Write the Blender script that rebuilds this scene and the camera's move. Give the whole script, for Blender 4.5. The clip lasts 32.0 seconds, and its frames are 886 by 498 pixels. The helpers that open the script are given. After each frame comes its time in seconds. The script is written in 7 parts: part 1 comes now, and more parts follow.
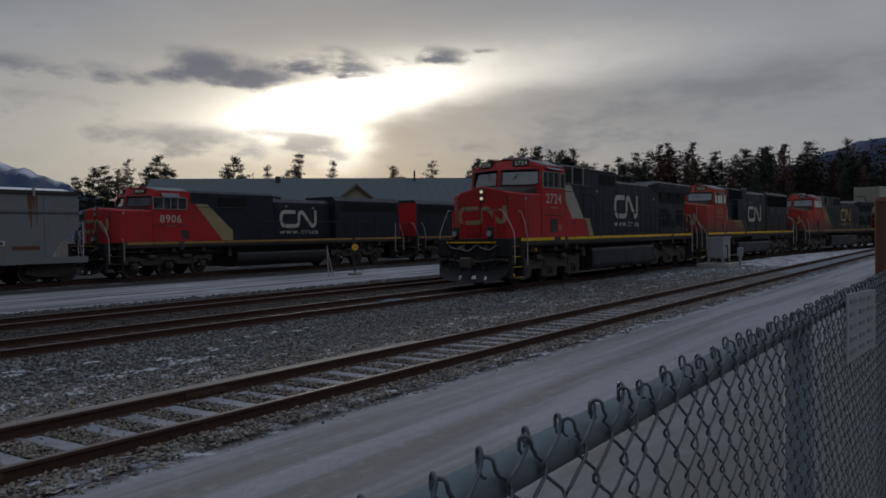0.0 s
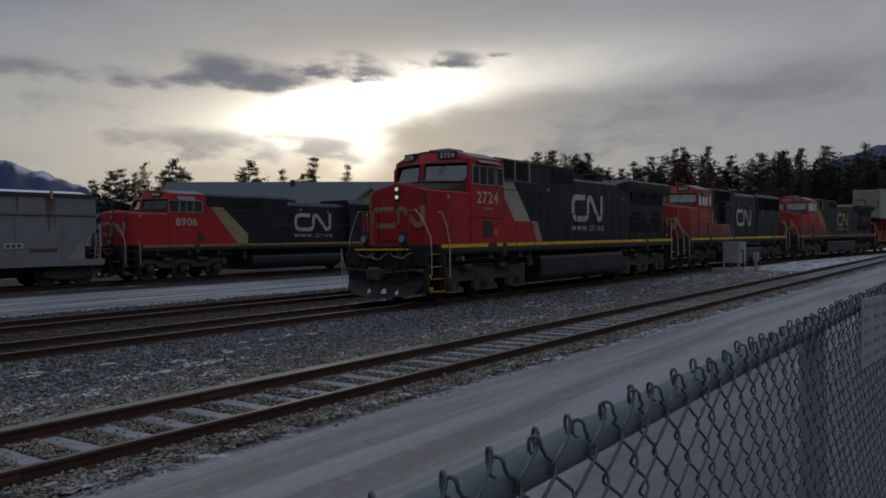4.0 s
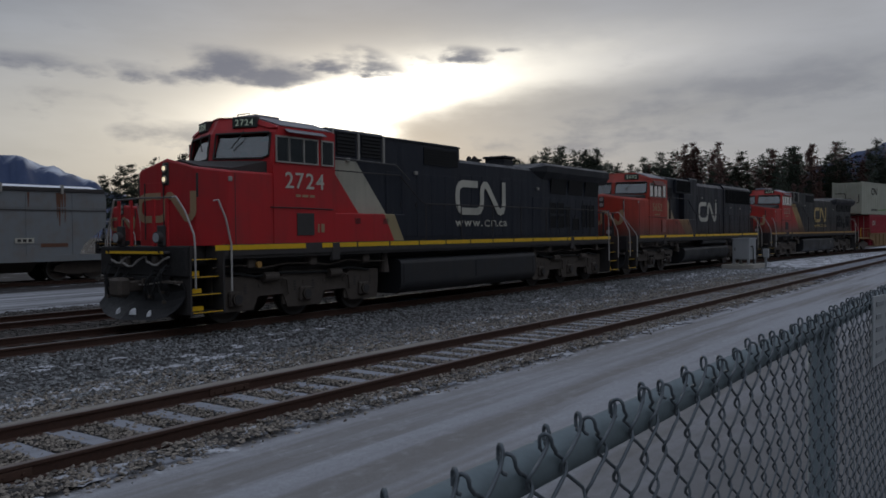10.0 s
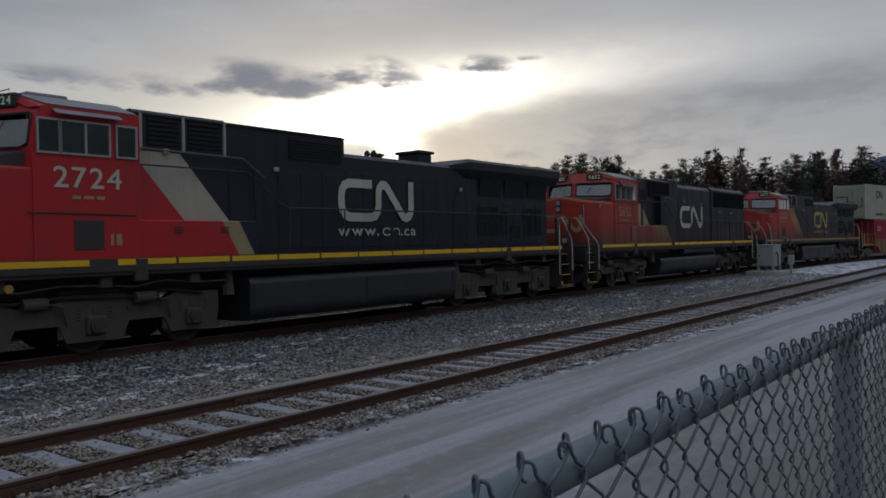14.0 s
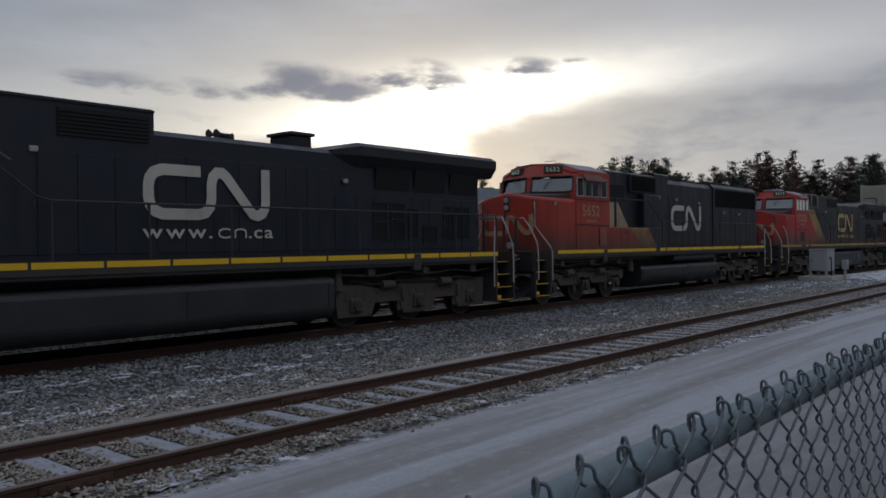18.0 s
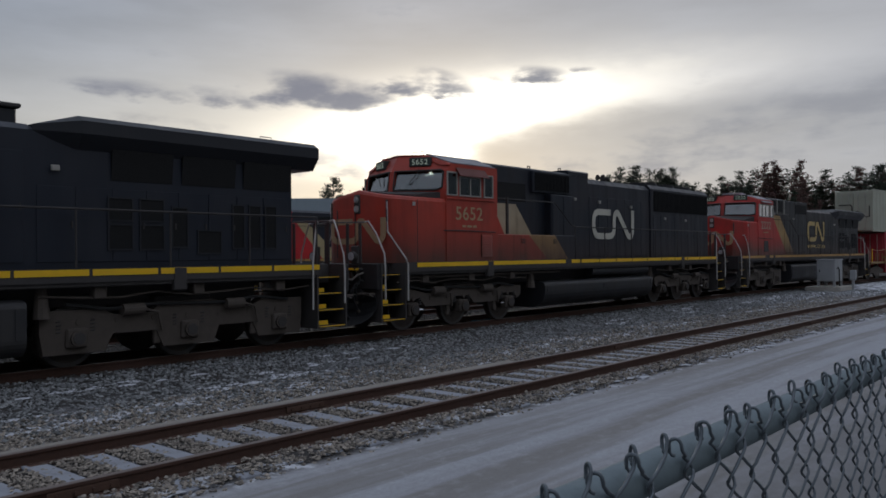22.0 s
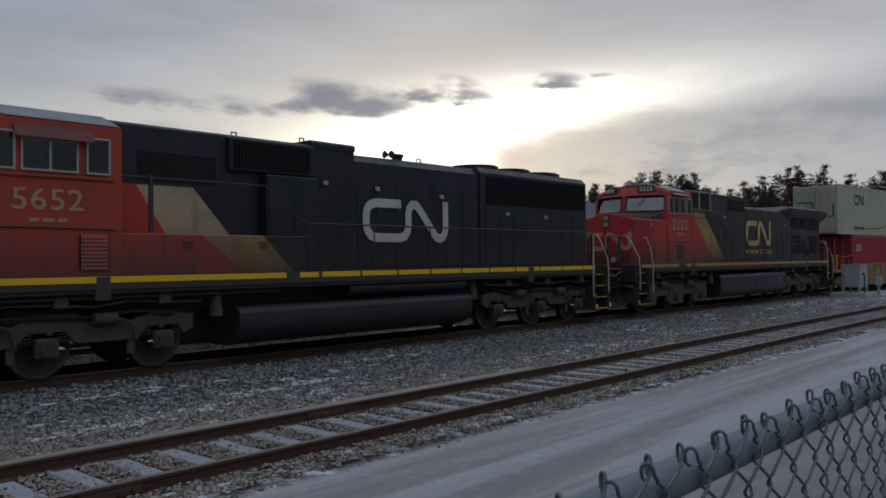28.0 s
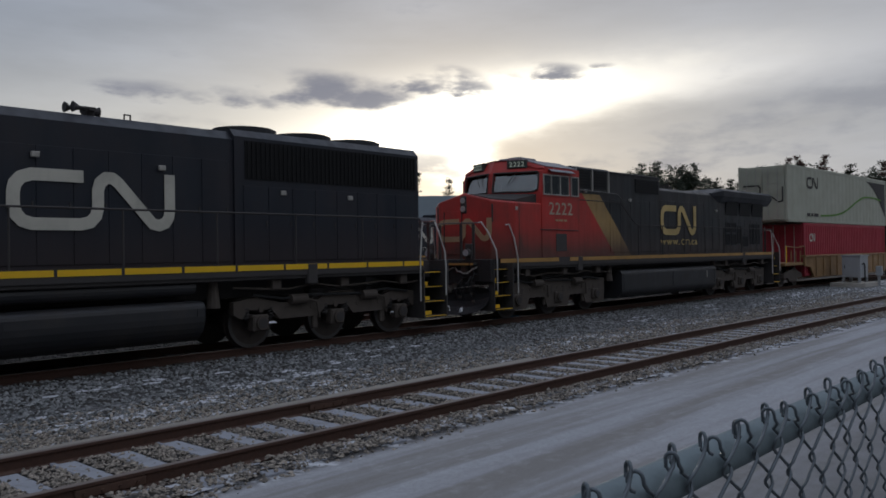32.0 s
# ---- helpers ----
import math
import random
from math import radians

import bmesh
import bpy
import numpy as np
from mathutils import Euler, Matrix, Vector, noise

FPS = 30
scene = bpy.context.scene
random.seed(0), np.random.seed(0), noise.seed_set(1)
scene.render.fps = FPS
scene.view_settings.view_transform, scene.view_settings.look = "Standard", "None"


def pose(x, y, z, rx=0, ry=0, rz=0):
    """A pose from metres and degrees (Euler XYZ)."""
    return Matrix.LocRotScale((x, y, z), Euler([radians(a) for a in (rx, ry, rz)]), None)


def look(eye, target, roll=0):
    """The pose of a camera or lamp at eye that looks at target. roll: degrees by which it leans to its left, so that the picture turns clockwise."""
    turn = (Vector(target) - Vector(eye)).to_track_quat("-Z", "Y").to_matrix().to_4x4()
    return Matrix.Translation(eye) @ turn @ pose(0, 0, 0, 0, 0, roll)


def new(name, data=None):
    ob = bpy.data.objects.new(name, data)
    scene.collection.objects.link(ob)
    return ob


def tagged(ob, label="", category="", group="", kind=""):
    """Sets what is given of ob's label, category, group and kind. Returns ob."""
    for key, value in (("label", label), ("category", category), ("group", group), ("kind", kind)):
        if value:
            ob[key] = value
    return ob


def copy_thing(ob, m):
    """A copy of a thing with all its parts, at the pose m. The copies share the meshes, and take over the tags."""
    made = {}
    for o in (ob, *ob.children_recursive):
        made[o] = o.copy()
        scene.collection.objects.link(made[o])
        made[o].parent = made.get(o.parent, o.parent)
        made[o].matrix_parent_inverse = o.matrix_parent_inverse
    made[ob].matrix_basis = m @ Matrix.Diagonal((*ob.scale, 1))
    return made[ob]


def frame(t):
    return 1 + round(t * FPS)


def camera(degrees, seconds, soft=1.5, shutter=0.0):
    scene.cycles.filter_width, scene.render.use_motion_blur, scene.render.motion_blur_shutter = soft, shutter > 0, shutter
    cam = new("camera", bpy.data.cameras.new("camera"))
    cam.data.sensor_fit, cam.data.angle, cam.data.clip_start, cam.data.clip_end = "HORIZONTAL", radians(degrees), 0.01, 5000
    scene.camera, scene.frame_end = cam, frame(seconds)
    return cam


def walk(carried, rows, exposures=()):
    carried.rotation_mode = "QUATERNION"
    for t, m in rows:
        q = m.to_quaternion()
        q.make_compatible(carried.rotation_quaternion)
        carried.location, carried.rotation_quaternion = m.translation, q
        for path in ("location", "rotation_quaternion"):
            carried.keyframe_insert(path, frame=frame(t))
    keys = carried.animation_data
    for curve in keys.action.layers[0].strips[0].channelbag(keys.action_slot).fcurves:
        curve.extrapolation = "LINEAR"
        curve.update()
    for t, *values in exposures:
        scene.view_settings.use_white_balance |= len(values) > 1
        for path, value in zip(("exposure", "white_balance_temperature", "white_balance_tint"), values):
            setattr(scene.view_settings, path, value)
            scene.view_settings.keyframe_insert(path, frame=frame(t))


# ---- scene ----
cam = camera(57.5, 32.0, 1.65)
PATH = [
    (0, (-0.017, -0.013, 1.935), (1.638, 1.109, 1.896), -0.9),
    (0.5, (-0.022, -0.011, 1.934), (1.633, 1.112, 1.897), -0.9),
    (1, (-0.023, -0.013, 1.935), (1.63, 1.111, 1.899), -0.9),
    (1.5, (-0.025, -0.017, 1.936), (1.627, 1.11, 1.903), -0.9),
    (2, (-0.024, -0.022, 1.937), (1.624, 1.11, 1.906), -0.9),
    (2.5, (-0.022, -0.025, 1.937), (1.621, 1.116, 1.908), -0.8),
    (3, (-0.028, -0.025, 1.936), (1.61, 1.122, 1.909), -0.7),
    (3.5, (-0.025, -0.022, 1.934), (1.611, 1.128, 1.907), -0.7),
    (5.5, (-0.026, -0.022, 1.933), (1.611, 1.127, 1.894), -0.7),
    (6, (-0.028, -0.019, 1.932), (1.609, 1.13, 1.891), -0.6),
    (6.5, (-0.026, -0.015, 1.932), (1.61, 1.135, 1.889), -0.3),
    (7, (-0.029, -0.013, 1.931), (1.604, 1.14, 1.888), -0.1),
    (7.5, (-0.024, -0.01, 1.932), (1.605, 1.149, 1.888), 0.0),
    (8, (-0.028, -0.013, 1.933), (1.597, 1.152, 1.89), -0.1),
    (8.5, (-0.029, -0.013, 1.932), (1.595, 1.153, 1.89), -0.1),
    (9, (-0.029, -0.014, 1.934), (1.593, 1.154, 1.89), -0.3),
    (9.5, (-0.026, -0.017, 1.934), (1.596, 1.152, 1.892), -0.4),
    (10, (-0.029, -0.021, 1.936), (1.594, 1.147, 1.896), -0.6),
    (10.5, (-0.026, -0.022, 1.935), (1.596, 1.147, 1.899), -0.7),
    (11, (-0.032, -0.029, 1.937), (1.587, 1.144, 1.906), -0.8),
    (11.5, (-0.03, -0.032, 1.938), (1.586, 1.147, 1.911), -0.9),
    (12, (-0.028, -0.037, 1.939), (1.582, 1.15, 1.917), -1.0),
    (12.5, (-0.028, -0.037, 1.94), (1.576, 1.158, 1.923), -1.1),
    (13, (-0.036, -0.039, 1.942), (1.561, 1.163, 1.927), -1.1),
    (13.5, (-0.036, -0.035, 1.94), (1.558, 1.172, 1.925), -1.1),
    (14, (-0.044, -0.034, 1.94), (1.548, 1.177, 1.922), -1.0),
    (14.5, (-0.039, -0.028, 1.939), (1.55, 1.186, 1.917), -1.0),
    (16.5, (-0.04, -0.018, 1.936), (1.527, 1.224, 1.917), -0.4),
    (17, (-0.036, -0.018, 1.938), (1.514, 1.245, 1.915), -0.7),
    (17.5, (-0.044, -0.021, 1.939), (1.49, 1.261, 1.92), -0.8),
    (18, (-0.052, -0.021, 1.938), (1.471, 1.275, 1.928), -0.7),
    (18.5, (-0.052, -0.022, 1.936), (1.464, 1.283, 1.93), -0.5),
    (19, (-0.056, -0.026, 1.937), (1.457, 1.282, 1.934), -0.5),
    (19.5, (-0.057, -0.031, 1.938), (1.456, 1.277, 1.94), -0.6),
    (20, (-0.057, -0.033, 1.938), (1.456, 1.275, 1.946), -0.6),
    (20.5, (-0.053, -0.033, 1.938), (1.46, 1.275, 1.949), -0.7),
    (21, (-0.065, -0.035, 1.94), (1.449, 1.272, 1.952), -0.6),
    (21.5, (-0.061, -0.03, 1.939), (1.453, 1.277, 1.951), -0.6),
    (22, (-0.061, -0.024, 1.938), (1.452, 1.284, 1.95), -0.5),
    (22.5, (-0.066, -0.021, 1.939), (1.447, 1.287, 1.947), -0.4),
    (23, (-0.066, -0.018, 1.938), (1.448, 1.29, 1.937), -0.2),
    (23.5, (-0.067, -0.013, 1.936), (1.452, 1.289, 1.928), -0.0),
    (24, (-0.06, -0.007, 1.934), (1.465, 1.287, 1.919), -0.0),
    (24.5, (-0.057, -0.008, 1.936), (1.47, 1.283, 1.919), -0.1),
    (25, (-0.056, -0.01, 1.938), (1.471, 1.281, 1.928), -0.3),
    (25.5, (-0.056, -0.011, 1.937), (1.468, 1.284, 1.937), -0.2),
    (27.5, (-0.066, -0.034, 1.942), (1.425, 1.299, 1.962), -0.3),
    (28, (-0.068, -0.036, 1.943), (1.412, 1.309, 1.971), -0.6),
    (28.5, (-0.079, -0.039, 1.944), (1.393, 1.314, 1.977), -0.8),
    (29, (-0.083, -0.042, 1.947), (1.383, 1.318, 1.983), -1.1),
    (29.5, (-0.076, -0.039, 1.944), (1.387, 1.324, 1.98), -1.2),
    (30, (-0.079, -0.036, 1.944), (1.383, 1.329, 1.977), -1.1),
    (30.5, (-0.084, -0.03, 1.942), (1.38, 1.333, 1.97), -1.0),
    (31, (-0.084, -0.023, 1.942), (1.385, 1.334, 1.959), -0.9),
    (31.5, (-0.075, -0.014, 1.941), (1.4, 1.336, 1.952), -1.0),
    (32, (-0.074, -0.011, 1.939), (1.406, 1.334, 1.946), -0.8),
]
EXPOSURES = ((0, -0.4), (6, -0.25), (9, -0.1), (13, 0.05), (17, 0.2), (20, 0.25), (32, 0.27))
walk(cam, [(t, look(eye, target, roll)) for t, eye, target, roll in PATH], EXPOSURES)

# ---- world, sun ----
SUN_AZ, SUN_EL = radians(48.2), radians(7.5)


def make_world():
    w = bpy.data.worlds.new("overcast_sky")
    scene.world = w
    w.use_nodes = True
    nt = w.node_tree
    nt.nodes.clear()
    N, L = nt.nodes.new, nt.links.new

    def m(op, a, b=0.0, clamp=False):
        n = N("ShaderNodeMath")
        n.operation, n.use_clamp = op, clamp
        for i, x in enumerate((a, b)):
            if isinstance(x, (int, float)):
                n.inputs[i].default_value = x
            else:
                L(x, n.inputs[i])
        return n.outputs[0]

    def smooth(x, lo, hi):
        n = N("ShaderNodeMapRange")
        n.interpolation_type = "SMOOTHSTEP"
        L(x, n.inputs[0])
        n.inputs[1].default_value, n.inputs[2].default_value = lo, hi
        return n.outputs[0]

    tc = N("ShaderNodeTexCoord")
    sep = N("ShaderNodeSeparateXYZ")
    L(tc.outputs["Generated"], sep.inputs[0])
    X, Y, Z = sep.outputs
    sa, ca = math.sin(SUN_AZ), math.cos(SUN_AZ)
    u = m("ADD", m("MULTIPLY", X, ca), m("MULTIPLY", Y, -sa))      # to the right of the sun
    f = m("ADD", m("MULTIPLY", X, sa), m("MULTIPLY", Y, ca))       # towards the sun
    v = Z
    front = smooth(f, 0.0, 0.5)

    def noise_at(su, sv, scale, detail, off=0.0):
        c = N("ShaderNodeCombineXYZ")
        L(m("MULTIPLY", u, su), c.inputs[0])
        L(m("MULTIPLY", v, sv), c.inputs[1])
        L(m("ADD", m("MULTIPLY", f, 0.6), off), c.inputs[2])
        n = N("ShaderNodeTexNoise")
        n.inputs["Scale"].default_value, n.inputs["Detail"].default_value = scale, detail
        n.inputs["Roughness"].default_value = 0.55
        L(c.outputs[0], n.inputs["Vector"])
        return n.outputs[0]

    n1 = noise_at(1.0, 4.5, 5.0, 7)
    n2 = noise_at(1.0, 2.6, 17.0, 8, 4.0)
    n3 = noise_at(1.0, 5.0, 2.2, 5, 9.0)
    wob = m("SUBTRACT", n1, 0.5)
    wob2 = m("SUBTRACT", n2, 0.5)
    # coordinates shaken by the cloud noise, so that edges are ragged
    uu = m("ADD", u, m("ADD", m("MULTIPLY", wob2, 0.05), m("MULTIPLY", wob, 0.045)))
    vv = m("ADD", v, m("ADD", m("MULTIPLY", wob, 0.03), m("MULTIPLY", wob2, 0.026)))

    def lobe(u0, v0, su, sv, tilt=0.0, raw=False, power=1.0):
        a, b = (u, v) if raw else (uu, vv)
        du = m("DIVIDE", m("SUBTRACT", a, u0), su)
        dv = m("DIVIDE", m("SUBTRACT", m("SUBTRACT", b, v0), m("MULTIPLY", m("SUBTRACT", a, u0), tilt)), sv)
        r = m("ADD", m("MULTIPLY", du, du), m("MULTIPLY", dv, dv))
        if power != 1.0:
            r = m("POWER", r, power)
        return m("MULTIPLY", m("EXPONENT", m("MULTIPLY", r, -1.0)), front)

    def mixc(fac, a, b):
        n = N("ShaderNodeMix")
        n.data_type = "RGBA"
        n.clamp_factor = True
        if isinstance(fac, float):
            n.inputs[0].default_value = fac
        else:
            L(fac, n.inputs[0])
        for i, c in ((6, a), (7, b)):
            if isinstance(c, tuple):
                n.inputs[i].default_value = (*c, 1)
            else:
                L(c, n.inputs[i])
        return n.outputs[2]

    def scalec(c, k):
        n = N("ShaderNodeMix")
        n.data_type, n.blend_type = "RGBA", "MULTIPLY"
        n.inputs[0].default_value = 1.0
        L(c, n.inputs[6])
        cc = N("ShaderNodeCombineColor")
        for i in range(3):
            if isinstance(k, float):
                cc.inputs[i].default_value = k
            else:
                L(k, cc.inputs[i])
        L(cc.outputs[0], n.inputs[7])
        return n.outputs[2]

    def addc(c, colour, k):
        n = N("ShaderNodeMix")
        n.data_type, n.blend_type = "RGBA", "ADD"
        L(k, n.inputs[0])
        n.clamp_factor = False
        L(c, n.inputs[6])
        n.inputs[7].default_value = (*colour, 1)
        return n.outputs[2]

    sky = N("ShaderNodeTexSky")
    sky.sky_type, sky.sun_disc = "NISHITA", False
    sky.sun_elevation, sky.sun_rotation = SUN_EL, SUN_AZ
    clear = scalec(sky.outputs[0], 0.05)
    # the cloud deck: lighter and warmer low towards the sun, grey-blue elsewhere
    deck = mixc(smooth(v, 0.0, 0.45), (0.36, 0.36, 0.355), (0.295, 0.318, 0.375))
    deck = mixc(smooth(u, 0.05, 0.5), deck, (0.365, 0.375, 0.41))
    deck = mixc(smooth(v, 0.36, 0.9), deck, (0.52, 0.585, 0.73))
    deck = mixc(m("MULTIPLY", smooth(u, -0.05, -0.5), smooth(v, 0.12, 0.3)), deck, (0.26, 0.29, 0.35))
    deck = scalec(deck, m("ADD", 0.56, m("ADD", m("MULTIPLY", n1, 0.42), m("ADD", m("MULTIPLY", n3, 0.34), m("MULTIPLY", n2, 0.12)))))
    col = mixc(0.88, clear, deck)
    # glow of the veiled sun; a grey bank cuts it off below on one side
    cut = smooth(m("SUBTRACT", vv, m("ADD", 0.136, m("MULTIPLY", u, 0.135))), -0.026, 0.03)
    left = smooth(u, 0.03, -0.03)
    gate = m("MAXIMUM", cut, left)
    gate_soft = m("ADD", 0.45, m("MULTIPLY", gate, 0.55))
    col = addc(col, (1.0, 0.91, 0.74), m("MULTIPLY", m("MULTIPLY", lobe(-0.06, 0.13, 0.34, 0.10, 0.05, raw=True), gate_soft), 0.29))
    col = addc(col, (1.0, 0.92, 0.72), m("MULTIPLY", m("MULTIPLY", lobe(0.03, 0.165, 0.19, 0.043, 0.13), gate), 0.75))
    col = addc(col, (1.0, 0.97, 0.88), m("MULTIPLY", m("MULTIPLY", lobe(0.015, 0.155, 0.11, 0.03, 0.17), gate), 2.4))
    col = addc(col, (1.0, 0.96, 0.82), m("MULTIPLY", lobe(0.015, 0.112, 0.03, 0.03), 1.3))
    col = addc(col, (1.0, 0.94, 0.82), m("MULTIPLY", m("MULTIPLY", lobe(0.25, 0.195, 0.17, 0.035, 0.06), gate), 0.2))
    # dark scraps of cloud
    dark = lobe(-0.125, 0.193, 0.1, 0.026, -0.03, power=1.2)
    for a in ((-0.235, 0.186, 0.06, 0.014, -0.12, 0.62), (-0.32, 0.19, 0.075, 0.013, -0.1, 0.6), (0.137, 0.215, 0.036, 0.012, -0.14, 0.95), (0.03, 0.207, 0.045, 0.016, -0.3, 0.8), (-0.02, 0.212, 0.04, 0.015, 0.1, 0.8), (0.182, 0.217, 0.02, 0.006, 0.0, 0.75), (0.077, 0.212, 0.028, 0.006, -0.1, 0.6)):
        dark = m("MAXIMUM", dark, m("MULTIPLY", lobe(*a[:5], power=1.3), a[5]))
    dark = m("MULTIPLY", smooth(dark, 0.05, 0.35), smooth(m("ADD", dark, m("ADD", m("MULTIPLY", wob2, 2.1), m("MULTIPLY", wob, 0.9))), 0.22, 1.15))
    col = mixc(m("MULTIPLY", dark, 0.9), col, (0.165, 0.175, 0.22))
    soft = m("MULTIPLY", lobe(-0.17, 0.114, 0.11, 0.022, 0.0), 0.85)
    soft = m("MAXIMUM", soft, lobe(-0.03, 0.112, 0.065, 0.017, -0.22))
    soft = m("MAXIMUM", soft, m("MULTIPLY", lobe(-0.30, 0.15, 0.08, 0.02, -0.1), 0.6))
    soft = m("MULTIPLY", smooth(soft, 0.05, 0.35), smooth(m("ADD", soft, m("ADD", m("MULTIPLY", wob2, 2.0), m("MULTIPLY", wob, 0.9))), 0.2, 0.95))
    bank = smooth(m("ADD", lobe(0.46, 0.155, 0.26, 0.04, 0.12), m("ADD", m("MULTIPLY", wob2, 1.6), m("MULTIPLY", wob, 1.6))), 0.35, 1.1)
    col = mixc(m("MULTIPLY", soft, 0.68), col, (0.27, 0.265, 0.275))
    col = mixc(m("MULTIPLY", bank, 0.55), col, (0.19, 0.20, 0.235))
    # below the horizon: dull ground light
    col = mixc(smooth(v, 0.0, -0.03), col, (0.09, 0.09, 0.095))
    bg = N("ShaderNodeBackground")
    L(col, bg.inputs[0])
    bg.inputs[1].default_value = 1.0
    out = N("ShaderNodeOutputWorld")
    L(bg.outputs[0], out.inputs[0])


make_world()
sun = new("sun", bpy.data.lights.new("sun", "SUN"))
sun.data.energy, sun.data.angle, sun.data.color = 0.5, radians(12), (1.0, 0.9, 0.75)
sun.matrix_world = look((math.sin(SUN_AZ) * 100, math.cos(SUN_AZ) * 100, math.tan(SUN_EL) * 100), (0, 0, 0))

# ---- mesh helpers ----


def part(name, bm, material, parent=None, label=""):
    """One mesh object from a bmesh, under a thing or a part."""
    me = bpy.data.meshes.new(name)
    if isinstance(bm, tuple):
        me.from_pydata(bm[0], [], bm[1])
    else:
        bmesh.ops.recalc_face_normals(bm, faces=bm.faces)
        bm.to_mesh(me)
        bm.free()
    return place(name, me, material, parent, label)


def place(name, me, material, parent=None, label="", at=None):
    ob = new(name, me)
    if material is not None and not me.materials:
        me.materials.append(material)
    if parent is not None:
        ob.parent = parent
    if at is not None:
        ob.matrix_basis = at
    if label:
        ob["label"] = label
    return ob


def thing(name, label, category, group="", at=None):
    ob = new(name)
    ob.empty_display_size = 0.2
    if at is not None:
        ob.matrix_basis = at
    return tagged(ob, label, category, group)


def B():
    return bmesh.new()


def box(bm, x0, x1, y0, y1, z0, z1, bevel=0.0):
    vs = [bm.verts.new((x, y, z)) for x in (x0, x1) for y in (y0, y1) for z in (z0, z1)]
    fs = [bm.faces.new([vs[i] for i in q]) for q in ((0, 1, 3, 2), (4, 6, 7, 5), (0, 4, 5, 1), (2, 3, 7, 6), (0, 2, 6, 4), (1, 5, 7, 3))]
    if bevel:
        es = {e for f in fs for e in f.edges}
        bmesh.ops.bevel(bm, geom=list(es), offset=bevel, segments=1, affect="EDGES")
    return bm


def prism(bm, pts, axis, a, b):
    """Extrudes a flat outline along one axis from a to b. Outline: (x, z) for axis y, (y, z) for axis x, (x, y) for axis z."""
    def p(q, s):
        return {"y": (q[0], s, q[1]), "x": (s, q[0], q[1]), "z": (q[0], q[1], s)}[axis]
    lo = [bm.verts.new(p(q, a)) for q in pts]
    hi = [bm.verts.new(p(q, b)) for q in pts]
    bm.faces.new(lo)
    bm.faces.new(hi[::-1])
    n = len(pts)
    for i in range(n):
        bm.faces.new((lo[i], lo[(i + 1) % n], hi[(i + 1) % n], hi[i]))
    return bm


def loft(bm, rings):
    """Joins rings of equally many points, with caps."""
    vr = [[bm.verts.new(p) for p in r] for r in rings]
    n = len(vr[0])
    for a, b in zip(vr, vr[1:]):
        for i in range(n):
            bm.faces.new((a[i], a[(i + 1) % n], b[(i + 1) % n], b[i]))
    bm.faces.new(vr[0][::-1])
    bm.faces.new(vr[-1])
    return bm


def cyl(bm, p, q, r, n=12, r2=None):
    p, q = Vector(p), Vector(q)
    w = (q - p).normalized()
    a = w.orthogonal().normalized()
    b = w.cross(a)
    rr = (r, r if r2 is None else r2)
    return loft(bm, [[c + (a * math.cos(2 * math.pi * i / n) + b * math.sin(2 * math.pi * i / n)) * k for i in range(n)] for c, k in zip((p, q), rr)])


def tube(bm, pts, r, n=6):
    """A pipe along a polyline."""
    pts = [Vector(p) for p in pts]
    rings = []
    up = Vector((0.13, 0.31, 0.94))
    for i, p in enumerate(pts):
        d = (pts[min(i + 1, len(pts) - 1)] - pts[max(i - 1, 0)]).normalized()
        a = d.cross(up)
        if a.length < 0.05:
            a = d.cross(Vector((1, 0, 0)))
        a.normalize()
        b = d.cross(a)
        rings.append([p + (a * math.cos(2 * math.pi * k / n) + b * math.sin(2 * math.pi * k / n)) * r for k in range(n)])
    return loft(bm, rings)


def ribbon(bm, pts, w, y0, y1):
    """A band of width w along points (x, z), as a plate between y0 and y1."""
    pts = [Vector(p) for p in pts]
    L, R = [], []
    for i, p in enumerate(pts):
        d0 = (p - pts[i - 1]).normalized() if i else None
        d1 = (pts[i + 1] - p).normalized() if i < len(pts) - 1 else None
        d = ((d0 or d1) + (d1 or d0)).normalized()
        nrm = Vector((-d[1], d[0]))
        k = 1.0 / max(0.4, nrm.dot(Vector((-(d1 or d0)[1], (d1 or d0)[0]))))
        L.append(p + nrm * w / 2 * k)
        R.append(p - nrm * w / 2 * k)
    return loft(bm, [[(a[0], y0, a[1]), (b[0], y0, b[1]), (b[0], y1, b[1]), (a[0], y1, a[1])] for a, b in zip(L, R)])


def smooth(ob):
    for p in ob.data.polygons:
        p.use_smooth = True
    return ob


GLYPHS = {}


def text_mesh(s, size, name="text"):
    if (s, size) in GLYPHS:
        return GLYPHS[s, size].copy()
    cu = bpy.data.curves.new(name, "FONT")
    cu.body, cu.size, cu.extrude, cu.align_x = s, size, 0.004, "CENTER"
    cu.resolution_u, cu.offset = 3, 0.004 * size / 0.5
    ob = bpy.data.objects.new(name, cu)
    scene.collection.objects.link(ob)
    bpy.context.view_layer.update()
    me = bpy.data.meshes.new_from_object(ob.evaluated_get(bpy.context.evaluated_depsgraph_get()))
    bpy.data.objects.remove(ob)
    me.name = name
    GLYPHS[s, size] = me
    return me.copy()

# ---- materials ----


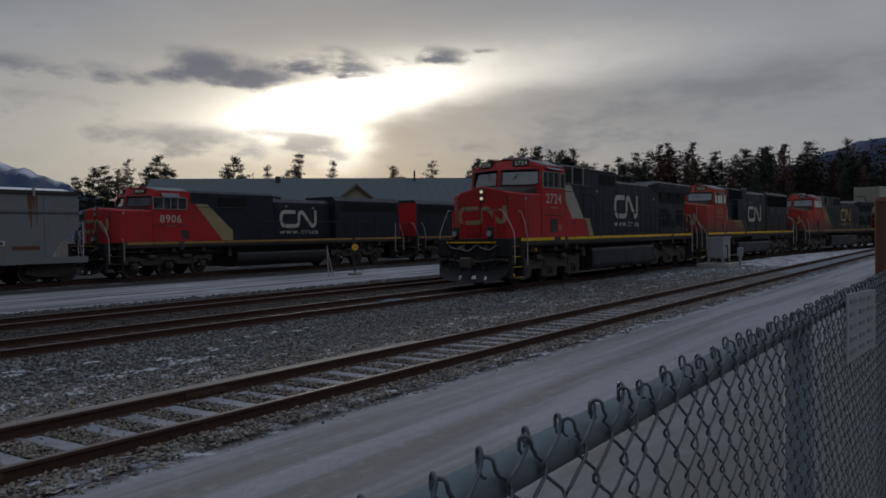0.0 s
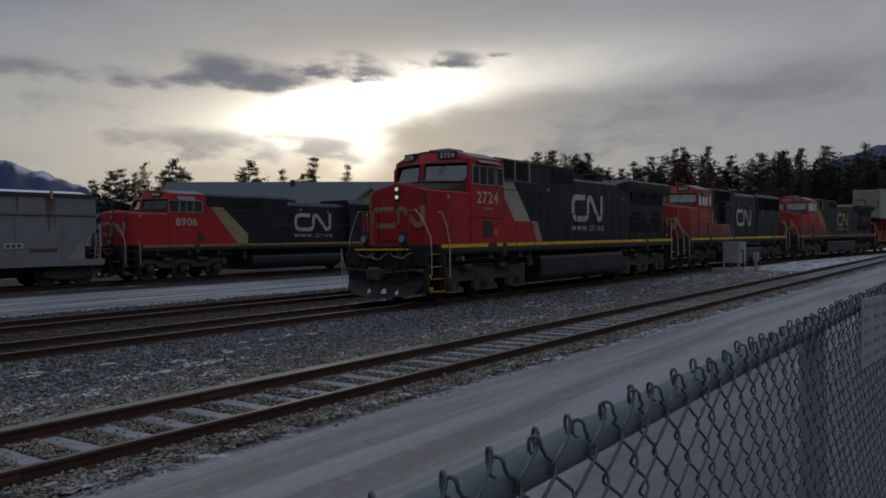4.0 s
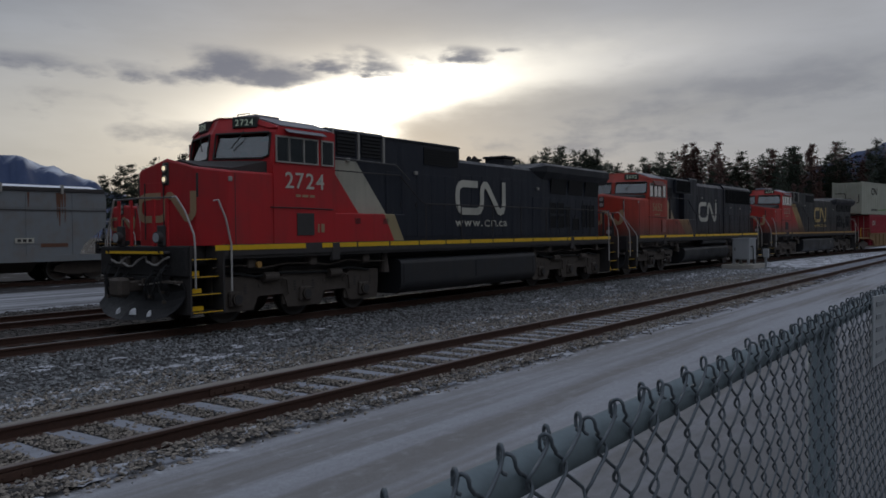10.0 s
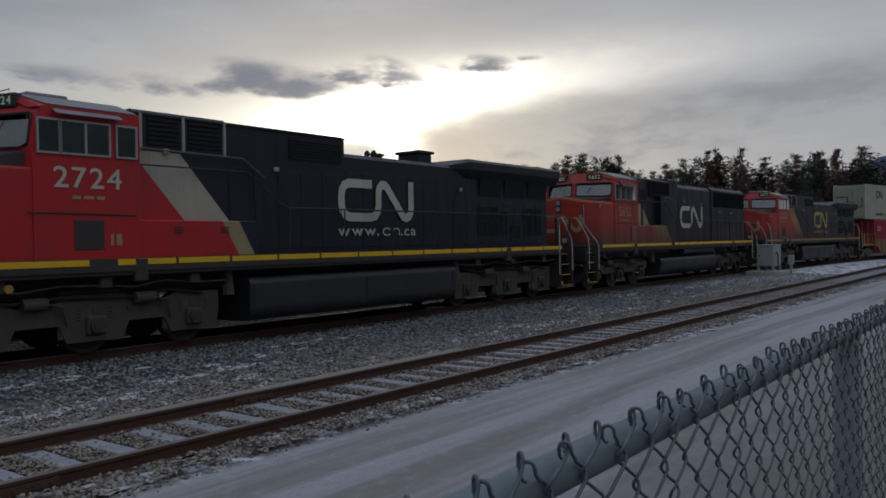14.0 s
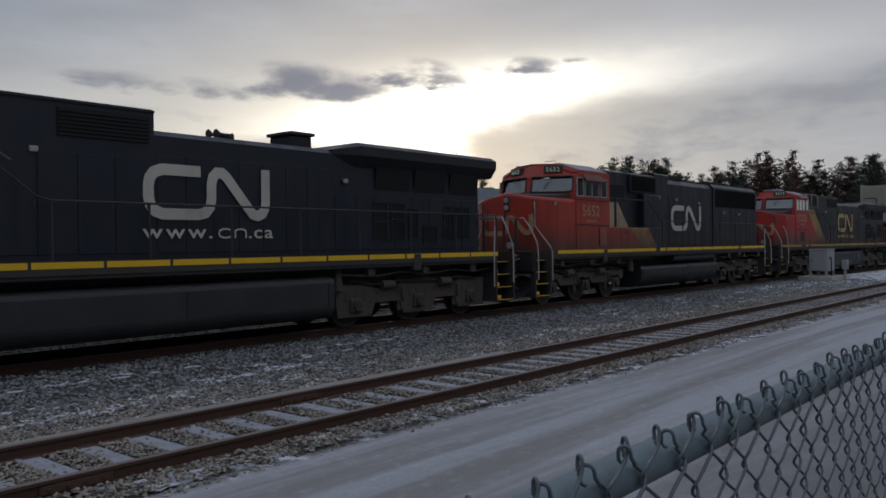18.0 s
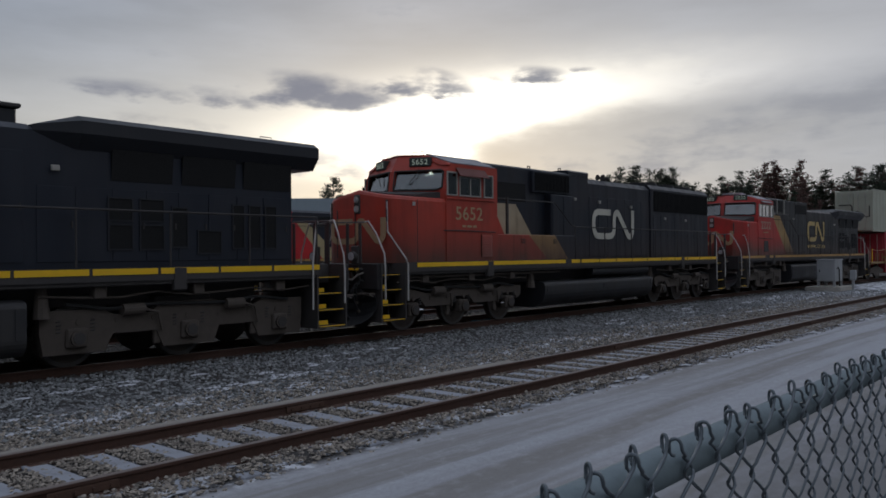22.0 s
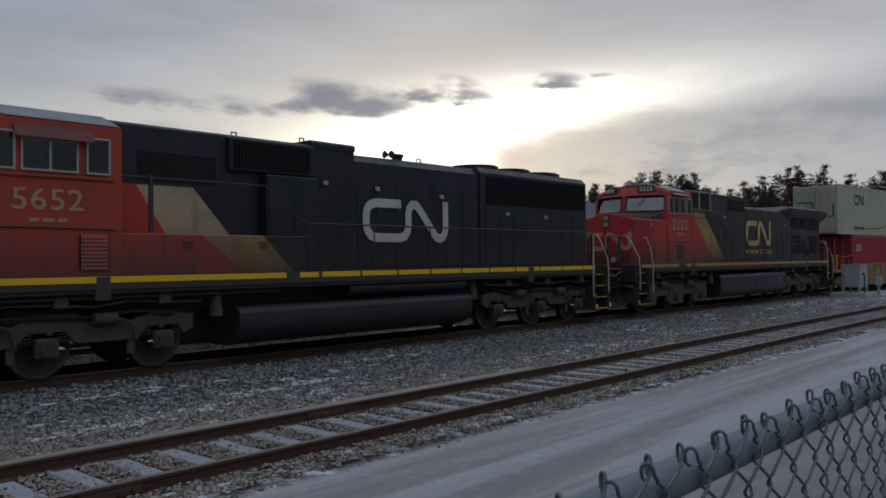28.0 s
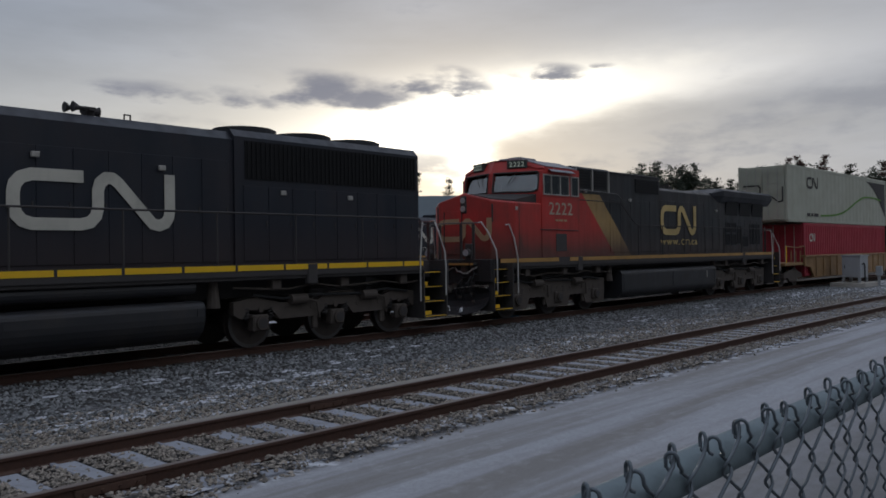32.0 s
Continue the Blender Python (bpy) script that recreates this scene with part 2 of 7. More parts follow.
class Mat:
    """A small node builder."""

    def __init__(self, name):
        self.m = bpy.data.materials.new(name)
        self.m.use_nodes = True
        self.t = self.m.node_tree
        self.b = self.t.nodes["Principled BSDF"]
        self.tc = self.t.nodes.new("ShaderNodeTexCoord")

    def node(self, kind, **props):
        n = self.t.nodes.new(kind)
        for k, v in props.items():
            n.inputs[k].default_value = v
        return n

    def link(self, a, b):
        self.t.links.new(a, b)

    def coords(self, scale=(1, 1, 1)):
        mp = self.node("ShaderNodeMapping", Scale=scale)
        self.link(self.tc.outputs["Object"], mp.inputs[0])
        return mp.outputs[0]

    def noise(self, scale, detail=4.0, rough=0.6, stretch=(1, 1, 1)):
        n = self.node("ShaderNodeTexNoise", Scale=scale, Detail=detail, Roughness=rough)
        self.link(self.coords(stretch), n.inputs["Vector"])
        return n.outputs[0]

    def math(self, op, a, b=0.0, clamp=False):
        n = self.t.nodes.new("ShaderNodeMath")
        n.operation, n.use_clamp = op, clamp
        for i, x in enumerate((a, b)):
            if isinstance(x, (int, float)):
                n.inputs[i].default_value = x
            else:
                self.link(x, n.inputs[i])
        return n.outputs[0]

    def ramp(self, x, lo, hi, a=0.0, b=1.0):
        n = self.t.nodes.new("ShaderNodeMapRange")
        n.interpolation_type = "SMOOTHSTEP"
        self.link(x, n.inputs[0])
        for i, q in enumerate((lo, hi, a, b)):
            n.inputs[i + 1].default_value = q
        return n.outputs[0]

    def mix(self, fac, a, b):
        n = self.t.nodes.new("ShaderNodeMix")
        n.data_type = "RGBA"
        if isinstance(fac, (int, float)):
            n.inputs[0].default_value = fac
        else:
            self.link(fac, n.inputs[0])
        for i, c in ((6, a), (7, b)):
            if isinstance(c, tuple):
                n.inputs[i].default_value = (*c, 1)
            else:
                self.link(c, n.inputs[i])
        return n.outputs[2]

    def xyz(self):
        s = self.t.nodes.new("ShaderNodeSeparateXYZ")
        self.link(self.tc.outputs["Object"], s.inputs[0])
        return s.outputs

    def rand(self):
        return self.t.nodes.new("ShaderNodeObjectInfo").outputs["Random"]

    def finish(self, colour, rough=0.6, metal=0.0, bump=None, strength=0.3, dist=0.01, spec=0.5):
        if isinstance(colour, tuple):
            self.b.inputs["Base Color"].default_value = (*colour, 1)
        else:
            self.link(colour, self.b.inputs["Base Color"])
        if isinstance(rough, (int, float)):
            self.b.inputs["Roughness"].default_value = rough
        else:
            self.link(rough, self.b.inputs["Roughness"])
        self.b.inputs["Metallic"].default_value = metal
        self.b.inputs["Specular IOR Level"].default_value = spec
        if bump is not None:
            n = self.node("ShaderNodeBump", Strength=strength, Distance=dist)
            self.link(bump, n.inputs["Height"])
            self.link(n.outputs[0], self.b.inputs["Normal"])
        return self.m


def paint(name, colour, dirt=(0.05, 0.045, 0.04), amount=0.35, rough=0.45, metal=0.0, streak=True):
    """Old enamel: mottled, streaked downwards, dusty."""
    k = Mat(name)
    n = k.noise(1.3, 5)
    s = k.noise(5.0, 3, 0.6, (1, 1, 0.12)) if streak else k.noise(9.0)
    fine = k.noise(60.0, 2)
    d = k.math("MULTIPLY", k.ramp(n, 0.38, 0.75), amount)
    d = k.math("ADD", d, k.math("MULTIPLY", k.ramp(s, 0.5, 0.8), amount * 0.6), True)
    c = k.mix(d, colour, dirt)
    c = k.mix(k.math("MULTIPLY", fine, 0.15), c, tuple(min(1, q * 1.6 + 0.01) for q in colour))
    return k.finish(c, k.ramp(n, 0.2, 0.9, rough - 0.1, rough + 0.2), metal, fine, 0.06, 0.002)


def livery(name, red, band, black, kk, c1, c2, dirt_amount=0.3, dirt=(0.06, 0.05, 0.045), low_dirt=0.0, ztop=9.0, kk2=None, xmax=90.0):
    """Body paint in three fields parted by two slanting lines: x + kk z = c1, x + kk2 z = c2."""
    k = Mat(name)
    x, y, z = k.xyz()
    s = k.math("ADD", x, k.math("MULTIPLY", z, kk))
    s2 = k.math("ADD", x, k.math("MULTIPLY", z, kk if kk2 is None else kk2))
    c = k.mix(k.ramp(s, c1 - 0.004, c1 + 0.004), red, band)
    blk = k.math("MAXIMUM", k.ramp(s2, c2 - 0.004, c2 + 0.004), k.ramp(z, ztop - 0.004, ztop + 0.004))
    blk = k.math("MAXIMUM", blk, k.ramp(x, xmax - 0.004, xmax + 0.004))
    c = k.mix(blk, c, black)
    n = k.noise(0.9, 5)
    st = k.noise(4.0, 4, 0.6, (1, 1, 0.1))
    fine = k.noise(45.0, 2)
    d = k.math("ADD", k.math("MULTIPLY", k.ramp(n, 0.35, 0.75), dirt_amount), k.math("MULTIPLY", k.ramp(st, 0.48, 0.8), dirt_amount * 0.8))
    if low_dirt:
        d = k.math("ADD", d, k.math("MULTIPLY", k.ramp(k.math("ADD", z, k.math("MULTIPLY", n, 0.8)), 3.3, 1.9), low_dirt))
    c = k.mix(k.math("MINIMUM", k.math("MULTIPLY", d, k.math("SUBTRACT", 1.0, k.math("MULTIPLY", blk, 0.6))), 0.9), c, dirt)
    return k.finish(c, k.ramp(st, 0.3, 0.8, 0.38, 0.65), 0.0, fine, 0.05, 0.002)


def plain(name, colour, rough=0.6, metal=0.0, var=0.35, scale=6.0, bump=0.15, dist=0.004):
    k = Mat(name)
    n = k.noise(scale, 5)
    f = k.noise(scale * 9, 3)
    c = k.mix(k.math("MULTIPLY", n, var), tuple(q * 1.25 for q in colour), tuple(q * 0.35 for q in colour))
    return k.finish(c, k.ramp(f, 0.2, 0.8, max(0.05, rough - 0.12), min(1, rough + 0.15)), metal, f, bump, dist)


def glass_mat(name, tint=(0.02, 0.025, 0.03), rough=0.04):
    k = Mat(name)
    n = k.noise(3.0, 3)
    return k.finish(k.mix(n, tint, tuple(q * 2.2 for q in tint)), k.ramp(n, 0.3, 0.8, rough, rough + 0.08), 0.0, None, spec=0.9)


def pane_mat(name, gloss, clear):
    """Thin clear glass: mostly see-through, with a sheen that Fresnel drives."""
    k = Mat(name)
    k.t.nodes.remove(k.b)
    tr = k.node("ShaderNodeBsdfTransparent", Color=(clear * 0.9, clear, clear, 1))
    gl = k.node("ShaderNodeBsdfGlossy", Color=(0.9, 0.9, 0.9, 1), Roughness=0.03)
    fr = k.node("ShaderNodeFresnel", IOR=1.6)
    mx = k.t.nodes.new("ShaderNodeMixShader")
    k.link(k.math("ADD", fr.outputs[0], gloss), mx.inputs[0])
    k.link(tr.outputs[0], mx.inputs[1])
    k.link(gl.outputs[0], mx.inputs[2])
    k.link(mx.outputs[0], k.t.nodes["Material Output"].inputs[0])
    return k.m


def glow(name, colour, strength):
    m = bpy.data.materials.new(name)
    m.use_nodes = True
    b = m.node_tree.nodes["Principled BSDF"]
    b.inputs["Base Color"].default_value = (*colour, 1)
    b.inputs["Emission Color"].default_value = (*colour, 1)
    b.inputs["Emission Strength"].default_value = strength
    return m


RED = (0.52, 0.018, 0.022)
M = {}
BLK = (0.0084, 0.0126, 0.0232)
BLK2 = (0.0085, 0.0135, 0.0225)
FADED = (0.075, 0.042, 0.03)
for key, nm, args, kw in (("liv1", "enamel_red_grey_black", (RED, (0.47, 0.45, 0.36), BLK, 0.89, -12.8, -11.7, 0.26), dict(ztop=3.78)),
                          ("liv2", "faded_enamel_red_grey_black", ((0.46, 0.05, 0.028), (0.44, 0.36, 0.24), BLK2, 0.65, -12.66, -10.63, 0.34, FADED, 0.8), dict(ztop=3.42, kk2=0.9)),
                          ("liv3", "dusty_enamel_red_tan_black", ((0.50, 0.035, 0.028), (0.40, 0.26, 0.10), (0.015, 0.019, 0.022), 1.0, -11.85, -10.8, 0.45, (0.08, 0.045, 0.033), 0.9), dict(ztop=3.72)),
                          ("liv4", "clean_enamel_red_grey_black", (RED, (0.42, 0.34, 0.18), BLK, 0.93, -12.3, -10.45, 0.3), dict(ztop=3.66, kk2=1.22, xmax=-13.2))):
    M[key] = livery(nm, *args, **kw)
    M[key + "r"] = livery(nm + "_cab", args[0], args[1], args[2], 0.0, 90.0, 91.0, *args[6:])
# the lockers beside the hood carry the slanting band in lines of their own
M["liv1low"] = livery("locker_enamel_red_tan_black", RED, (0.38, 0.30, 0.16), BLK, 0.57, -12.83, -12.41, 0.3)
M["liv2low"] = livery("faded_locker_enamel", (0.42, 0.05, 0.028), (0.36, 0.21, 0.085), BLK2, 1.38, -10.48, -10.0, 0.5, FADED, 0.75, kk2=1.0)
M["black"] = paint("black_enamel", (0.011, 0.013, 0.018), (0.03, 0.028, 0.028), 0.3, 0.5)
M["frame"] = plain("dark_running_gear_steel", (0.05, 0.045, 0.043), 0.75, 0.0, 0.5, 5.0, 0.3, 0.006)
M["gear"] = plain("grimy_cast_steel", (0.088, 0.072, 0.06), 0.8, 0.0, 0.6, 6.0, 0.4, 0.008)
M["wheel"] = plain("wheel_steel", (0.075, 0.06, 0.052), 0.6, 0.3, 0.5, 8.0)
M["tread"] = plain("worn_wheel_rim", (0.09, 0.085, 0.08), 0.5, 0.3, 0.3, 12.0)
M["yellow"] = paint("yellow_reflective_strip", (0.86, 0.50, 0.015), (0.2, 0.13, 0.04), 0.14, 0.4)
M["tan_stripe"] = paint("dusty_yellow_strip", (0.42, 0.23, 0.06), (0.12, 0.09, 0.05), 0.4, 0.5)
M["white"] = paint("white_lettering", (0.55, 0.53, 0.45), (0.15, 0.14, 0.12), 0.35, 0.5)
M["tanletter"] = paint("faded_cream_lettering", (0.40, 0.27, 0.15), (0.15, 0.10, 0.07), 0.35, 0.55)
M["goldletter"] = paint("tan_lettering", (0.52, 0.38, 0.15), (0.15, 0.12, 0.08), 0.3, 0.5)
M["palenum"] = paint("faded_pale_number", (0.40, 0.33, 0.25), (0.2, 0.08, 0.05), 0.4, 0.6)
M["rail_white"] = paint("pale_handrail_paint", (0.50, 0.48, 0.45), (0.12, 0.1, 0.09), 0.4, 0.45, streak=False)
M["rail_dull"] = paint("worn_step_edge", (0.12, 0.115, 0.11), (0.05, 0.05, 0.05), 0.4, 0.5)
M["roof"] = paint("grey_cab_roof", (0.20, 0.20, 0.22), (0.08, 0.08, 0.08), 0.3, 0.55)
M["winframe"] = paint("aluminium_window_frame", (0.42, 0.40, 0.36), (0.12, 0.11, 0.1), 0.3, 0.4, 0.3)
M["glass"] = pane_mat("cab_windscreen_glass", 0.16, 0.6)
M["sideglass"] = pane_mat("cab_side_glass", 0.27, 0.3)
M["dark_pane"] = glass_mat("dark_cab_glass", (0.012, 0.014, 0.017), 0.08)
M["numberboard"] = glow("number_board_glass", (0.02, 0.03, 0.028), 0.1)
M["boardbar"] = glow("number_board_bars", (0.45, 0.52, 0.42), 0.16)
M["lamp_on"] = glow("headlight_lit", (1.0, 0.82, 0.55), 0.8)
M["lamp_off"] = glass_mat("headlight_glass", (0.25, 0.26, 0.27), 0.1)
M["redcut"] = paint("bright_red_enamel", RED, (0.1, 0.03, 0.03), 0.25, 0.45)
M["hose"] = plain("rubber_hose", (0.02, 0.02, 0.02), 0.7)
M["snow"] = plain("packed_snow", (0.78, 0.79, 0.82), 0.75, 0.0, 0.25, 9.0, 0.4, 0.01)
M["steel"] = plain("galvanised_steel", (0.15, 0.19, 0.205), 0.6, 0.1, 0.35, 14.0, 0.15, 0.002)
M["wire"] = plain("galvanised_wire", (0.105, 0.125, 0.14), 0.5, 0.2, 0.3, 30.0, 0.1, 0.001)
M["rust"] = plain("rusty_steel", (0.16, 0.075, 0.045), 0.85, 0.0, 0.6, 7.0, 0.4, 0.003)
M["concrete"] = plain("old_concrete", (0.34, 0.32, 0.28), 0.9, 0.0, 0.4, 5.0, 0.4, 0.006)
M["cabinet"] = paint("light_grey_cabinet_paint", (0.31, 0.32, 0.325), (0.2, 0.2, 0.19), 0.3, 0.5)
M["hopper"] = paint("weathered_grey_wagon_paint", (0.205, 0.222, 0.232), (0.20, 0.13, 0.08), 0.35, 0.6)
M["whitebox"] = paint("cream_container_paint", (0.39, 0.40, 0.32), (0.3, 0.27, 0.2), 0.3, 0.5)
M["redbox"] = paint("red_container_paint", (0.33, 0.02, 0.036), (0.12, 0.03, 0.03), 0.3, 0.5)
M["wellcar"] = paint("dusty_ochre_wagon_paint", (0.25, 0.145, 0.06), (0.10, 0.06, 0.03), 0.45, 0.6)
M["green"] = paint("green_swoosh", (0.10, 0.26, 0.03), (0.1, 0.15, 0.05), 0.2, 0.5)
M["wood"] = plain("weathered_plank", (0.26, 0.24, 0.21), 0.85, 0.0, 0.5, 3.0, 0.4, 0.005)


def sleeper_mat():
    k = Mat("snow_dusted_sleeper")
    n, f = k.noise(2.2, 6), k.noise(22.0, 4)
    wood = k.mix(f, (0.17, 0.16, 0.155), (0.09, 0.08, 0.075))
    sn = k.ramp(k.math("ADD", k.math("ADD", n, k.math("MULTIPLY", f, 0.3)), k.math("MULTIPLY", k.rand(), 0.16)), 0.42, 0.68)
    return k.finish(k.mix(sn, wood, (0.285, 0.30, 0.335)), 0.8, 0.0, f, 0.4, 0.008)


def rail_mat(name, head, gloss):
    """Rusty web and foot; the head worn by wheels."""
    k = Mat(name)
    x, y, z = k.xyz()
    f = k.noise(30.0, 4)
    n = k.noise(1.5, 4, 0.6, (0.4, 1, 1))
    c = k.mix(f, (0.10, 0.046, 0.03), (0.04, 0.024, 0.018))
    return k.finish(k.mix(k.ramp(z, -0.012, -0.002), c, k.mix(n, *head)), k.ramp(z, -0.012, -0.001, 0.85, gloss), 0.0, f, 0.3, 0.003)


def ground_mat():
    """Gravel yard: ballast by the tracks, snowy road, drifts beyond."""
    k = Mat("gravel_and_snow")
    x, y, z = k.xyz()
    big, mid = k.noise(0.55, 5, 0.6, (0.5, 1, 1)), k.noise(2.6, 6)
    fine = k.noise(26.0, 6, 0.7)
    vor = k.node("ShaderNodeTexVoronoi", Scale=17.0)
    k.link(k.coords(), vor.inputs["Vector"])
    stone = k.mix(vor.outputs["Color"], (0.16, 0.145, 0.13), (0.33, 0.31, 0.29))
    sep = k.t.nodes.new("ShaderNodeSeparateColor")
    k.link(vor.outputs["Color"], sep.inputs[0])
    stone = k.mix(sep.outputs[0], (0.10, 0.105, 0.108), (0.32, 0.325, 0.325))
    stone = k.mix(k.ramp(vor.outputs["Distance"], 0.02, 0.25), stone, (0.05, 0.046, 0.044))
    # the haul road: pale packed snow with darker wheel lanes along it
    lane = k.noise(1.0, 4, 0.55, (0.07, 1.7, 1))
    lane2 = k.noise(1.0, 5, 0.6, (0.35, 5.0, 1))
    packed = k.mix(k.ramp(k.math("ADD", k.math("MULTIPLY", lane, 0.85), k.math("MULTIPLY", lane2, 0.2)), 0.45, 0.64), (0.385, 0.395, 0.425), (0.24, 0.23, 0.222))
    packed = k.mix(k.ramp(k.noise(5.0, 7, 0.7, (0.8, 1.2, 1)), 0.48, 0.75, 0.0, 0.35), packed, (0.56, 0.57, 0.60))
    packed = k.mix(k.ramp(fine, 0.4, 0.68, 0.0, 0.5), packed, (0.27, 0.265, 0.262))
    grit = k.noise(90.0, 3, 0.7)
    packed = k.mix(k.ramp(grit, 0.52, 0.72, 0.0, 0.65), packed, (0.17, 0.165, 0.16))
    packed = k.mix(k.ramp(k.math("ADD", y, k.math("MULTIPLY", mid, 1.4)), 4.6, 2.5, 0.0, 0.85), packed, (0.165, 0.16, 0.155))
    wob = k.math("ADD", y, k.math("MULTIPLY", k.math("SUBTRACT", mid, 0.5), 0.5))
    road = k.ramp(wob, 6.42, 6.15)
    patch = k.math("ADD", k.math("MULTIPLY", big, 0.75), k.math("MULTIPLY", mid, 0.45))
    drift = k.ramp(k.math("ADD", patch, k.math("MULTIPLY", k.math("SUBTRACT", fine, 0.5), 0.35)), 0.68, 0.82)
    near_edge = k.math("MULTIPLY", k.ramp(wob, 6.1, 6.3), k.ramp(wob, 6.95, 6.5))
    berm = k.math("MULTIPLY", k.ramp(wob, 8.6, 9.1), k.ramp(wob, 12.3, 9.6))
    sn = k.math("ADD", k.math("MULTIPLY", drift, 0.75), k.math("MULTIPLY", k.math("ADD", berm, near_edge), k.ramp(k.math("ADD", mid, k.math("MULTIPLY", fine, 0.3)), 0.62, 0.8, 0.0, 0.8)), True)
    dark = k.math("MULTIPLY", k.ramp(wob, 13.55, 14.15), k.ramp(wob, 23.5, 22.5))
    sn = k.math("MULTIPLY", sn, k.math("SUBTRACT", 1.0, k.math("MULTIPLY", dark, 0.8)))
    far_snow = k.math("MULTIPLY", k.ramp(wob, 22.4, 23.2), k.ramp(wob, 31.5, 30.3))
    sn = k.math("ADD", sn, k.math("MULTIPLY", far_snow, k.ramp(k.noise(0.8, 5, 0.6, (0.12, 1.6, 1)), 0.3, 0.62, 0.1, 0.6)), True)
    east = k.math("MULTIPLY", k.ramp(x, 30.0, 40.0), k.math("MULTIPLY", k.ramp(wob, 9.0, 9.6), k.ramp(wob, 13.6, 12.8)))
    sn = k.math("ADD", sn, k.math("MULTIPLY", east, k.ramp(mid, 0.38, 0.55)), True)
    c = k.mix(k.math("MULTIPLY", dark, 0.72), stone, (0.06, 0.052, 0.045))
    c = k.mix(sn, c, (0.66, 0.68, 0.72))
    c = k.mix(road, c, packed)
    h = k.math("ADD", k.math("MULTIPLY", vor.outputs["Distance"], k.math("SUBTRACT", 1.0, k.math("MAXIMUM", road, k.math("MULTIPLY", sn, 0.7)))), k.math("MULTIPLY", fine, 0.35))
    return k.finish(c, 0.95, 0.0, h, 0.6, 0.03, 0.2)


def stone_mat(name, lo, hi):
    k = Mat(name)
    isl = k.t.nodes.new("ShaderNodeNewGeometry").outputs["Random Per Island"]
    f = k.noise(40.0, 3)
    c = k.mix(isl, lo, hi)
    return k.finish(k.mix(k.math("MULTIPLY", f, 0.4), c, (0.10, 0.095, 0.09)), 0.9, 0.0, f, 0.3, 0.004)


def leaf_mat(name, a, b):
    k = Mat(name)
    isl = k.t.nodes.new("ShaderNodeNewGeometry").outputs["Random Per Island"]
    return k.finish(k.mix(isl, a, b), 0.8)


M["sleeper"], M["ground"] = sleeper_mat(), ground_mat()
M["rail"] = rail_mat("rusty_rail", ((0.10, 0.065, 0.05), (0.22, 0.19, 0.175)), 0.6)
M["bright_rail"] = rail_mat("polished_rail", ((0.17, 0.15, 0.14), (0.12, 0.10, 0.09)), 0.6)
M["stone"] = stone_mat("ballast_stone", (0.085, 0.09, 0.093), (0.34, 0.35, 0.35))
M["crib_stone"] = stone_mat("brownish_crib_stone", (0.11, 0.095, 0.08), (0.46, 0.40, 0.33))
M["oily_stone"] = stone_mat("dark_oily_stone", (0.025, 0.024, 0.023), (0.12, 0.11, 0.10))
M["joint"] = plain("dark_rusted_bar", (0.085, 0.045, 0.03), 0.8, 0.0, 0.5, 12.0, 0.3, 0.003)
M["oily_wood"] = plain("oily_sleeper", (0.05, 0.042, 0.036), 0.85, 0.0, 0.5, 5.0, 0.5, 0.01)
M["pine"] = leaf_mat("pine_needles", (0.012, 0.022, 0.012), (0.035, 0.05, 0.025))
M["deadpine"] = leaf_mat("red_dead_needles", (0.055, 0.024, 0.018), (0.105, 0.044, 0.032))
M["bark"] = plain("bark", (0.05, 0.037, 0.03), 0.9, 0.0, 0.5, 4.0, 0.5, 0.02)
M["metalroof"] = paint("blue_grey_metal_roof", (0.085, 0.11, 0.122), (0.16, 0.175, 0.19), 0.35, 0.8)
M["siding"] = plain("cream_siding", (0.42, 0.36, 0.28), 0.8, 0.0, 0.2, 3.0)

# ---- ground and tracks ----
GROUND = -0.17


def make_ground():
    bm = B()
    xs = [-3000, -300, -60, -20, 0, 20, 60, 150, 400, 3500]
    ys = [-400, -40, -4, 5, 9, 14, 24, 40, 120, 3500]
    vs = [[bm.verts.new((x, y, GROUND)) for y in ys] for x in xs]
    for i in range(len(xs) - 1):
        for j in range(len(ys) - 1):
            bm.faces.new((vs[i][j], vs[i + 1][j], vs[i + 1][j + 1], vs[i][j + 1]))
    tagged(part("ground", bm, M["ground"]), "gravel rail yard ground with patches of snow and a packed haul road", "ground", kind="structure")


def bend(x):
    """How far the train's track swings towards the siding, past the cabinet."""
    if x < 43.0:
        return 0.0
    if x < 80.0:
        return -0.0021 * (x - 43.0) ** 2
    return -2.875 - 0.1554 * (x - 80.0)


def straight(x):
    return 0.0


RAIL = [(-0.07, -0.172), (0.07, -0.172), (0.07, -0.158), (0.012, -0.135), (0.012, -0.045), (0.036, -0.036), (0.036, -0.006), (0.026, 0.0), (-0.026, 0.0), (-0.036, -0.006), (-0.036, -0.036), (-0.012, -0.045), (-0.012, -0.135), (-0.07, -0.158)]


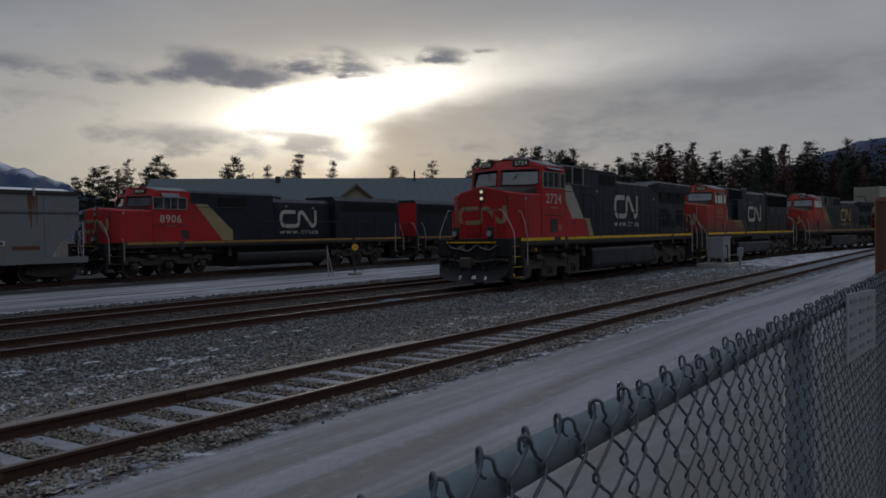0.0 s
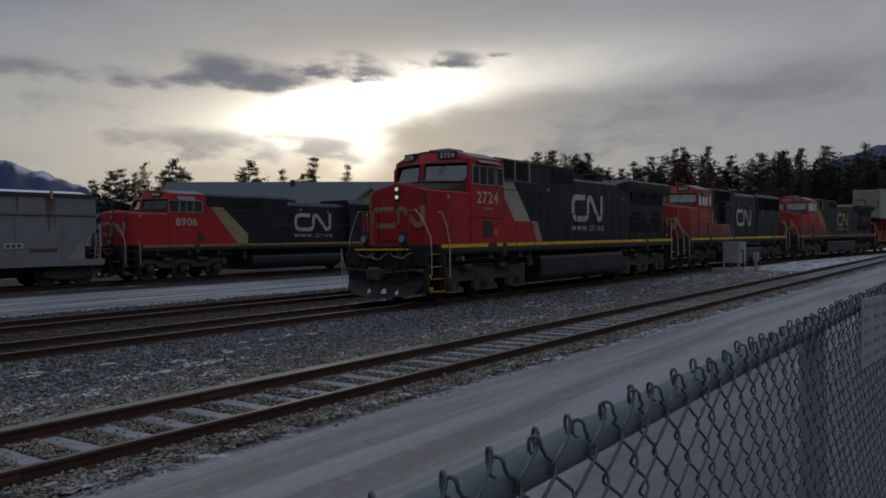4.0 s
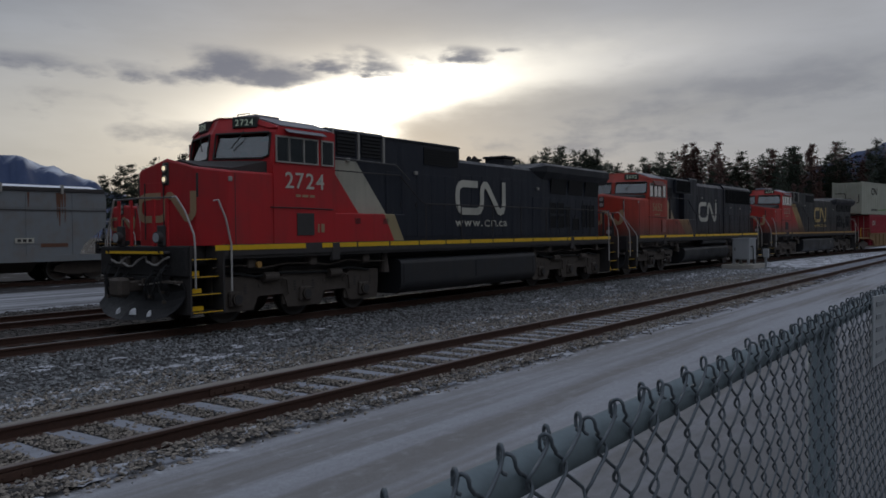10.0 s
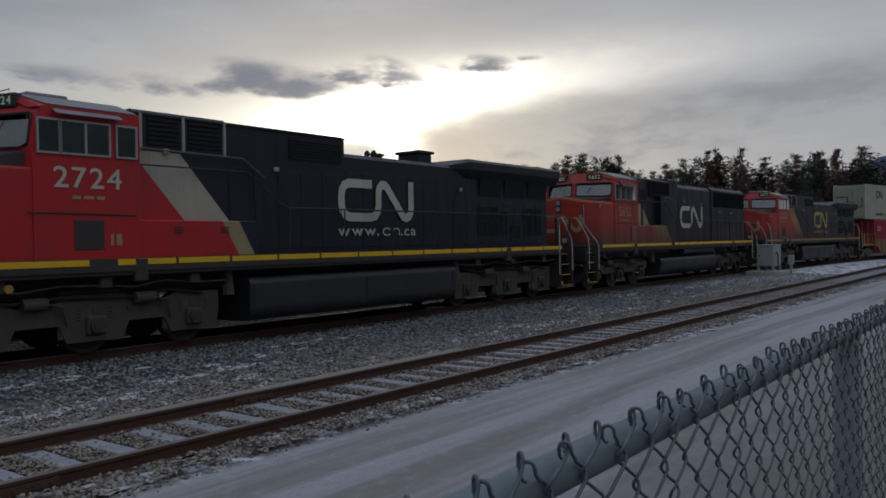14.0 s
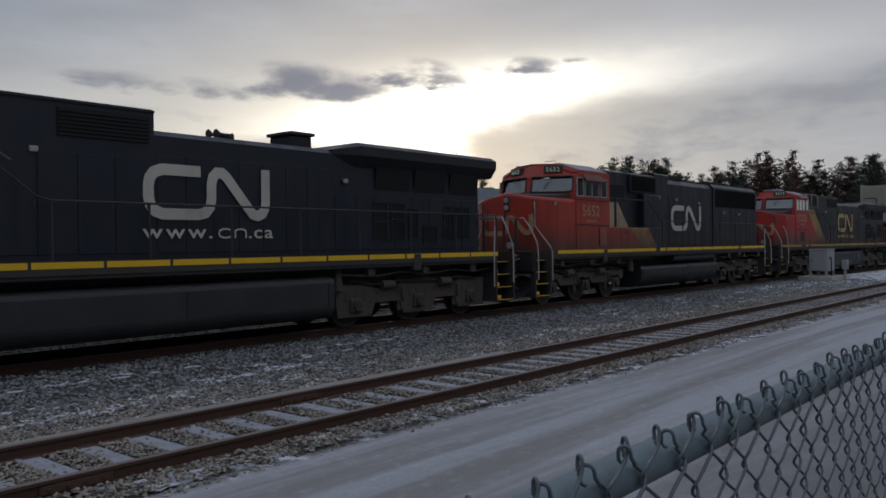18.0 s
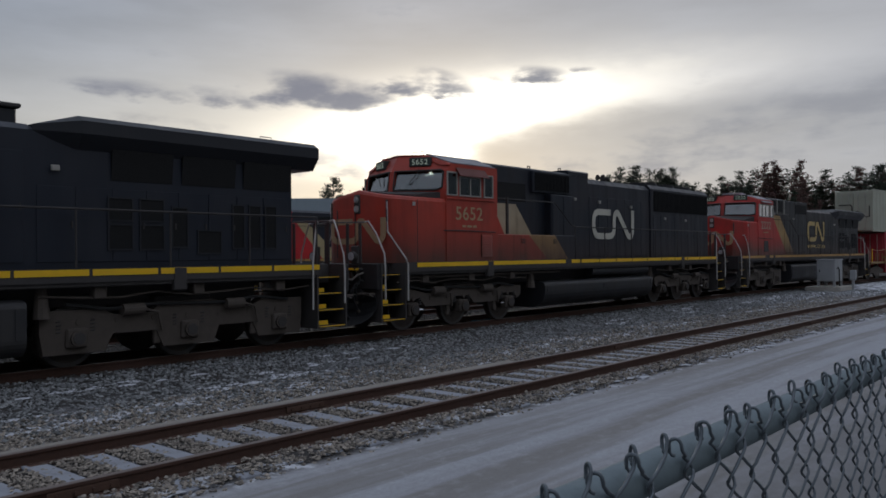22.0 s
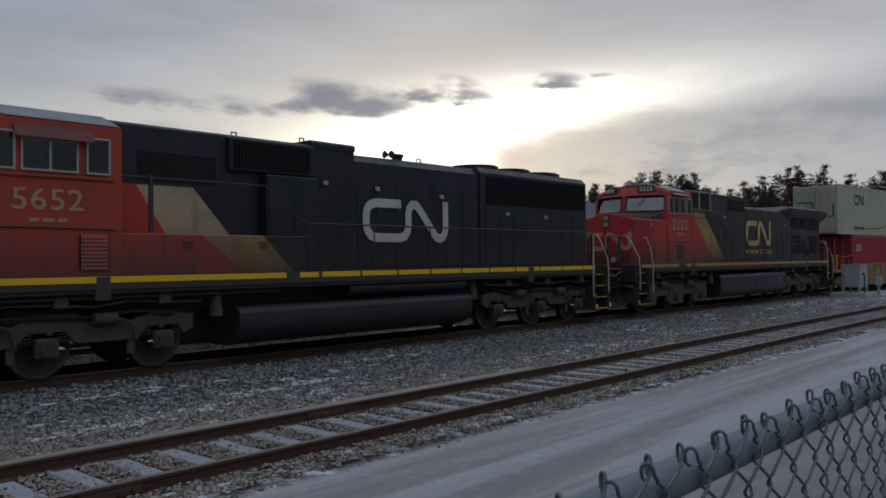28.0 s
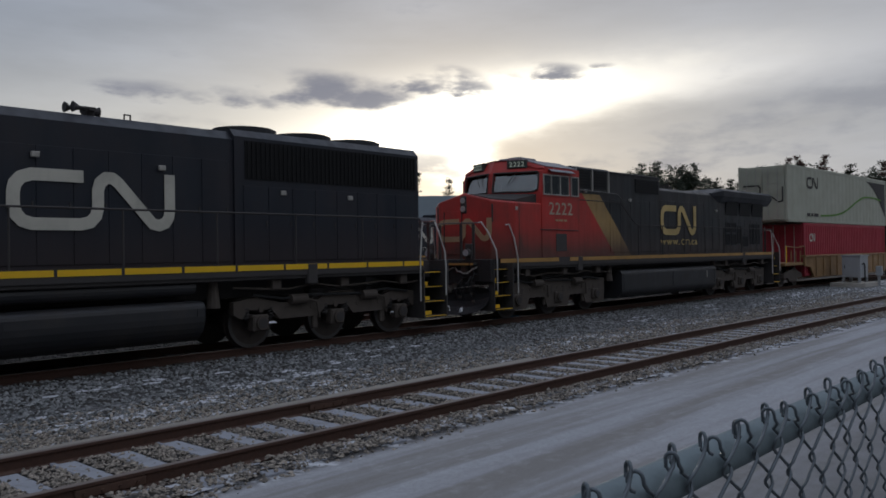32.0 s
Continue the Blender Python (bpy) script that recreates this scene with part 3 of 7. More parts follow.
def make_track(yc, x0, x1, label, pitch=0.53, lone=True, swing=straight):
    tr = tagged(thing("track", label, "track"), kind="structure")
    for s in (-1, 1):
        bm = B()
        xs = [x0, x1] if swing is straight else [x0, *range(43, 83, 2), x1]
        loft(bm, [[(x, yc + swing(x) + s * 0.75 + a, b) for a, b in RAIL] for x in xs])
        part("rail", bm, M["rail" if lone else "bright_rail"], tr)
    rng = random.Random(int(yc * 10))
    me = None
    bm = B() if not lone else None
    n = int((x1 - x0) / pitch)
    for i in range(n):
        x = x0 + (i + 0.5) * pitch + rng.uniform(-0.03, 0.03)
        if lone and i < 300:
            if me is None:
                b2 = box(B(), -0.115, 0.115, -1.3, 1.3, -0.12, 0.0, 0.012)
                me = bpy.data.meshes.new("sleeper")
                b2.to_mesh(me)
                b2.free()
            place("sleeper", me, M["sleeper"], tr, at=pose(x, yc + rng.uniform(-0.05, 0.05), -0.145 + rng.uniform(-0.012, 0.006), 0, 0, rng.uniform(-1.2, 1.2)))
        elif not lone:
            box(bm, x - 0.11, x + 0.11, yc + swing(x) - 1.3, yc + swing(x) + 1.3, -0.26, -0.15)
    if not lone:
        tagged(part("sleepers", bm, M["oily_wood"], tr), kind="stuff")
    # base plates and joint bars on the near rails
    if lone:
        pm = bpy.data.meshes.new("tie_plate")
        b2 = box(B(), -0.09, 0.09, -0.13, 0.13, -0.008, 0.008)
        b2.to_mesh(pm)
        b2.free()
        for i in range(min(n, 150)):
            for s in (-1, 1):
                place("tie_plate", pm, M["joint"], tr, at=pose(x0 + (i + 0.5) * pitch, yc + s * 0.75, -0.148))
        for xj, s in ((15.6, 1), (23.9, -1), (6.9, 1), (3.2, -1)):
            b2 = box(B(), xj - 0.32, xj + 0.32, yc + s * 0.75 - 0.034, yc + s * 0.75 + 0.034, -0.13, -0.048, 0.006)
            for q in (-0.24, -0.08, 0.08, 0.24):
                cyl(b2, (xj + q, yc + s * 0.75 - 0.055, -0.09), (xj + q, yc + s * 0.75 + 0.055, -0.09), 0.016, 6)
            part("joint_bar", b2, M["joint"], tr)
    return tr


def scatter_stones(name, count, x_range, y_range, size, seed, keep=None, z=GROUND, mat="stone"):
    """Loose broken stone, one mesh."""
    rng = np.random.default_rng(seed)
    base = np.array([(0, 0, 1), (0.9, 0.1, 0.2), (0.2, 0.9, 0.1), (-0.85, 0.3, 0.15), (-0.2, -0.9, 0.2), (0.5, -0.55, 0.55), (0.0, 0.0, -0.6)])
    faces = np.array([(0, 1, 2), (0, 2, 3), (0, 3, 4), (0, 4, 5), (0, 5, 1), (6, 2, 1), (6, 3, 2), (6, 4, 3), (6, 5, 4), (6, 1, 5)])
    u = rng.random(count) ** 1.7
    xs = x_range[0] + u * (x_range[1] - x_range[0])
    ys = rng.uniform(*y_range, count)
    if keep is not None:
        ok = keep(xs, ys, rng)
        xs, ys = xs[ok], ys[ok]
    n = len(xs)
    sc = rng.uniform(0.55, 1.25, (n, 1, 3)) * size * rng.uniform(0.6, 1.5, (n, 1, 1))
    a = rng.uniform(0, 6.283, n)
    v = base[None] * (1 + rng.uniform(-0.3, 0.3, (n, 7, 3))) * sc
    c, s = np.cos(a)[:, None], np.sin(a)[:, None]
    vx, vy = v[:, :, 0] * c - v[:, :, 1] * s, v[:, :, 0] * s + v[:, :, 1] * c
    z0 = z + rng.uniform(-0.004, 0.012, (n, 1))
    verts = np.stack([vx + xs[:, None], vy + ys[:, None], v[:, :, 2] * 0.75 + z0], -1).reshape(-1, 3)
    fs = (faces[None] + (np.arange(n) * 7)[:, None, None]).reshape(-1, 3)
    me = bpy.data.meshes.new(name)
    me.from_pydata(verts.tolist(), [], fs.tolist())
    return tagged(place(name, me, M[mat]), "loose grey broken ballast stone beside the rails", "gravel", kind="stuff")


make_ground()
NEAR_Y, TRAIN_Y = 7.715, 15.15
make_track(NEAR_Y, -6.0, 150.0, "siding of rusty rails on snow-dusted wooden sleepers", 0.57)
make_track(TRAIN_Y, -60.0, 112.0, "yard track with dark oily ballast under the train", 0.56, False, bend)
make_track(19.5, -60.0, 260.0, "second yard track with worn rails", 0.56, False)
make_track(35.55, -60.0, 260.0, "far yard track under parked rolling stock", 0.56, False)
scatter_stones("gravel", 32000, (1.0, 47.0), (8.95, 14.25), 0.034, 1)
scatter_stones("gravel", 26000, (1.0, 40.0), (7.05, 8.39), 0.022, 2, z=-0.152, mat="crib_stone", keep=lambda x, y, r: (np.abs((x + 6.0 - 0.285) / 0.57 - np.round((x + 6.0 - 0.285) / 0.57)) > 0.2) | (r.random(len(x)) < 0.12))
scatter_stones("gravel", 2500, (1.0, 30.0), (6.1, 6.5), 0.024, 3, lambda x, y, r: r.random(len(x)) < (y - 6.1) * 2.0, mat="crib_stone")


def shoulder(x0, x1, y0, y1, top, seed, label):
    """A low uneven bank of ballast along the rails."""
    rng = random.Random(seed)
    nx, ny = int((x1 - x0) / 0.22), max(3, int((y1 - y0) / 0.09))
    verts, faces = [], []
    for i in range(nx + 1):
        for j in range(ny + 1):
            e = min(1.0, min(j, ny - j) / (ny * 0.3))
            verts.append((x0 + (x1 - x0) * i / nx, y0 + (y1 - y0) * j / ny + rng.uniform(-0.02, 0.02), GROUND - 0.02 + (top - GROUND + 0.02) * e + rng.uniform(-0.014, 0.014)))
    for i in range(nx):
        for j in range(ny):
            a = i * (ny + 1) + j
            faces.append((a, a + ny + 1, a + ny + 2, a + 1))
    tagged(part("ballast_bank", (verts, faces), M["ground"]), label, "gravel", kind="stuff")


shoulder(-4.0, 60.0, 6.36, 6.93, -0.135, 5, "bank of broken stone and snow beside the siding rail")
shoulder(-4.0, 60.0, 8.5, 9.3, -0.125, 6, "bank of broken stone and snow beyond the siding rail")
scatter_stones("gravel", 6500, (1.0, 34.0), (6.38, 6.9), 0.024, 8, z=-0.138, mat="crib_stone")
scatter_stones("gravel", 7000, (1.0, 34.0), (8.52, 9.9), 0.026, 9, z=-0.145, mat="crib_stone")


def snow_patches(count, x_range, y_range, size, seed, z, label):
    """Thin ragged crusts of snow through which the stones poke."""
    rng = random.Random(seed)
    verts, faces = [], []
    cent = [(x_range[0] + (x_range[1] - x_range[0]) * rng.random() ** 1.5, rng.uniform(*y_range)) for _ in range(max(3, count // 7))]
    for i in range(count):
        cx, cy = rng.choice(cent)
        cx, cy = cx + rng.gauss(0, 0.42), cy + rng.gauss(0, 0.12)
        if not y_range[0] < cy < y_range[1]:
            continue
        r = size * rng.uniform(0.3, 1.2)
        k = len(verts)
        verts.append((cx, cy, z + 0.012))
        for q in range(11):
            a = q / 11 * 6.283
            rr = r * rng.uniform(0.45, 1.15)
            verts.append((cx + rr * math.cos(a) * 1.45, cy + rr * math.sin(a) * 0.85, z - 0.006))
        for q in range(11):
            faces.append((k, k + 1 + q, k + 1 + (q + 1) % 11))
    tagged(part("snow_crust", (verts, faces), M["crust"]), label, "snow", kind="stuff")


scatter_stones("gravel", 9000, (1.0, 40.0), (8.95, 10.9), 0.026, 14, z=GROUND + 0.012, mat="crib_stone")
scatter_stones("gravel", 9000, (4.0, 50.0), (16.1, 19.7), 0.036, 12, mat="oily_stone")
scatter_stones("gravel", 5000, (4.0, 60.0), (21.8, 23.2), 0.04, 13, mat="oily_stone")
M["crust"] = plain("dirty_snow_crust", (0.42, 0.43, 0.46), 0.8, 0.0, 0.4, 7.0, 0.5, 0.01)
snow_patches(460, (1.5, 44.0), (9.0, 13.0), 0.14, 4, GROUND + 0.012, "thin crusts of snow on the ballast")
snow_patches(420, (1.5, 44.0), (8.95, 10.4), 0.13, 5, GROUND + 0.014, "thin crusts of snow on the ballast")
snow_patches(170, (1.0, 34.0), (6.15, 6.85), 0.12, 6, GROUND + 0.03, "thin crusts of snow beside the siding")

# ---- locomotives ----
# near-black for openings: their inner shade is put into this colour, slats included
M["void"] = plain("opening_shade_black", (0.006, 0.006, 0.006), 0.9)
M["cable"] = plain("dusty_grey_cable", (0.26, 0.24, 0.22), 0.7)
M["pilot"] = plain("oily_black_pilot_plate", (0.02, 0.018, 0.018), 0.7, 0.0, 0.6, 3.0, 0.3, 0.005)
M["blade"] = plain("scuffed_plough_steel", (0.032, 0.032, 0.034), 0.55, 0.2, 0.7, 2.5, 0.3, 0.004)
RIBBON = [(1.27, 0.97), (0.42, 0.97), (0.25, 0.91), (0.16, 0.8), (0.13, 0.66), (0.13, 0.44), (0.17, 0.29), (0.27, 0.18), (0.42, 0.13), (1.22, 0.13), (1.38, 0.17), (1.48, 0.28), (1.52, 0.44), (1.52, 0.74), (1.56, 0.88), (1.66, 0.97), (1.78, 0.97), (1.88, 0.9), (2.44, 0.26), (2.53, 0.16), (2.66, 0.13), (2.78, 0.18), (2.85, 0.29), (2.87, 0.42), (2.87, 1.1)]


def logo(parent, x, z, w, h, y, mat, side):
    bm = B()
    ribbon(bm, [(x + px / 3.0 * w, z + pz / 1.1 * h) for px, pz in RIBBON], 0.215 * h / 1.1, y, y + side * 0.006)
    part("emblem", bm, mat, parent, "continuous bent-ribbon emblem")


def bars(parent, x, z, w, h, y, side, mat, pattern):
    bm = B()
    tot = sum(pattern)
    at = x
    for i, q in enumerate(pattern):
        if i % 2 == 0:
            box(bm, at, at + q / tot * w, min(y, y + side * 0.006), max(y, y + side * 0.006), z, z + h)
        at += q / tot * w
    part("lettering_bar", bm, mat, parent)


def glyphs(parent, name, word, x0, x1, z, size, y, side, mat, label="", wide=None, tall=1.0):
    """A painted word along a side, each character a piece of its own, centred between x0 and x1 or fitted to them."""
    cells = [text_mesh(c, size, name) for c in word]
    spans = [(min(v.co.x for v in me.vertices), max(v.co.x for v in me.vertices)) for me in cells]
    gap = 0.11 * size
    total = sum(b - a for a, b in spans) + gap * (len(cells) - 1)
    k = wide or (x1 - x0) / total
    at = -total * k / 2
    for me, (a, b) in zip(cells, spans):
        u = at - a * k
        at += (b - a + gap) * k
        mid = (x0 + x1) / 2
        rot = pose(mid + u, y, z, 90, 0, 0) if side < 0 else pose(mid - u, y, z, 90, 0, 180)
        place(name, me, mat, parent, label, at=rot @ Matrix.Diagonal((k, tall, 1, 1)))


def number(parent, s, x, z, size, y, side, mat):
    glyphs(parent, "road_number_digit", s, x, x, z, size, y, side, mat, "pale painted digit", 1.12)


def address(parent, x, z, w, y, side, mat):
    """The web address under the emblem: its two ends in letters, the emblem again between them."""
    def stroke(pts):
        ya, yb = sorted((y, y + side * 0.005))
        return ribbon(B(), [(x + w * (px if side < 0 else 1 - px), z + 0.19 * pz) for px, pz in pts], 0.036, ya, yb)

    lt = part("web_address", stroke([(0.645, 0.85), (0.62, 0.97), (0.585, 0.97), (0.558, 0.8), (0.55, 0.5), (0.558, 0.2), (0.585, 0.05), (0.62, 0.05), (0.645, 0.17)]), mat, parent, "painted web address")
    part("letter", stroke([(0.68, 0.0), (0.68, 0.75), (0.7, 0.92), (0.73, 0.97), (0.757, 0.88), (0.768, 0.7), (0.768, 0.0)]), mat, lt)
    for word, f0, f1 in (("www.", 0.0, 0.5), (".ca", 0.79, 1.0)):
        if side > 0:
            f0, f1 = 1 - f1, 1 - f0
        glyphs(lt, "letter", word, x + w * f0, x + w * f1, z, 0.3, y, side, mat, tall=1.25)


def wheelset(parent, x):
    bm = B()
    for s in (-1, 1):
        cyl(bm, (0, s * 0.70, 0), (0, s * 0.83, 0), 0.53, 28)
        cyl(bm, (0, s * 0.68, 0), (0, s * 0.70, 0), 0.56, 28)
        cyl(bm, (0, s * 0.83, 0), (0, s * 0.90, 0), 0.17, 14)
        for i in range(4):
            a = i * math.pi / 2
            cyl(bm, (0.3 * math.cos(a), s * 0.82, 0.3 * math.sin(a)), (0.3 * math.cos(a), s * 0.84, 0.3 * math.sin(a)), 0.05, 8)
    cyl(bm, (0, -0.7, 0), (0, 0.7, 0), 0.1, 10)
    w = part("wheelset", bm, M["wheel"], parent, "steel wheels on one axle")
    w.location = (x, 0, 0.53)
    for s in (-1, 1):
        bm = B()
        n = 28
        rings = []
        for r, y in ((0.535, 0.832), (0.46, 0.838)):
            rings.append([(r * math.cos(2 * math.pi * i / n), s * y, r * math.sin(2 * math.pi * i / n)) for i in range(n)])
        a = [bm.verts.new(p) for p in rings[0]]
        b = [bm.verts.new(p) for p in rings[1]]
        for i in range(n):
            bm.faces.new((a[i], a[(i + 1) % n], b[(i + 1) % n], b[i]))
        part("rim", bm, M["tread"], w)
    return w


WHEELS = []


def truck(parent, axles, emd):
    """Three-axle bogie: side frames, boxes, springs, brake gear."""
    a0, a1, a2 = axles
    tk = part("truck_bolster", box(B(), a1 - 0.6, a1 + 0.6, -1.0, 1.0, 0.75, 1.2, 0.04), M["frame"], parent)
    for s in (-1, 1):
        bm = B()
        e = 0.62
        if emd:
            top = [(a0 - e, 0.72), (a0 - e, 0.98), (a0 - 0.1, 1.06), (a0 + 0.55, 0.92), (a1 - 0.55, 0.92), (a1 - 0.2, 1.1), (a1 + 0.5, 1.1), (a1 + 0.7, 0.92), (a2 - 0.6, 0.92), (a2 - 0.2, 1.06), (a2 + e, 0.98), (a2 + e, 0.72)]
            low = [(a2 + 0.42, 0.62), (a2 + 0.3, 0.8), (a2 - 0.3, 0.8), (a2 - 0.5, 0.58), (a1 + 0.5, 0.58), (a1 + 0.3, 0.8), (a1 - 0.3, 0.8), (a1 - 0.5, 0.58), (a0 + 0.5, 0.58), (a0 + 0.3, 0.8), (a0 - 0.3, 0.8), (a0 - 0.42, 0.62)]
        else:
            top = [(a0 - e, 0.62), (a0 - e, 1.02), (a0 + 0.45, 1.02), (a0 + 0.7, 0.9), (a1 - 0.8, 0.9), (a1 - 0.6, 1.08), (a1 + 0.6, 1.08), (a1 + 0.8, 0.9), (a2 - 0.7, 0.9), (a2 - 0.45, 1.02), (a2 + e, 1.02), (a2 + e, 0.62)]
            low = [(a2 + 0.56, 0.26), (a2 - 0.52, 0.26), (a2 - 0.66, 0.56), (a1 + 0.68, 0.56), (a1 + 0.54, 0.24), (a1 - 0.54, 0.24), (a1 - 0.68, 0.56), (a0 + 0.66, 0.56), (a0 + 0.52, 0.26), (a0 - 0.56, 0.26)]
        prism(bm, top + low, "y", s * 1.02, s * 1.17)
        for i in range(7):
            xx = a0 - 0.3 + (a2 - a0 + 0.6) * (i + 0.5) / 7
            cyl(bm, (xx, s * 1.16, 0.8), (xx, s * 1.185, 0.8), 0.06, 10)
        part("side_frame", bm, M["gear"], parent)
        for a in axles:
            bm = B()
            box(bm, a - 0.19, a + 0.19, s * 1.0 if s > 0 else -1.24, 1.24 if s > 0 else -1.0, 0.36, 0.70, 0.03)
            cyl(bm, (a, s * 1.22, 0.53), (a, s * 1.3, 0.53), 0.14, 14)
            jb = part("journal_box", bm, M["gear"], parent)
            part("bearing_cover", cyl(B(), (a, s * 1.3, 0.53), (a, s * 1.315, 0.53), 0.105, 14), M["frame"], jb)
            for q in (-0.3, 0.3):
                hel = [(a + q + 0.075 * math.cos(k * 0.7), s * 1.1 + 0.075 * math.sin(k * 0.7), 0.6 + k * 0.0068) for k in range(40)]
                part("coil_spring", tube(B(), hel, 0.016, 5), M["frame"], parent)
        for xm in ((a0 + a1) / 2, (a1 + a2) / 2):
            bm = B()
            cyl(bm, (xm - 0.3, s * 1.24, 0.98), (xm + 0.12, s * 1.24, 0.98), 0.11, 12)
            tube(bm, [(xm + 0.12, s * 1.24, 0.98), (xm + 0.4, s * 1.26, 0.9), (xm + 0.5, s * 1.22, 0.55)], 0.025)
            box(bm, xm + 0.38, xm + 0.52, s * 1.06 if s > 0 else -1.14, 1.14 if s > 0 else -1.06, 0.3, 0.62, 0.02)
            part("brake_gear", bm, M["gear"], parent)
    for a in axles:
        WHEELS.append(wheelset(parent, a))
    return tk


def window(parent, x0, x1, z0, z1, y, side, bar=False):
    bm = B()
    t, d = 0.035, 0.03
    ya, yb = sorted((y, y + side * d))
    box(bm, x0 - t, x1 + t, ya, yb, z1, z1 + t)
    box(bm, x0 - t, x1 + t, ya, yb, z0 - t, z0)
    box(bm, x0 - t, x0, ya, yb, z0, z1)
    box(bm, x1, x1 + t, ya, yb, z0, z1)
    if bar:
        box(bm, (x0 + x1) / 2 - 0.02, (x0 + x1) / 2 + 0.02, ya, yb, z0, z1)
    w = part("window_frame", bm, M["winframe"], parent)
    part("pane", box(B(), x0, x1, y - 0.004 if side > 0 else y - 0.012, y + 0.012 if side > 0 else y + 0.004, z0, z1), M["sideglass"], w)
    return w


def step_well(parent, x0, x1, side, front, ymat="yellow"):
    """Corner steps between side plates, with yellow nosings."""
    yo = side * 1.53
    for x in (x0, x1):
        ya, yb = sorted((side * 0.95, yo))
        part("step_plate", box(B(), x - 0.02, x + 0.02, ya, yb, 0.32, 1.72), M["frame"], parent)
    for i in range(4):
        z = 0.36 + i * 0.36
        ya, yb = sorted((side * (1.0), yo - side * 0.06 * i))
        tr = part("step", box(B(), x0, x1, ya, yb, z - 0.03, z, 0.004), M["frame"], parent)
        yc, yd = sorted((yo - side * (0.06 * i - 0.006), yo - side * (0.06 * i + 0.02)))
        part("nosing", box(B(), x0 + 0.05, x1 - 0.05, yc, yd, z - 0.012, z + 0.004), M[ymat], tr)
        if i < 3:
            yc, yd = sorted((yo - side * (0.06 * i + 0.16), yo - side * (0.06 * i + 0.19)))
            part("kick_plate", box(B(), x0 + 0.03, x0 + 0.5 * (x1 - x0), yc, yd, z + 0.02, z + 0.115), M[ymat], tr)


def rail_post_set(parent, x0, x1, y, z_low, z_top, spacing, mat):
    n = max(2, int(abs(x1 - x0) / spacing) + 1)
    for i in range(n):
        x = x0 + (x1 - x0) * i / (n - 1)
        part("stanchion", cyl(B(), (x, y, z_low), (x, y, z_top), 0.019, 6), mat, parent)
    part("handrail", tube(B(), [(x0, y, z_top), ((x0 + x1) / 2, y, z_top), (x1, y, z_top)], 0.02), mat, parent)


def horn(parent, x, z, bells):
    bm = box(B(), x - 0.08, x + 0.08, -0.6, -0.4, z, z + 0.12)
    box(bm, x - 0.06, x + 0.06, -0.7, -0.3, z + 0.12, z + 0.18)
    for dx, dy, ln in bells:
        p = Vector((x, dy, z + 0.16))
        q = p + Vector((dx * ln, 0, 0))
        cyl(bm, p, q, 0.028, 8)
        cyl(bm, q, q + Vector((dx * 0.12, 0, 0)), 0.03, 10, 0.1)
    part("horn", bm, M["frame"], parent)


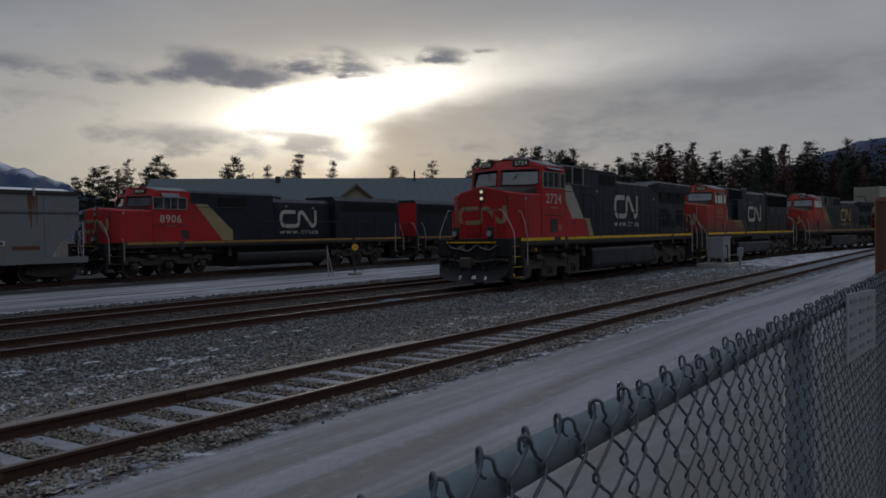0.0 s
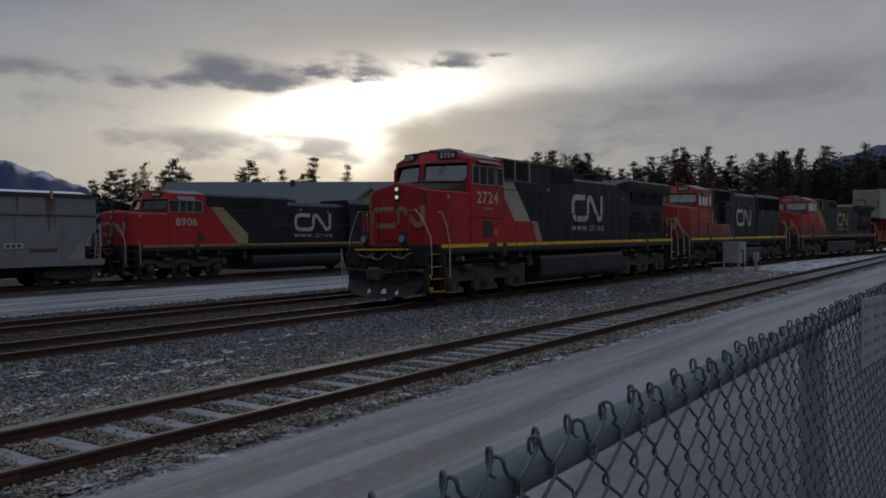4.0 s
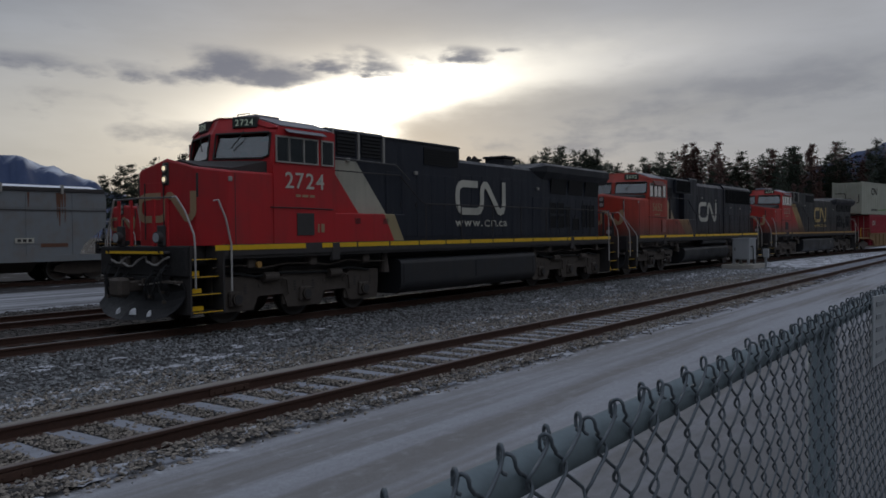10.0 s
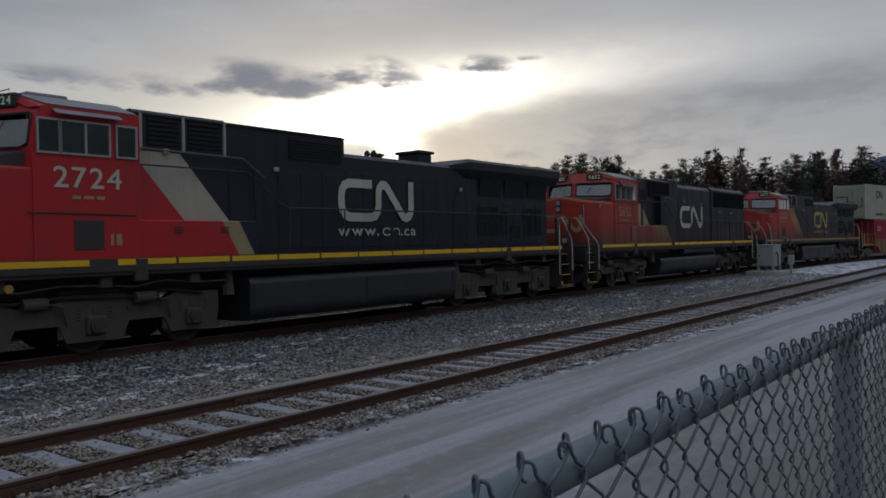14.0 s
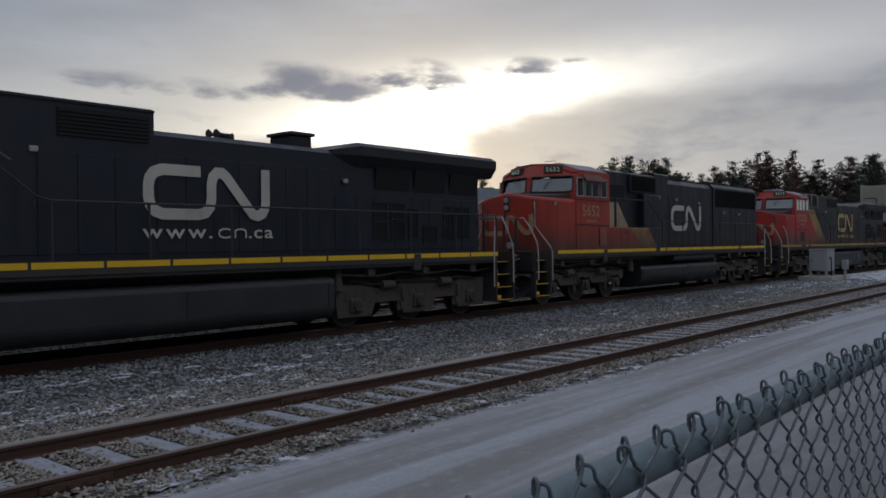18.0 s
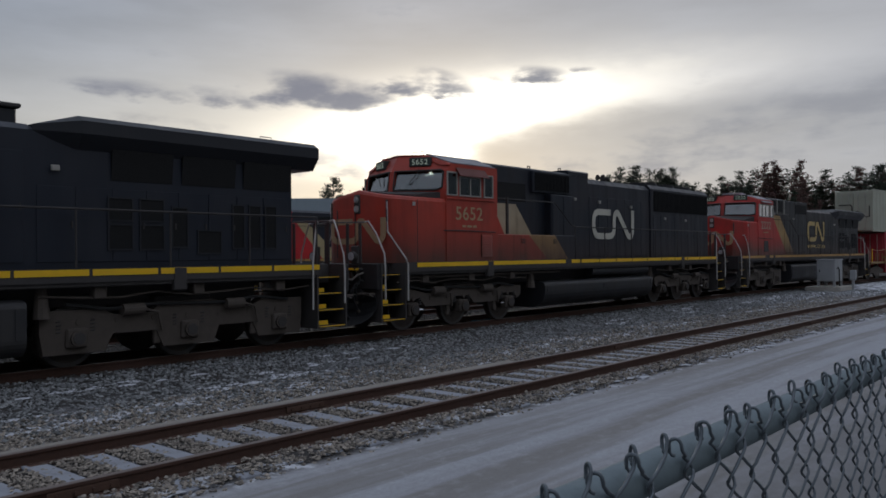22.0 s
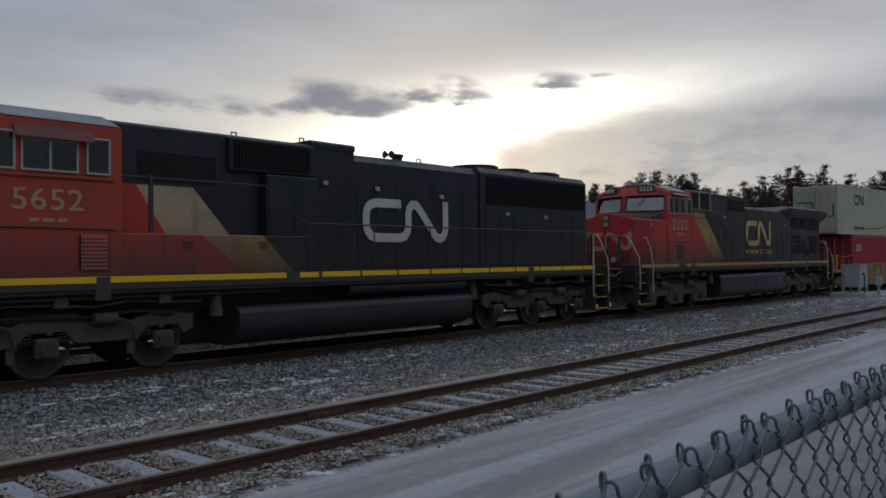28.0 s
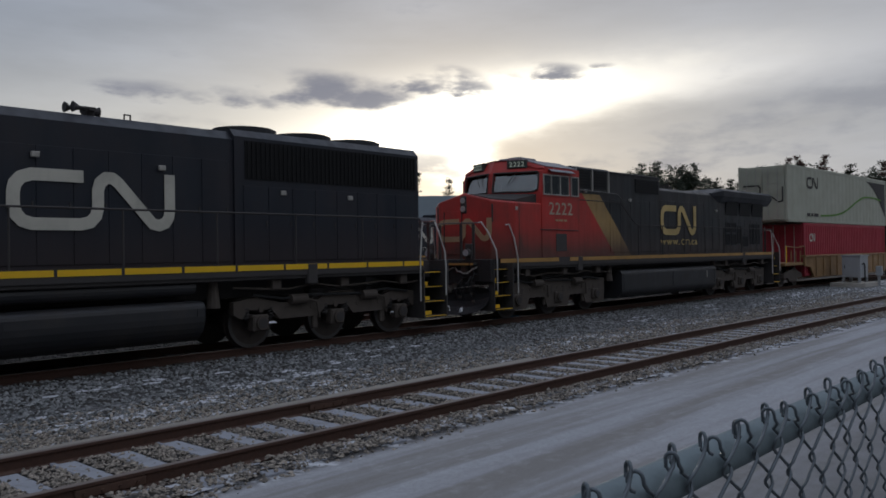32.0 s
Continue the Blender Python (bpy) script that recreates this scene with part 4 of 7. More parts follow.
def end_platform(parent, front, x_face, lit, sp):
    """Pilot, plough, coupler, hoses and the end rails at one end."""
    d = -1 if front else 1
    x = x_face
    bm = B()
    a, b = sorted((x, x - d * 0.12))
    box(bm, a, b, -1.5, 1.5, 1.1, 1.72, 0.02)
    box(bm, a, b, -0.95, 0.95, 0.55, 1.1, 0.02)
    part("end_plate", bm, M["pilot"], parent)
    part("end_stripe", box(B(), min(x + d * 0.162, x + d * 0.172), max(x + d * 0.162, x + d * 0.172), -1.02, 1.02, 1.565, 1.62), M[sp["stripe"]], parent, "yellow strip")
    # snow plough: two curved wings meeting at a prow
    bm = B()
    prof = [(0.0, 0.92), (-0.07, 0.76), (-0.08, 0.58), (-0.04, 0.42), (0.03, 0.29), (0.08, 0.21)]
    rings = []
    for yy in (-1.4, -1.3, -1.12, -0.85, -0.5, 0.0, 0.5, 0.85, 1.12, 1.3, 1.4):
        k = 0.42 * (1 - abs(yy) / 1.42) + 0.03
        rise = 0.34 * (abs(yy) / 1.4) ** 5
        hi = 1.0 if abs(yy) > 1.0 else 0.86
        col = [(x + d * (px + k * (1 - pz) * 1.2), yy, min(pz + rise * (1 - pz), hi)) for px, pz in prof]
        rings.append(col + [(q[0] - d * 0.03, yy, q[2]) for q in col[::-1]])
    loft(bm, rings)
    pl = part("snow_plough", bm, M["blade"], parent, "worn black curved plough blade")
    if front:
        for yy, zz, ww in ((-0.62, 0.33, 0.1), (-0.2, 0.36, 0.2), (0.38, 0.34, 0.12)):
            xs = x + d * (0.03 + (0.42 * (1 - abs(yy) / 1.42) + 0.03) * 0.8)
            part("snow_clod", loft(B(), [[(xs - d * 0.02, yy - ww / 2, zz - 0.05), (xs - d * 0.02, yy + ww / 2, zz - 0.07), (xs - d * 0.02, yy + ww * 0.3, zz + 0.07), (xs - d * 0.02, yy - ww * 0.4, zz + 0.09)], [(xs + d * 0.04, yy - ww * 0.35, zz - 0.04), (xs + d * 0.04, yy + ww * 0.35, zz - 0.05), (xs + d * 0.03, yy + ww * 0.2, zz + 0.03), (xs + d * 0.03, yy - ww * 0.25, zz + 0.04)]]), M["snow"], pl)
    bm = B()
    box(bm, min(x, x + d * 0.45), max(x, x + d * 0.45), -0.14, 0.14, 0.78, 1.0, 0.03)
    xx = x + d * 0.5
    box(bm, xx - 0.14, xx + 0.14, -0.2, 0.2, 0.68, 1.08, 0.06)
    part("coupler", bm, M["gear"], parent)
    for yy in (-0.75, -0.45, 0.45, 0.75):
        part("air_hose", tube(B(), [(x, yy, 1.15), (x + d * 0.16, yy * 0.98, 1.05), (x + d * 0.2, yy * 0.9, 0.8), (x + d * 0.12, yy * 0.8, 0.62)], 0.025), M["hose"], parent)
    for ya, yb, sag in ((-1.05, -0.25, 0.16), (-0.2, 0.65, 0.2), (0.3, 1.0, 0.13)):
        pts = [(x + d * (0.04 + 0.12 * math.sin(math.pi * q / 6)), ya + (yb - ya) * q / 6, 1.5 - sag * math.sin(math.pi * q / 6) + 0.03 * math.sin(q * 2.1)) for q in range(7)]
        part("jumper_cable", tube(B(), pts, 0.024), M["cable"], parent)
    for k, (yy, z0, drop) in enumerate(((-1.02, 1.3, 0.5), (-0.88, 1.22, 0.62), (-0.6, 1.2, 0.5), (0.6, 1.22, 0.55), (0.9, 1.25, 0.6), (1.04, 1.3, 0.48))):
        hs = part("mu_hose", tube(B(), [(x, yy, z0), (x + d * 0.12, yy, z0 + 0.03), (x + d * 0.21, yy + 0.02, z0 - 0.12), (x + d * 0.2, yy + 0.05 * (-1) ** k, z0 - drop * 0.7), (x + d * 0.13, yy + 0.1 * (-1) ** k, z0 - drop)], 0.02), M["hose"], parent)
        part("glad_hand", box(B(), min(x + d * 0.1, x + d * 0.17), max(x + d * 0.1, x + d * 0.17), yy + 0.1 * (-1) ** k - 0.04, yy + 0.1 * (-1) ** k + 0.04, z0 - drop - 0.05, z0 - drop + 0.02, 0.01), M["gear"], hs)
    part("receptacle_box", box(B(), min(x, x + d * 0.09), max(x, x + d * 0.09), 0.32, 0.62, 1.28, 1.52, 0.02), M["gear"], parent)
    part("receptacle_box", box(B(), min(x, x + d * 0.08), max(x, x + d * 0.08), -0.7, -0.48, 1.34, 1.54, 0.02), M["gear"], parent)
    for yy in (-0.9, 0.9):
        part("anticlimber_bracket", prism(B(), [(x, 1.62), (x + d * 0.2, 1.62), (x, 1.3)], "y", yy - 0.02, yy + 0.02), M["frame"], parent)
    part("anticlimber", box(B(), min(x, x + d * 0.16), max(x, x + d * 0.16), -1.02, 1.02, 1.56, 1.615, 0.01), M["frame"], parent)
    for yy in (-0.28, 0.28):
        part("cut_lever_bracket", box(B(), min(x, x + d * 0.16), max(x, x + d * 0.16), yy - 0.03, yy + 0.03, 0.9, 1.05), M["gear"], parent)
    for yy in (-1.2, 1.2):
        part("pilot_step", box(B(), min(x, x + d * 0.2), max(x, x + d * 0.2), yy - 0.22, yy + 0.22, 0.98, 1.02), M["gear"], parent)
    part("uncoupling_lever", tube(B(), [(x + d * 0.1, -1.45, 0.95), (x + d * 0.12, -1.0, 1.0), (x + d * 0.14, -0.35, 0.92), (x + d * 0.14, 0.35, 0.92), (x + d * 0.12, 1.0, 1.0), (x + d * 0.1, 1.45, 0.95)], 0.016), M["cable"], parent)
    # end rails
    for yy in (-0.85, -0.4, 0.4, 0.85):
        part("end_stanchion", box(B(), x - d * 0.06 - 0.02, x - d * 0.06 + 0.02, yy - 0.045, yy + 0.045, 1.7, 2.7, 0.008), M["redcut" if sp["lit"] and front else "frame"], parent)
    part("end_rail", tube(B(), [(x - d * 0.06, -1.0, 2.72), (x - d * 0.06, 0.0, 2.74), (x - d * 0.06, 1.0, 2.72)], 0.02), M["rail_dull"], parent)
    for s in (-1, 1):
        x2 = x - d * 0.1
        part("step_rail", tube(B(), [(x2, s * 0.95, 2.72), (x2, s * 1.1, 2.74), (x2 - d * 0.06, s * 1.3, 2.45), (x2 - d * 0.1, s * 1.54, 1.95), (x2 - d * 0.1, s * 1.57, 1.6), (x2 - d * 0.1, s * 1.57, 0.85)], 0.021), M["rail_white"], parent, "pale curved grab rail")
        if sp["emd"] and front:
            part("step_rail", tube(B(), [(x + 0.82, s * 1.02, 3.28), (x + 0.8, s * 1.04, 3.24), (x + 0.82, s * 1.04, 2.5), (x + 0.98, s * 1.5, 1.84), (x + 1.0, s * 1.56, 1.7), (x + 1.0, s * 1.56, 0.8)], 0.021), M["rail_white"], parent, "pale bent grab rail")
        x3 = x - d * 1.12
        if not (sp["emd"] and front):
            part("step_rail", tube(B(), [(x3 + d * 0.3, s * 1.38, 2.66), (x3 + d * 0.22, s * 1.44, 2.68), (x3 + d * 0.1, s * 1.52, 2.3), (x3, s * 1.57, 1.75), (x3, s * 1.57, 0.75)], 0.021), M["rail_white"], parent, "pale curved grab rail")
        xa, xb = sorted((x - d * 0.12, x - d * 0.95))
        step_well(parent, xa, xb, s, front, sp.get("steps", "yellow"))
        if front:
            bm = B()
            cyl(bm, (x - d * 0.02, s * 0.72, 1.9), (x + d * 0.12, s * 0.72, 1.9), 0.12, 14)
            box(bm, min(x - d * 0.06, x + d * 0.02), max(x - d * 0.06, x + d * 0.02), s * 0.72 - 0.12, s * 0.72 + 0.12, 1.72, 2.15, 0.02)
            dl = part("ditch_light", bm, M["frame"], parent)
            part("lens", cyl(B(), (x + d * 0.12, s * 0.72, 1.9), (x + d * 0.13, s * 0.72, 1.9), 0.1, 14), M["lamp_off"], dl)


def grille(parent, x0, x1, z0, z1, y, side, n, mat="black", vertical=False):
    # flat backing sheet whose colour stands for the shade behind the slats
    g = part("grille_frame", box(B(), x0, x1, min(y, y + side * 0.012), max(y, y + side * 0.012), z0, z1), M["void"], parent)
    for i in range(n):
        if vertical:
            x = x0 + (x1 - x0) * (i + 0.5) / n
            ya, yb = sorted((y + side * 0.012, y + side * 0.04))
            b2 = box(B(), x - 0.012, x + 0.012, ya, yb, z0 + 0.02, z1 - 0.02)
        else:
            z = z0 + (z1 - z0) * (i + 0.5) / n
            b2 = prism(B(), [(y + side * 0.012, z + 0.03), (y + side * 0.032, z - 0.03), (y + side * 0.032, z - 0.04), (y + side * 0.012, z + 0.02)], "x", x0 + 0.02, x1 - 0.02)
        part("slat", b2, M[mat], g)
    return g


def board_mesh():
    me = bpy.data.meshes.new("number_board")
    bm = box(B(), -0.068, 0.1, -0.31, 0.31, -0.125, 0.125, 0.015)
    bm.to_mesh(me)
    bm.free()
    return me


def loco(sp, at):
    """A six-axle diesel locomotive. Its rear deck end is x = 0, the cab is towards -x."""
    lc = thing("locomotive", sp["label"], "locomotive", "freight locomotives", at)
    liv, F = M[sp["liv"]], sp["front"]
    emd = sp["emd"]
    # deck and sills
    bm = B()
    R = sp["rear"]
    box(bm, F + 0.95, R - 0.95, -1.5, 1.5, 1.42, 1.72, 0.015)
    box(bm, F + 0.1, F + 0.95, -0.95, 0.95, 1.3, 1.72)
    box(bm, R - 0.95, R - 0.1, -0.95, 0.95, 1.3, 1.72)
    part("underframe", bm, M["frame"], lc)
    for s in (-1, 1):
        bm = box(B(), F + 0.95, R - 0.95, min(s * 1.5, s * 1.54), max(s * 1.5, s * 1.54), 1.5, 1.74)
        part("side_sill", bm, M["frame"], lc)
        for x0, x1 in sp["stripes"]:
            a, b = sorted((s * 1.541, s * 1.55))
            part("stripe", box(B(), x0, x1, a, b, 1.615, 1.725), M[sp["stripe"]], lc)
        for xj in (F + 4.35, -3.4):
            a, b = sorted((s * 1.44, s * 1.556))
            part("jacking_pad", box(B(), xj - 0.14, xj + 0.14, a, b, 1.3, 1.735, 0.02), M["frame"], lc)
    # nose
    nf, ns, nr = sp["nose"]        # front face, where it reaches full width, rear
    zt, zc, zs = sp["nose_z"]      # top at the middle, at the front corners, along the sides
    w, hw0 = 1.5, 0.97
    c0, c1 = sp["cab"]
    ct, ce = sp["cab_z"]
    zw = sp["wind_z"]
    livr = M[sp["liv"] + "r"]
    half = [((nr, -w), 0.0), ((ns, -w), 0.16 if emd else 0.05), ((nf, -hw0), 0.3 if emd else 0.06)]

    def outline(inset):
        """The nose from above, its corners rounded."""
        pts = [Vector((p[0] + (0 if i == 0 else inset), p[1] + inset)) for i, (p, _) in enumerate(half)] + [Vector((nf + inset, 0))]
        out = [pts[0]]
        for i in (1, 2):
            p, r = pts[i], half[i][1]
            a, b = p + (pts[i - 1] - p).normalized() * r, p + (pts[i + 1] - p).normalized() * r
            out += [a * (1 - q) ** 2 + p * 2 * q * (1 - q) + b * q * q for q in (0, 0.2, 0.4, 0.6, 0.8, 1.0)]
        out.append(pts[3])
        return out + [Vector((p.x, -p.y)) for p in out[:-1][::-1]]

    def rim(y):
        return float(np.interp(abs(y), (0, hw0, w), (zt, zc, zs)))

    e = 0.1 if emd else 0.05
    rings = [[(p.x, p.y, 1.72) for p in outline(0)]]
    for inset, drop in ((0.0, e), (0.3 * e, 0.3 * e), (e, 0.0)):
        rings.append([(p.x, p.y, rim(q.y) - drop + 0.02) for p, q in zip(outline(inset), outline(0))])
    nose = part("nose", loft(B(), rings), livr, lc)
    for s in (-1, 1):
        a, b = sorted((s * (w + 0.001), s * (w + 0.006)))
        part("nose_seam", box(B(), ns + 0.2, ns + 0.215, a, b, 1.75, zs - 0.05), M["frame"], nose)
    top = [(c0 + 0.72, -1.36, zw[0] - 0.06), (ns + 0.4, -1.2, zs + 0.1), (nf + 0.34, -0.75, zc + 0.06), (nf + 0.34, 0, zt + 0.012), (nf + 0.34, 0.75, zc + 0.06), (ns + 0.4, 1.2, zs + 0.1), (c0 + 0.72, 1.36, zw[0] - 0.06), (c0 + 0.16, 0, zw[0] - 0.02)]
    bm = B()
    mid = bm.verts.new((c0 - 0.1, 0, max(zt, zw[0] - 0.1) + 0.02))
    vs = [bm.verts.new(p) for p in top]
    lo = [bm.verts.new((p[0], p[1], zs + 0.03)) for p in top]
    for q in range(8):
        bm.faces.new((vs[q], vs[(q + 1) % 8], mid))
        bm.faces.new((lo[q], lo[(q + 1) % 8], vs[(q + 1) % 8], vs[q]))
    part("antiglare_top", bm, M["frame"], nose, "black anti-glare panel")
    # solid dark strips in place of the shade inside the handhold grooves
    for s in (-1, 1):
        part("nose_handhold", box(B(), nf + 0.02, nf + 0.06, min(s * 1.0, s * 1.045), max(s * 1.0, s * 1.045), 2.75, zc - 0.12, 0.008), M["frame"], nose, "dark strip for the shade in a recessed handhold")
    part("nose_door", box(B(), nf - 0.016, nf - 0.004, 0.08, 0.72, 1.85, 3.1, 0.004), livr, nose)
    for y in (0.06, 0.74):
        part("door_edge", box(B(), nf - 0.03, nf - 0.01, y - 0.012, y + 0.012, 1.85, 3.1), M["frame"], nose)
    part("front_emblem", ribbon_front(nf - 0.02, sp["emblem_z"]), M["tanletter"], nose, "bent-ribbon emblem across the nose")
    for s in (-1, 1):
        part("nose_marker", box(B(), ns + 0.02, ns + 0.13, min(s * 1.5, s * 1.525), max(s * 1.5, s * 1.525), zs - 0.22, zs - 0.12, 0.01), M["winframe"], nose)
    # the headlight pair
    hz, hx = sp["head_z"], nf
    hb = part("headlight_housing", box(B(), hx - 0.03, hx + 0.14, -0.12, 0.12, hz - 0.25, hz + 0.25, 0.03), M["frame"], lc)
    for q in (-0.12, 0.12):
        part("bezel", cyl(B(), (hx - 0.05, 0, hz + q), (hx - 0.02, 0, hz + q), 0.085, 18), M["winframe"], hb)
        part("headlight", cyl(B(), (hx - 0.06, 0, hz + q), (hx - 0.045, 0, hz + q), 0.05, 16), M["lamp_on" if sp["lit"] else "lamp_off"], hb)
    # cab: a shell with open windows
    bm = B()
    wz0, wz1 = min(q[2] for q in sp["wins"]), max(q[3] for q in sp["wins"])
    ce0 = c0 + 0.7                 # front corner of the side walls
    lean, brow = 0.15, 0.42

    def face(u, z, s, back=0.0):
        """A point of the cab's front, which is swept back from the middle post to the corners."""
        return (c0 + 0.15 + 0.57 * u + lean * max(0.0, z - zw[0]) + brow * max(0.0, z - zw[1]) + back, s * 1.5 * u, z)

    def panel(bm, u0, u1, za, zb, s, zc1=None):
        zc1 = zb if zc1 is None else zc1
        quad = ((u0, za), (u1, za), (u1, zc1), (u0, zb))
        loft(bm, [[face(u, z, s, k) for u, z in quad] for k in (0.0, 0.05)])

    for s in (-1, 1):
        ya, yb = sorted((s * 1.52, s * 1.46))
        box(bm, ce0, c1, ya, yb, 1.73, wz0)
        prism(bm, [(ce0 + lean * (wz1 - wz0), wz1), (c1, wz1), (c1, ce), (ce0 + lean * (ce - wz0) + brow * max(0.0, ce - zw[1]), ce)], "y", ya, yb)
        x = c0
        for k, (x0, x1, z0, z1) in enumerate(sp["wins"]):
            if k == 0:
                prism(bm, [(ce0, wz0), (max(x0, ce0 + 0.03), wz0), (max(x0, ce0 + 0.16), wz1), (ce0 + lean * (wz1 - wz0), wz1)], "y", ya, yb)
            else:
                box(bm, x, x0, ya, yb, wz0, wz1)
            if z1 < wz1:
                box(bm, x0, x1, ya, yb, z1, wz1)
            x = x1
        box(bm, x, c1, ya, yb, wz0, wz1)
        panel(bm, 0.0, 0.07, zw[0], zw[1], s)
        panel(bm, 0.93, 1.0, zw[0], zw[1], s)
        panel(bm, 0.0, 1.0, zs, zw[0], s)
        panel(bm, 0.0, 0.53, zw[1], ct - 0.01, s)
        panel(bm, 0.53, 1.0, zw[1], ct - 0.01, s, ce)
    # roof shell, rear wall, floor
    prof = [(-1.52, ce - 0.03), (-1.46, ce + 0.02), (-0.8, ct), (0.0, ct + 0.02), (0.8, ct), (1.46, ce + 0.02), (1.52, ce - 0.03), (1.3, ce - 0.03), (0.75, ct - 0.06), (-0.75, ct - 0.06), (-1.3, ce - 0.03)]
    loft(bm, [[(face(abs(y) / 1.5, z, 1)[0] - 0.05, y, z) for y, z in prof], [(c1, y, z) for y, z in prof]])
    box(bm, c1 - 0.05, c1, -1.46, 1.46, 1.73, ce)
    box(bm, c0 + 0.3, c1 - 0.05, -1.46, 1.46, 1.75, 1.8)
    cab = part("cab", bm, livr, lc)
    part("control_desk", box(B(), c0 + 0.8, c0 + 1.1, -1.2, 1.2, 1.85, zw[0] - 0.15, 0.03), M["frame"], cab)
    for y in (-0.9, 0.9):
        part("crew_seat", box(B(), c0 + 1.7, c0 + 1.82, y - 0.22, y + 0.22, 2.6, 3.75, 0.04), M["frame"], cab)
    # grey roof sheets
    for s in (-1, 1):
        bm = B()
        loft(bm, [[(c0 + 0.72 if q else c1 - 0.02, s * 0.8, ct + 0.012), (c0 + 0.98 if q else c1 - 0.02, s * 1.47, ce + 0.03), (c0 + 0.98 if q else c1 - 0.02, s * 1.47, ce + 0.045), (c0 + 0.72 if q else c1 - 0.02, s * 0.8, ct + 0.03)] for q in (1, 0)])
        part("roof_sheet", bm, M["roof"], cab, "grey sheet along the roof edge")
        bm = B()
        loft(bm, [[(x, s * 1.46, ce + 0.0), (x, s * (1.68 if sp["visor"] == "redvisor" else 1.66), ce - sp.get("visor_drop", 0.12)), (x, s * (1.68 if sp["visor"] == "redvisor" else 1.66), ce - sp.get("visor_drop", 0.12) - 0.015), (x, s * 1.46, ce - 0.02)] for x in (sp["wins"][1][0] - 0.15, sp["wins"][-1][0] + 0.05)])
        part("window_visor", bm, M[sp["visor"]], cab)
        for i, (x0, x1, z0, z1) in enumerate(sp["wins"]):
            window(cab, x0, x1, z0, z1, s * 1.525, s, bar=(i == 1))
        x0, x1, z0, z1 = sp["box"]
        if sp["box_grille"]:
            grille(cab, x0, x1, z0, z1, s * 1.522, s, 9, sp["liv"])
        else:
            a, b = sorted((s * 1.52, s * 1.535))
            part("side_hatch", box(B(), x0, x1, a, b, z0, z1, 0.004), M["frame"], cab, "black square hatch")
        part("grab_line", tube(B(), [(c0 + 0.6, s * 1.53, 2.55), ((c0 + c1) / 2, s * 1.535, 2.55), (c1 - 0.1, s * 1.53, 2.53)], 0.014), M["frame"], cab)
        if sp["lit"]:
            bars(cab, -16.72, 1.98, 0.22, 0.2, s * 1.522, s, M["tanletter"], [1, 1, 2])
        if sp["side_text"]:
            number(cab, sp["number"], sp["num_x"], sp["num_z"], sp["num_size"], s * 1.526, s, M[sp.get("num_mat", "white")])
            bars(cab, sp["num_x"] - 0.3, sp["num_z"] - 0.2, 0.6, 0.06, s * 1.522, s, M["tanletter"], [3, 1, 4, 1, 3])
    # windscreens, with wipers
    pane = M["dark_pane" if sp.get("dark") else "glass"]
    for s in (-1, 1):
        za, zb = zw
        # cut corners at the lower outside
        quad = [(0.07, za + 0.02), (0.84, za), (0.93, za + 0.07), (0.93, zb - 0.04), (0.9, zb), (0.07, zb)]
        ws = part("windscreen", loft(B(), [[face(u, z, s, k + 0.15 * (z - za)) for u, z in quad] for k in (0.0, 0.015)]), pane, cab)
        q = [Vector(face(u, z, s, -0.012)) for u, z in quad]
        part("gasket", tube(B(), [*q, q[0]], 0.026), M["frame"], ws)
        bm = B()
        tube(bm, [face(0.5, zb + 0.06, s, -0.03), face(0.46, zb - 0.12, s, -0.035), face(0.34, zb - 0.36, s, -0.03)], 0.011)
        part("wiper", bm, M["frame"], ws)
        part("wiper", tube(B(), [face(0.88, zb + 0.03, s, -0.03), face(0.9, zb - 0.1, s, -0.03)], 0.011), M["frame"], ws)
        yb0 = s * 0.72
        turn = -s * 20.8
        nb = place("number_board", board_mesh(), M["frame"], cab, at=pose(c0 + 0.15 + 0.57 * 0.48 + lean * (zw[1] + 0.15 - zw[0]) + brow * 0.2, yb0, ct - (0.2 if emd else 0.13), 0, 0, turn))
        part("board_glass", box(B(), -0.075, -0.068, -0.28, 0.28, -0.1, 0.1), M["numberboard"], nb)
        for q, c in enumerate(sp["number"]):
            place("board_digit", text_mesh(c, 0.2, "board_digit"), M["boardbar"], nb, at=pose(-0.078, 0.18 - 0.12 * q, -0.07, 90, 0, -90))
    part("roof_grab", tube(B(), [(c0 + 0.7, -0.75, ct), (c0 + 0.7, -0.75, ct + 0.09), (c0 + 0.7, -0.35, ct + 0.09), (c0 + 0.7, -0.35, ct)], 0.012), M["rail_white"], cab)
    # hood sections
    for nm, x0, x1, hw, zt2, ch in sp["hoods"]:
        prof = [(-hw, 1.73), (-hw, zt2 - ch), (-hw + ch, zt2), (hw - ch, zt2), (hw, zt2 - ch), (hw, 1.73)]
        part(nm, prism(B(), prof, "x", x0, x1), liv, lc)
    for x0, x1, z0, z1, hw in sp["doors"]:
        n = max(1, round((x1 - x0) / 0.62))
        for s in (-1, 1):
            for i in range(n):
                xa = x0 + (x1 - x0) * i / n + 0.006
                xb = x0 + (x1 - x0) * (i + 1) / n - 0.006
                a, b = sorted((s * hw, s * (hw + 0.014)))
                dr = part("hood_door", box(B(), xa, xb, a, b, z0, z1, 0.005), liv, lc)
                a, b = sorted((s * (hw + 0.014), s * (hw + 0.03)))
                part("latch", box(B(), xb - 0.07, xb - 0.04, a, b, (z0 + z1) / 2 - 0.06, (z0 + z1) / 2 + 0.06), M["frame"], dr)
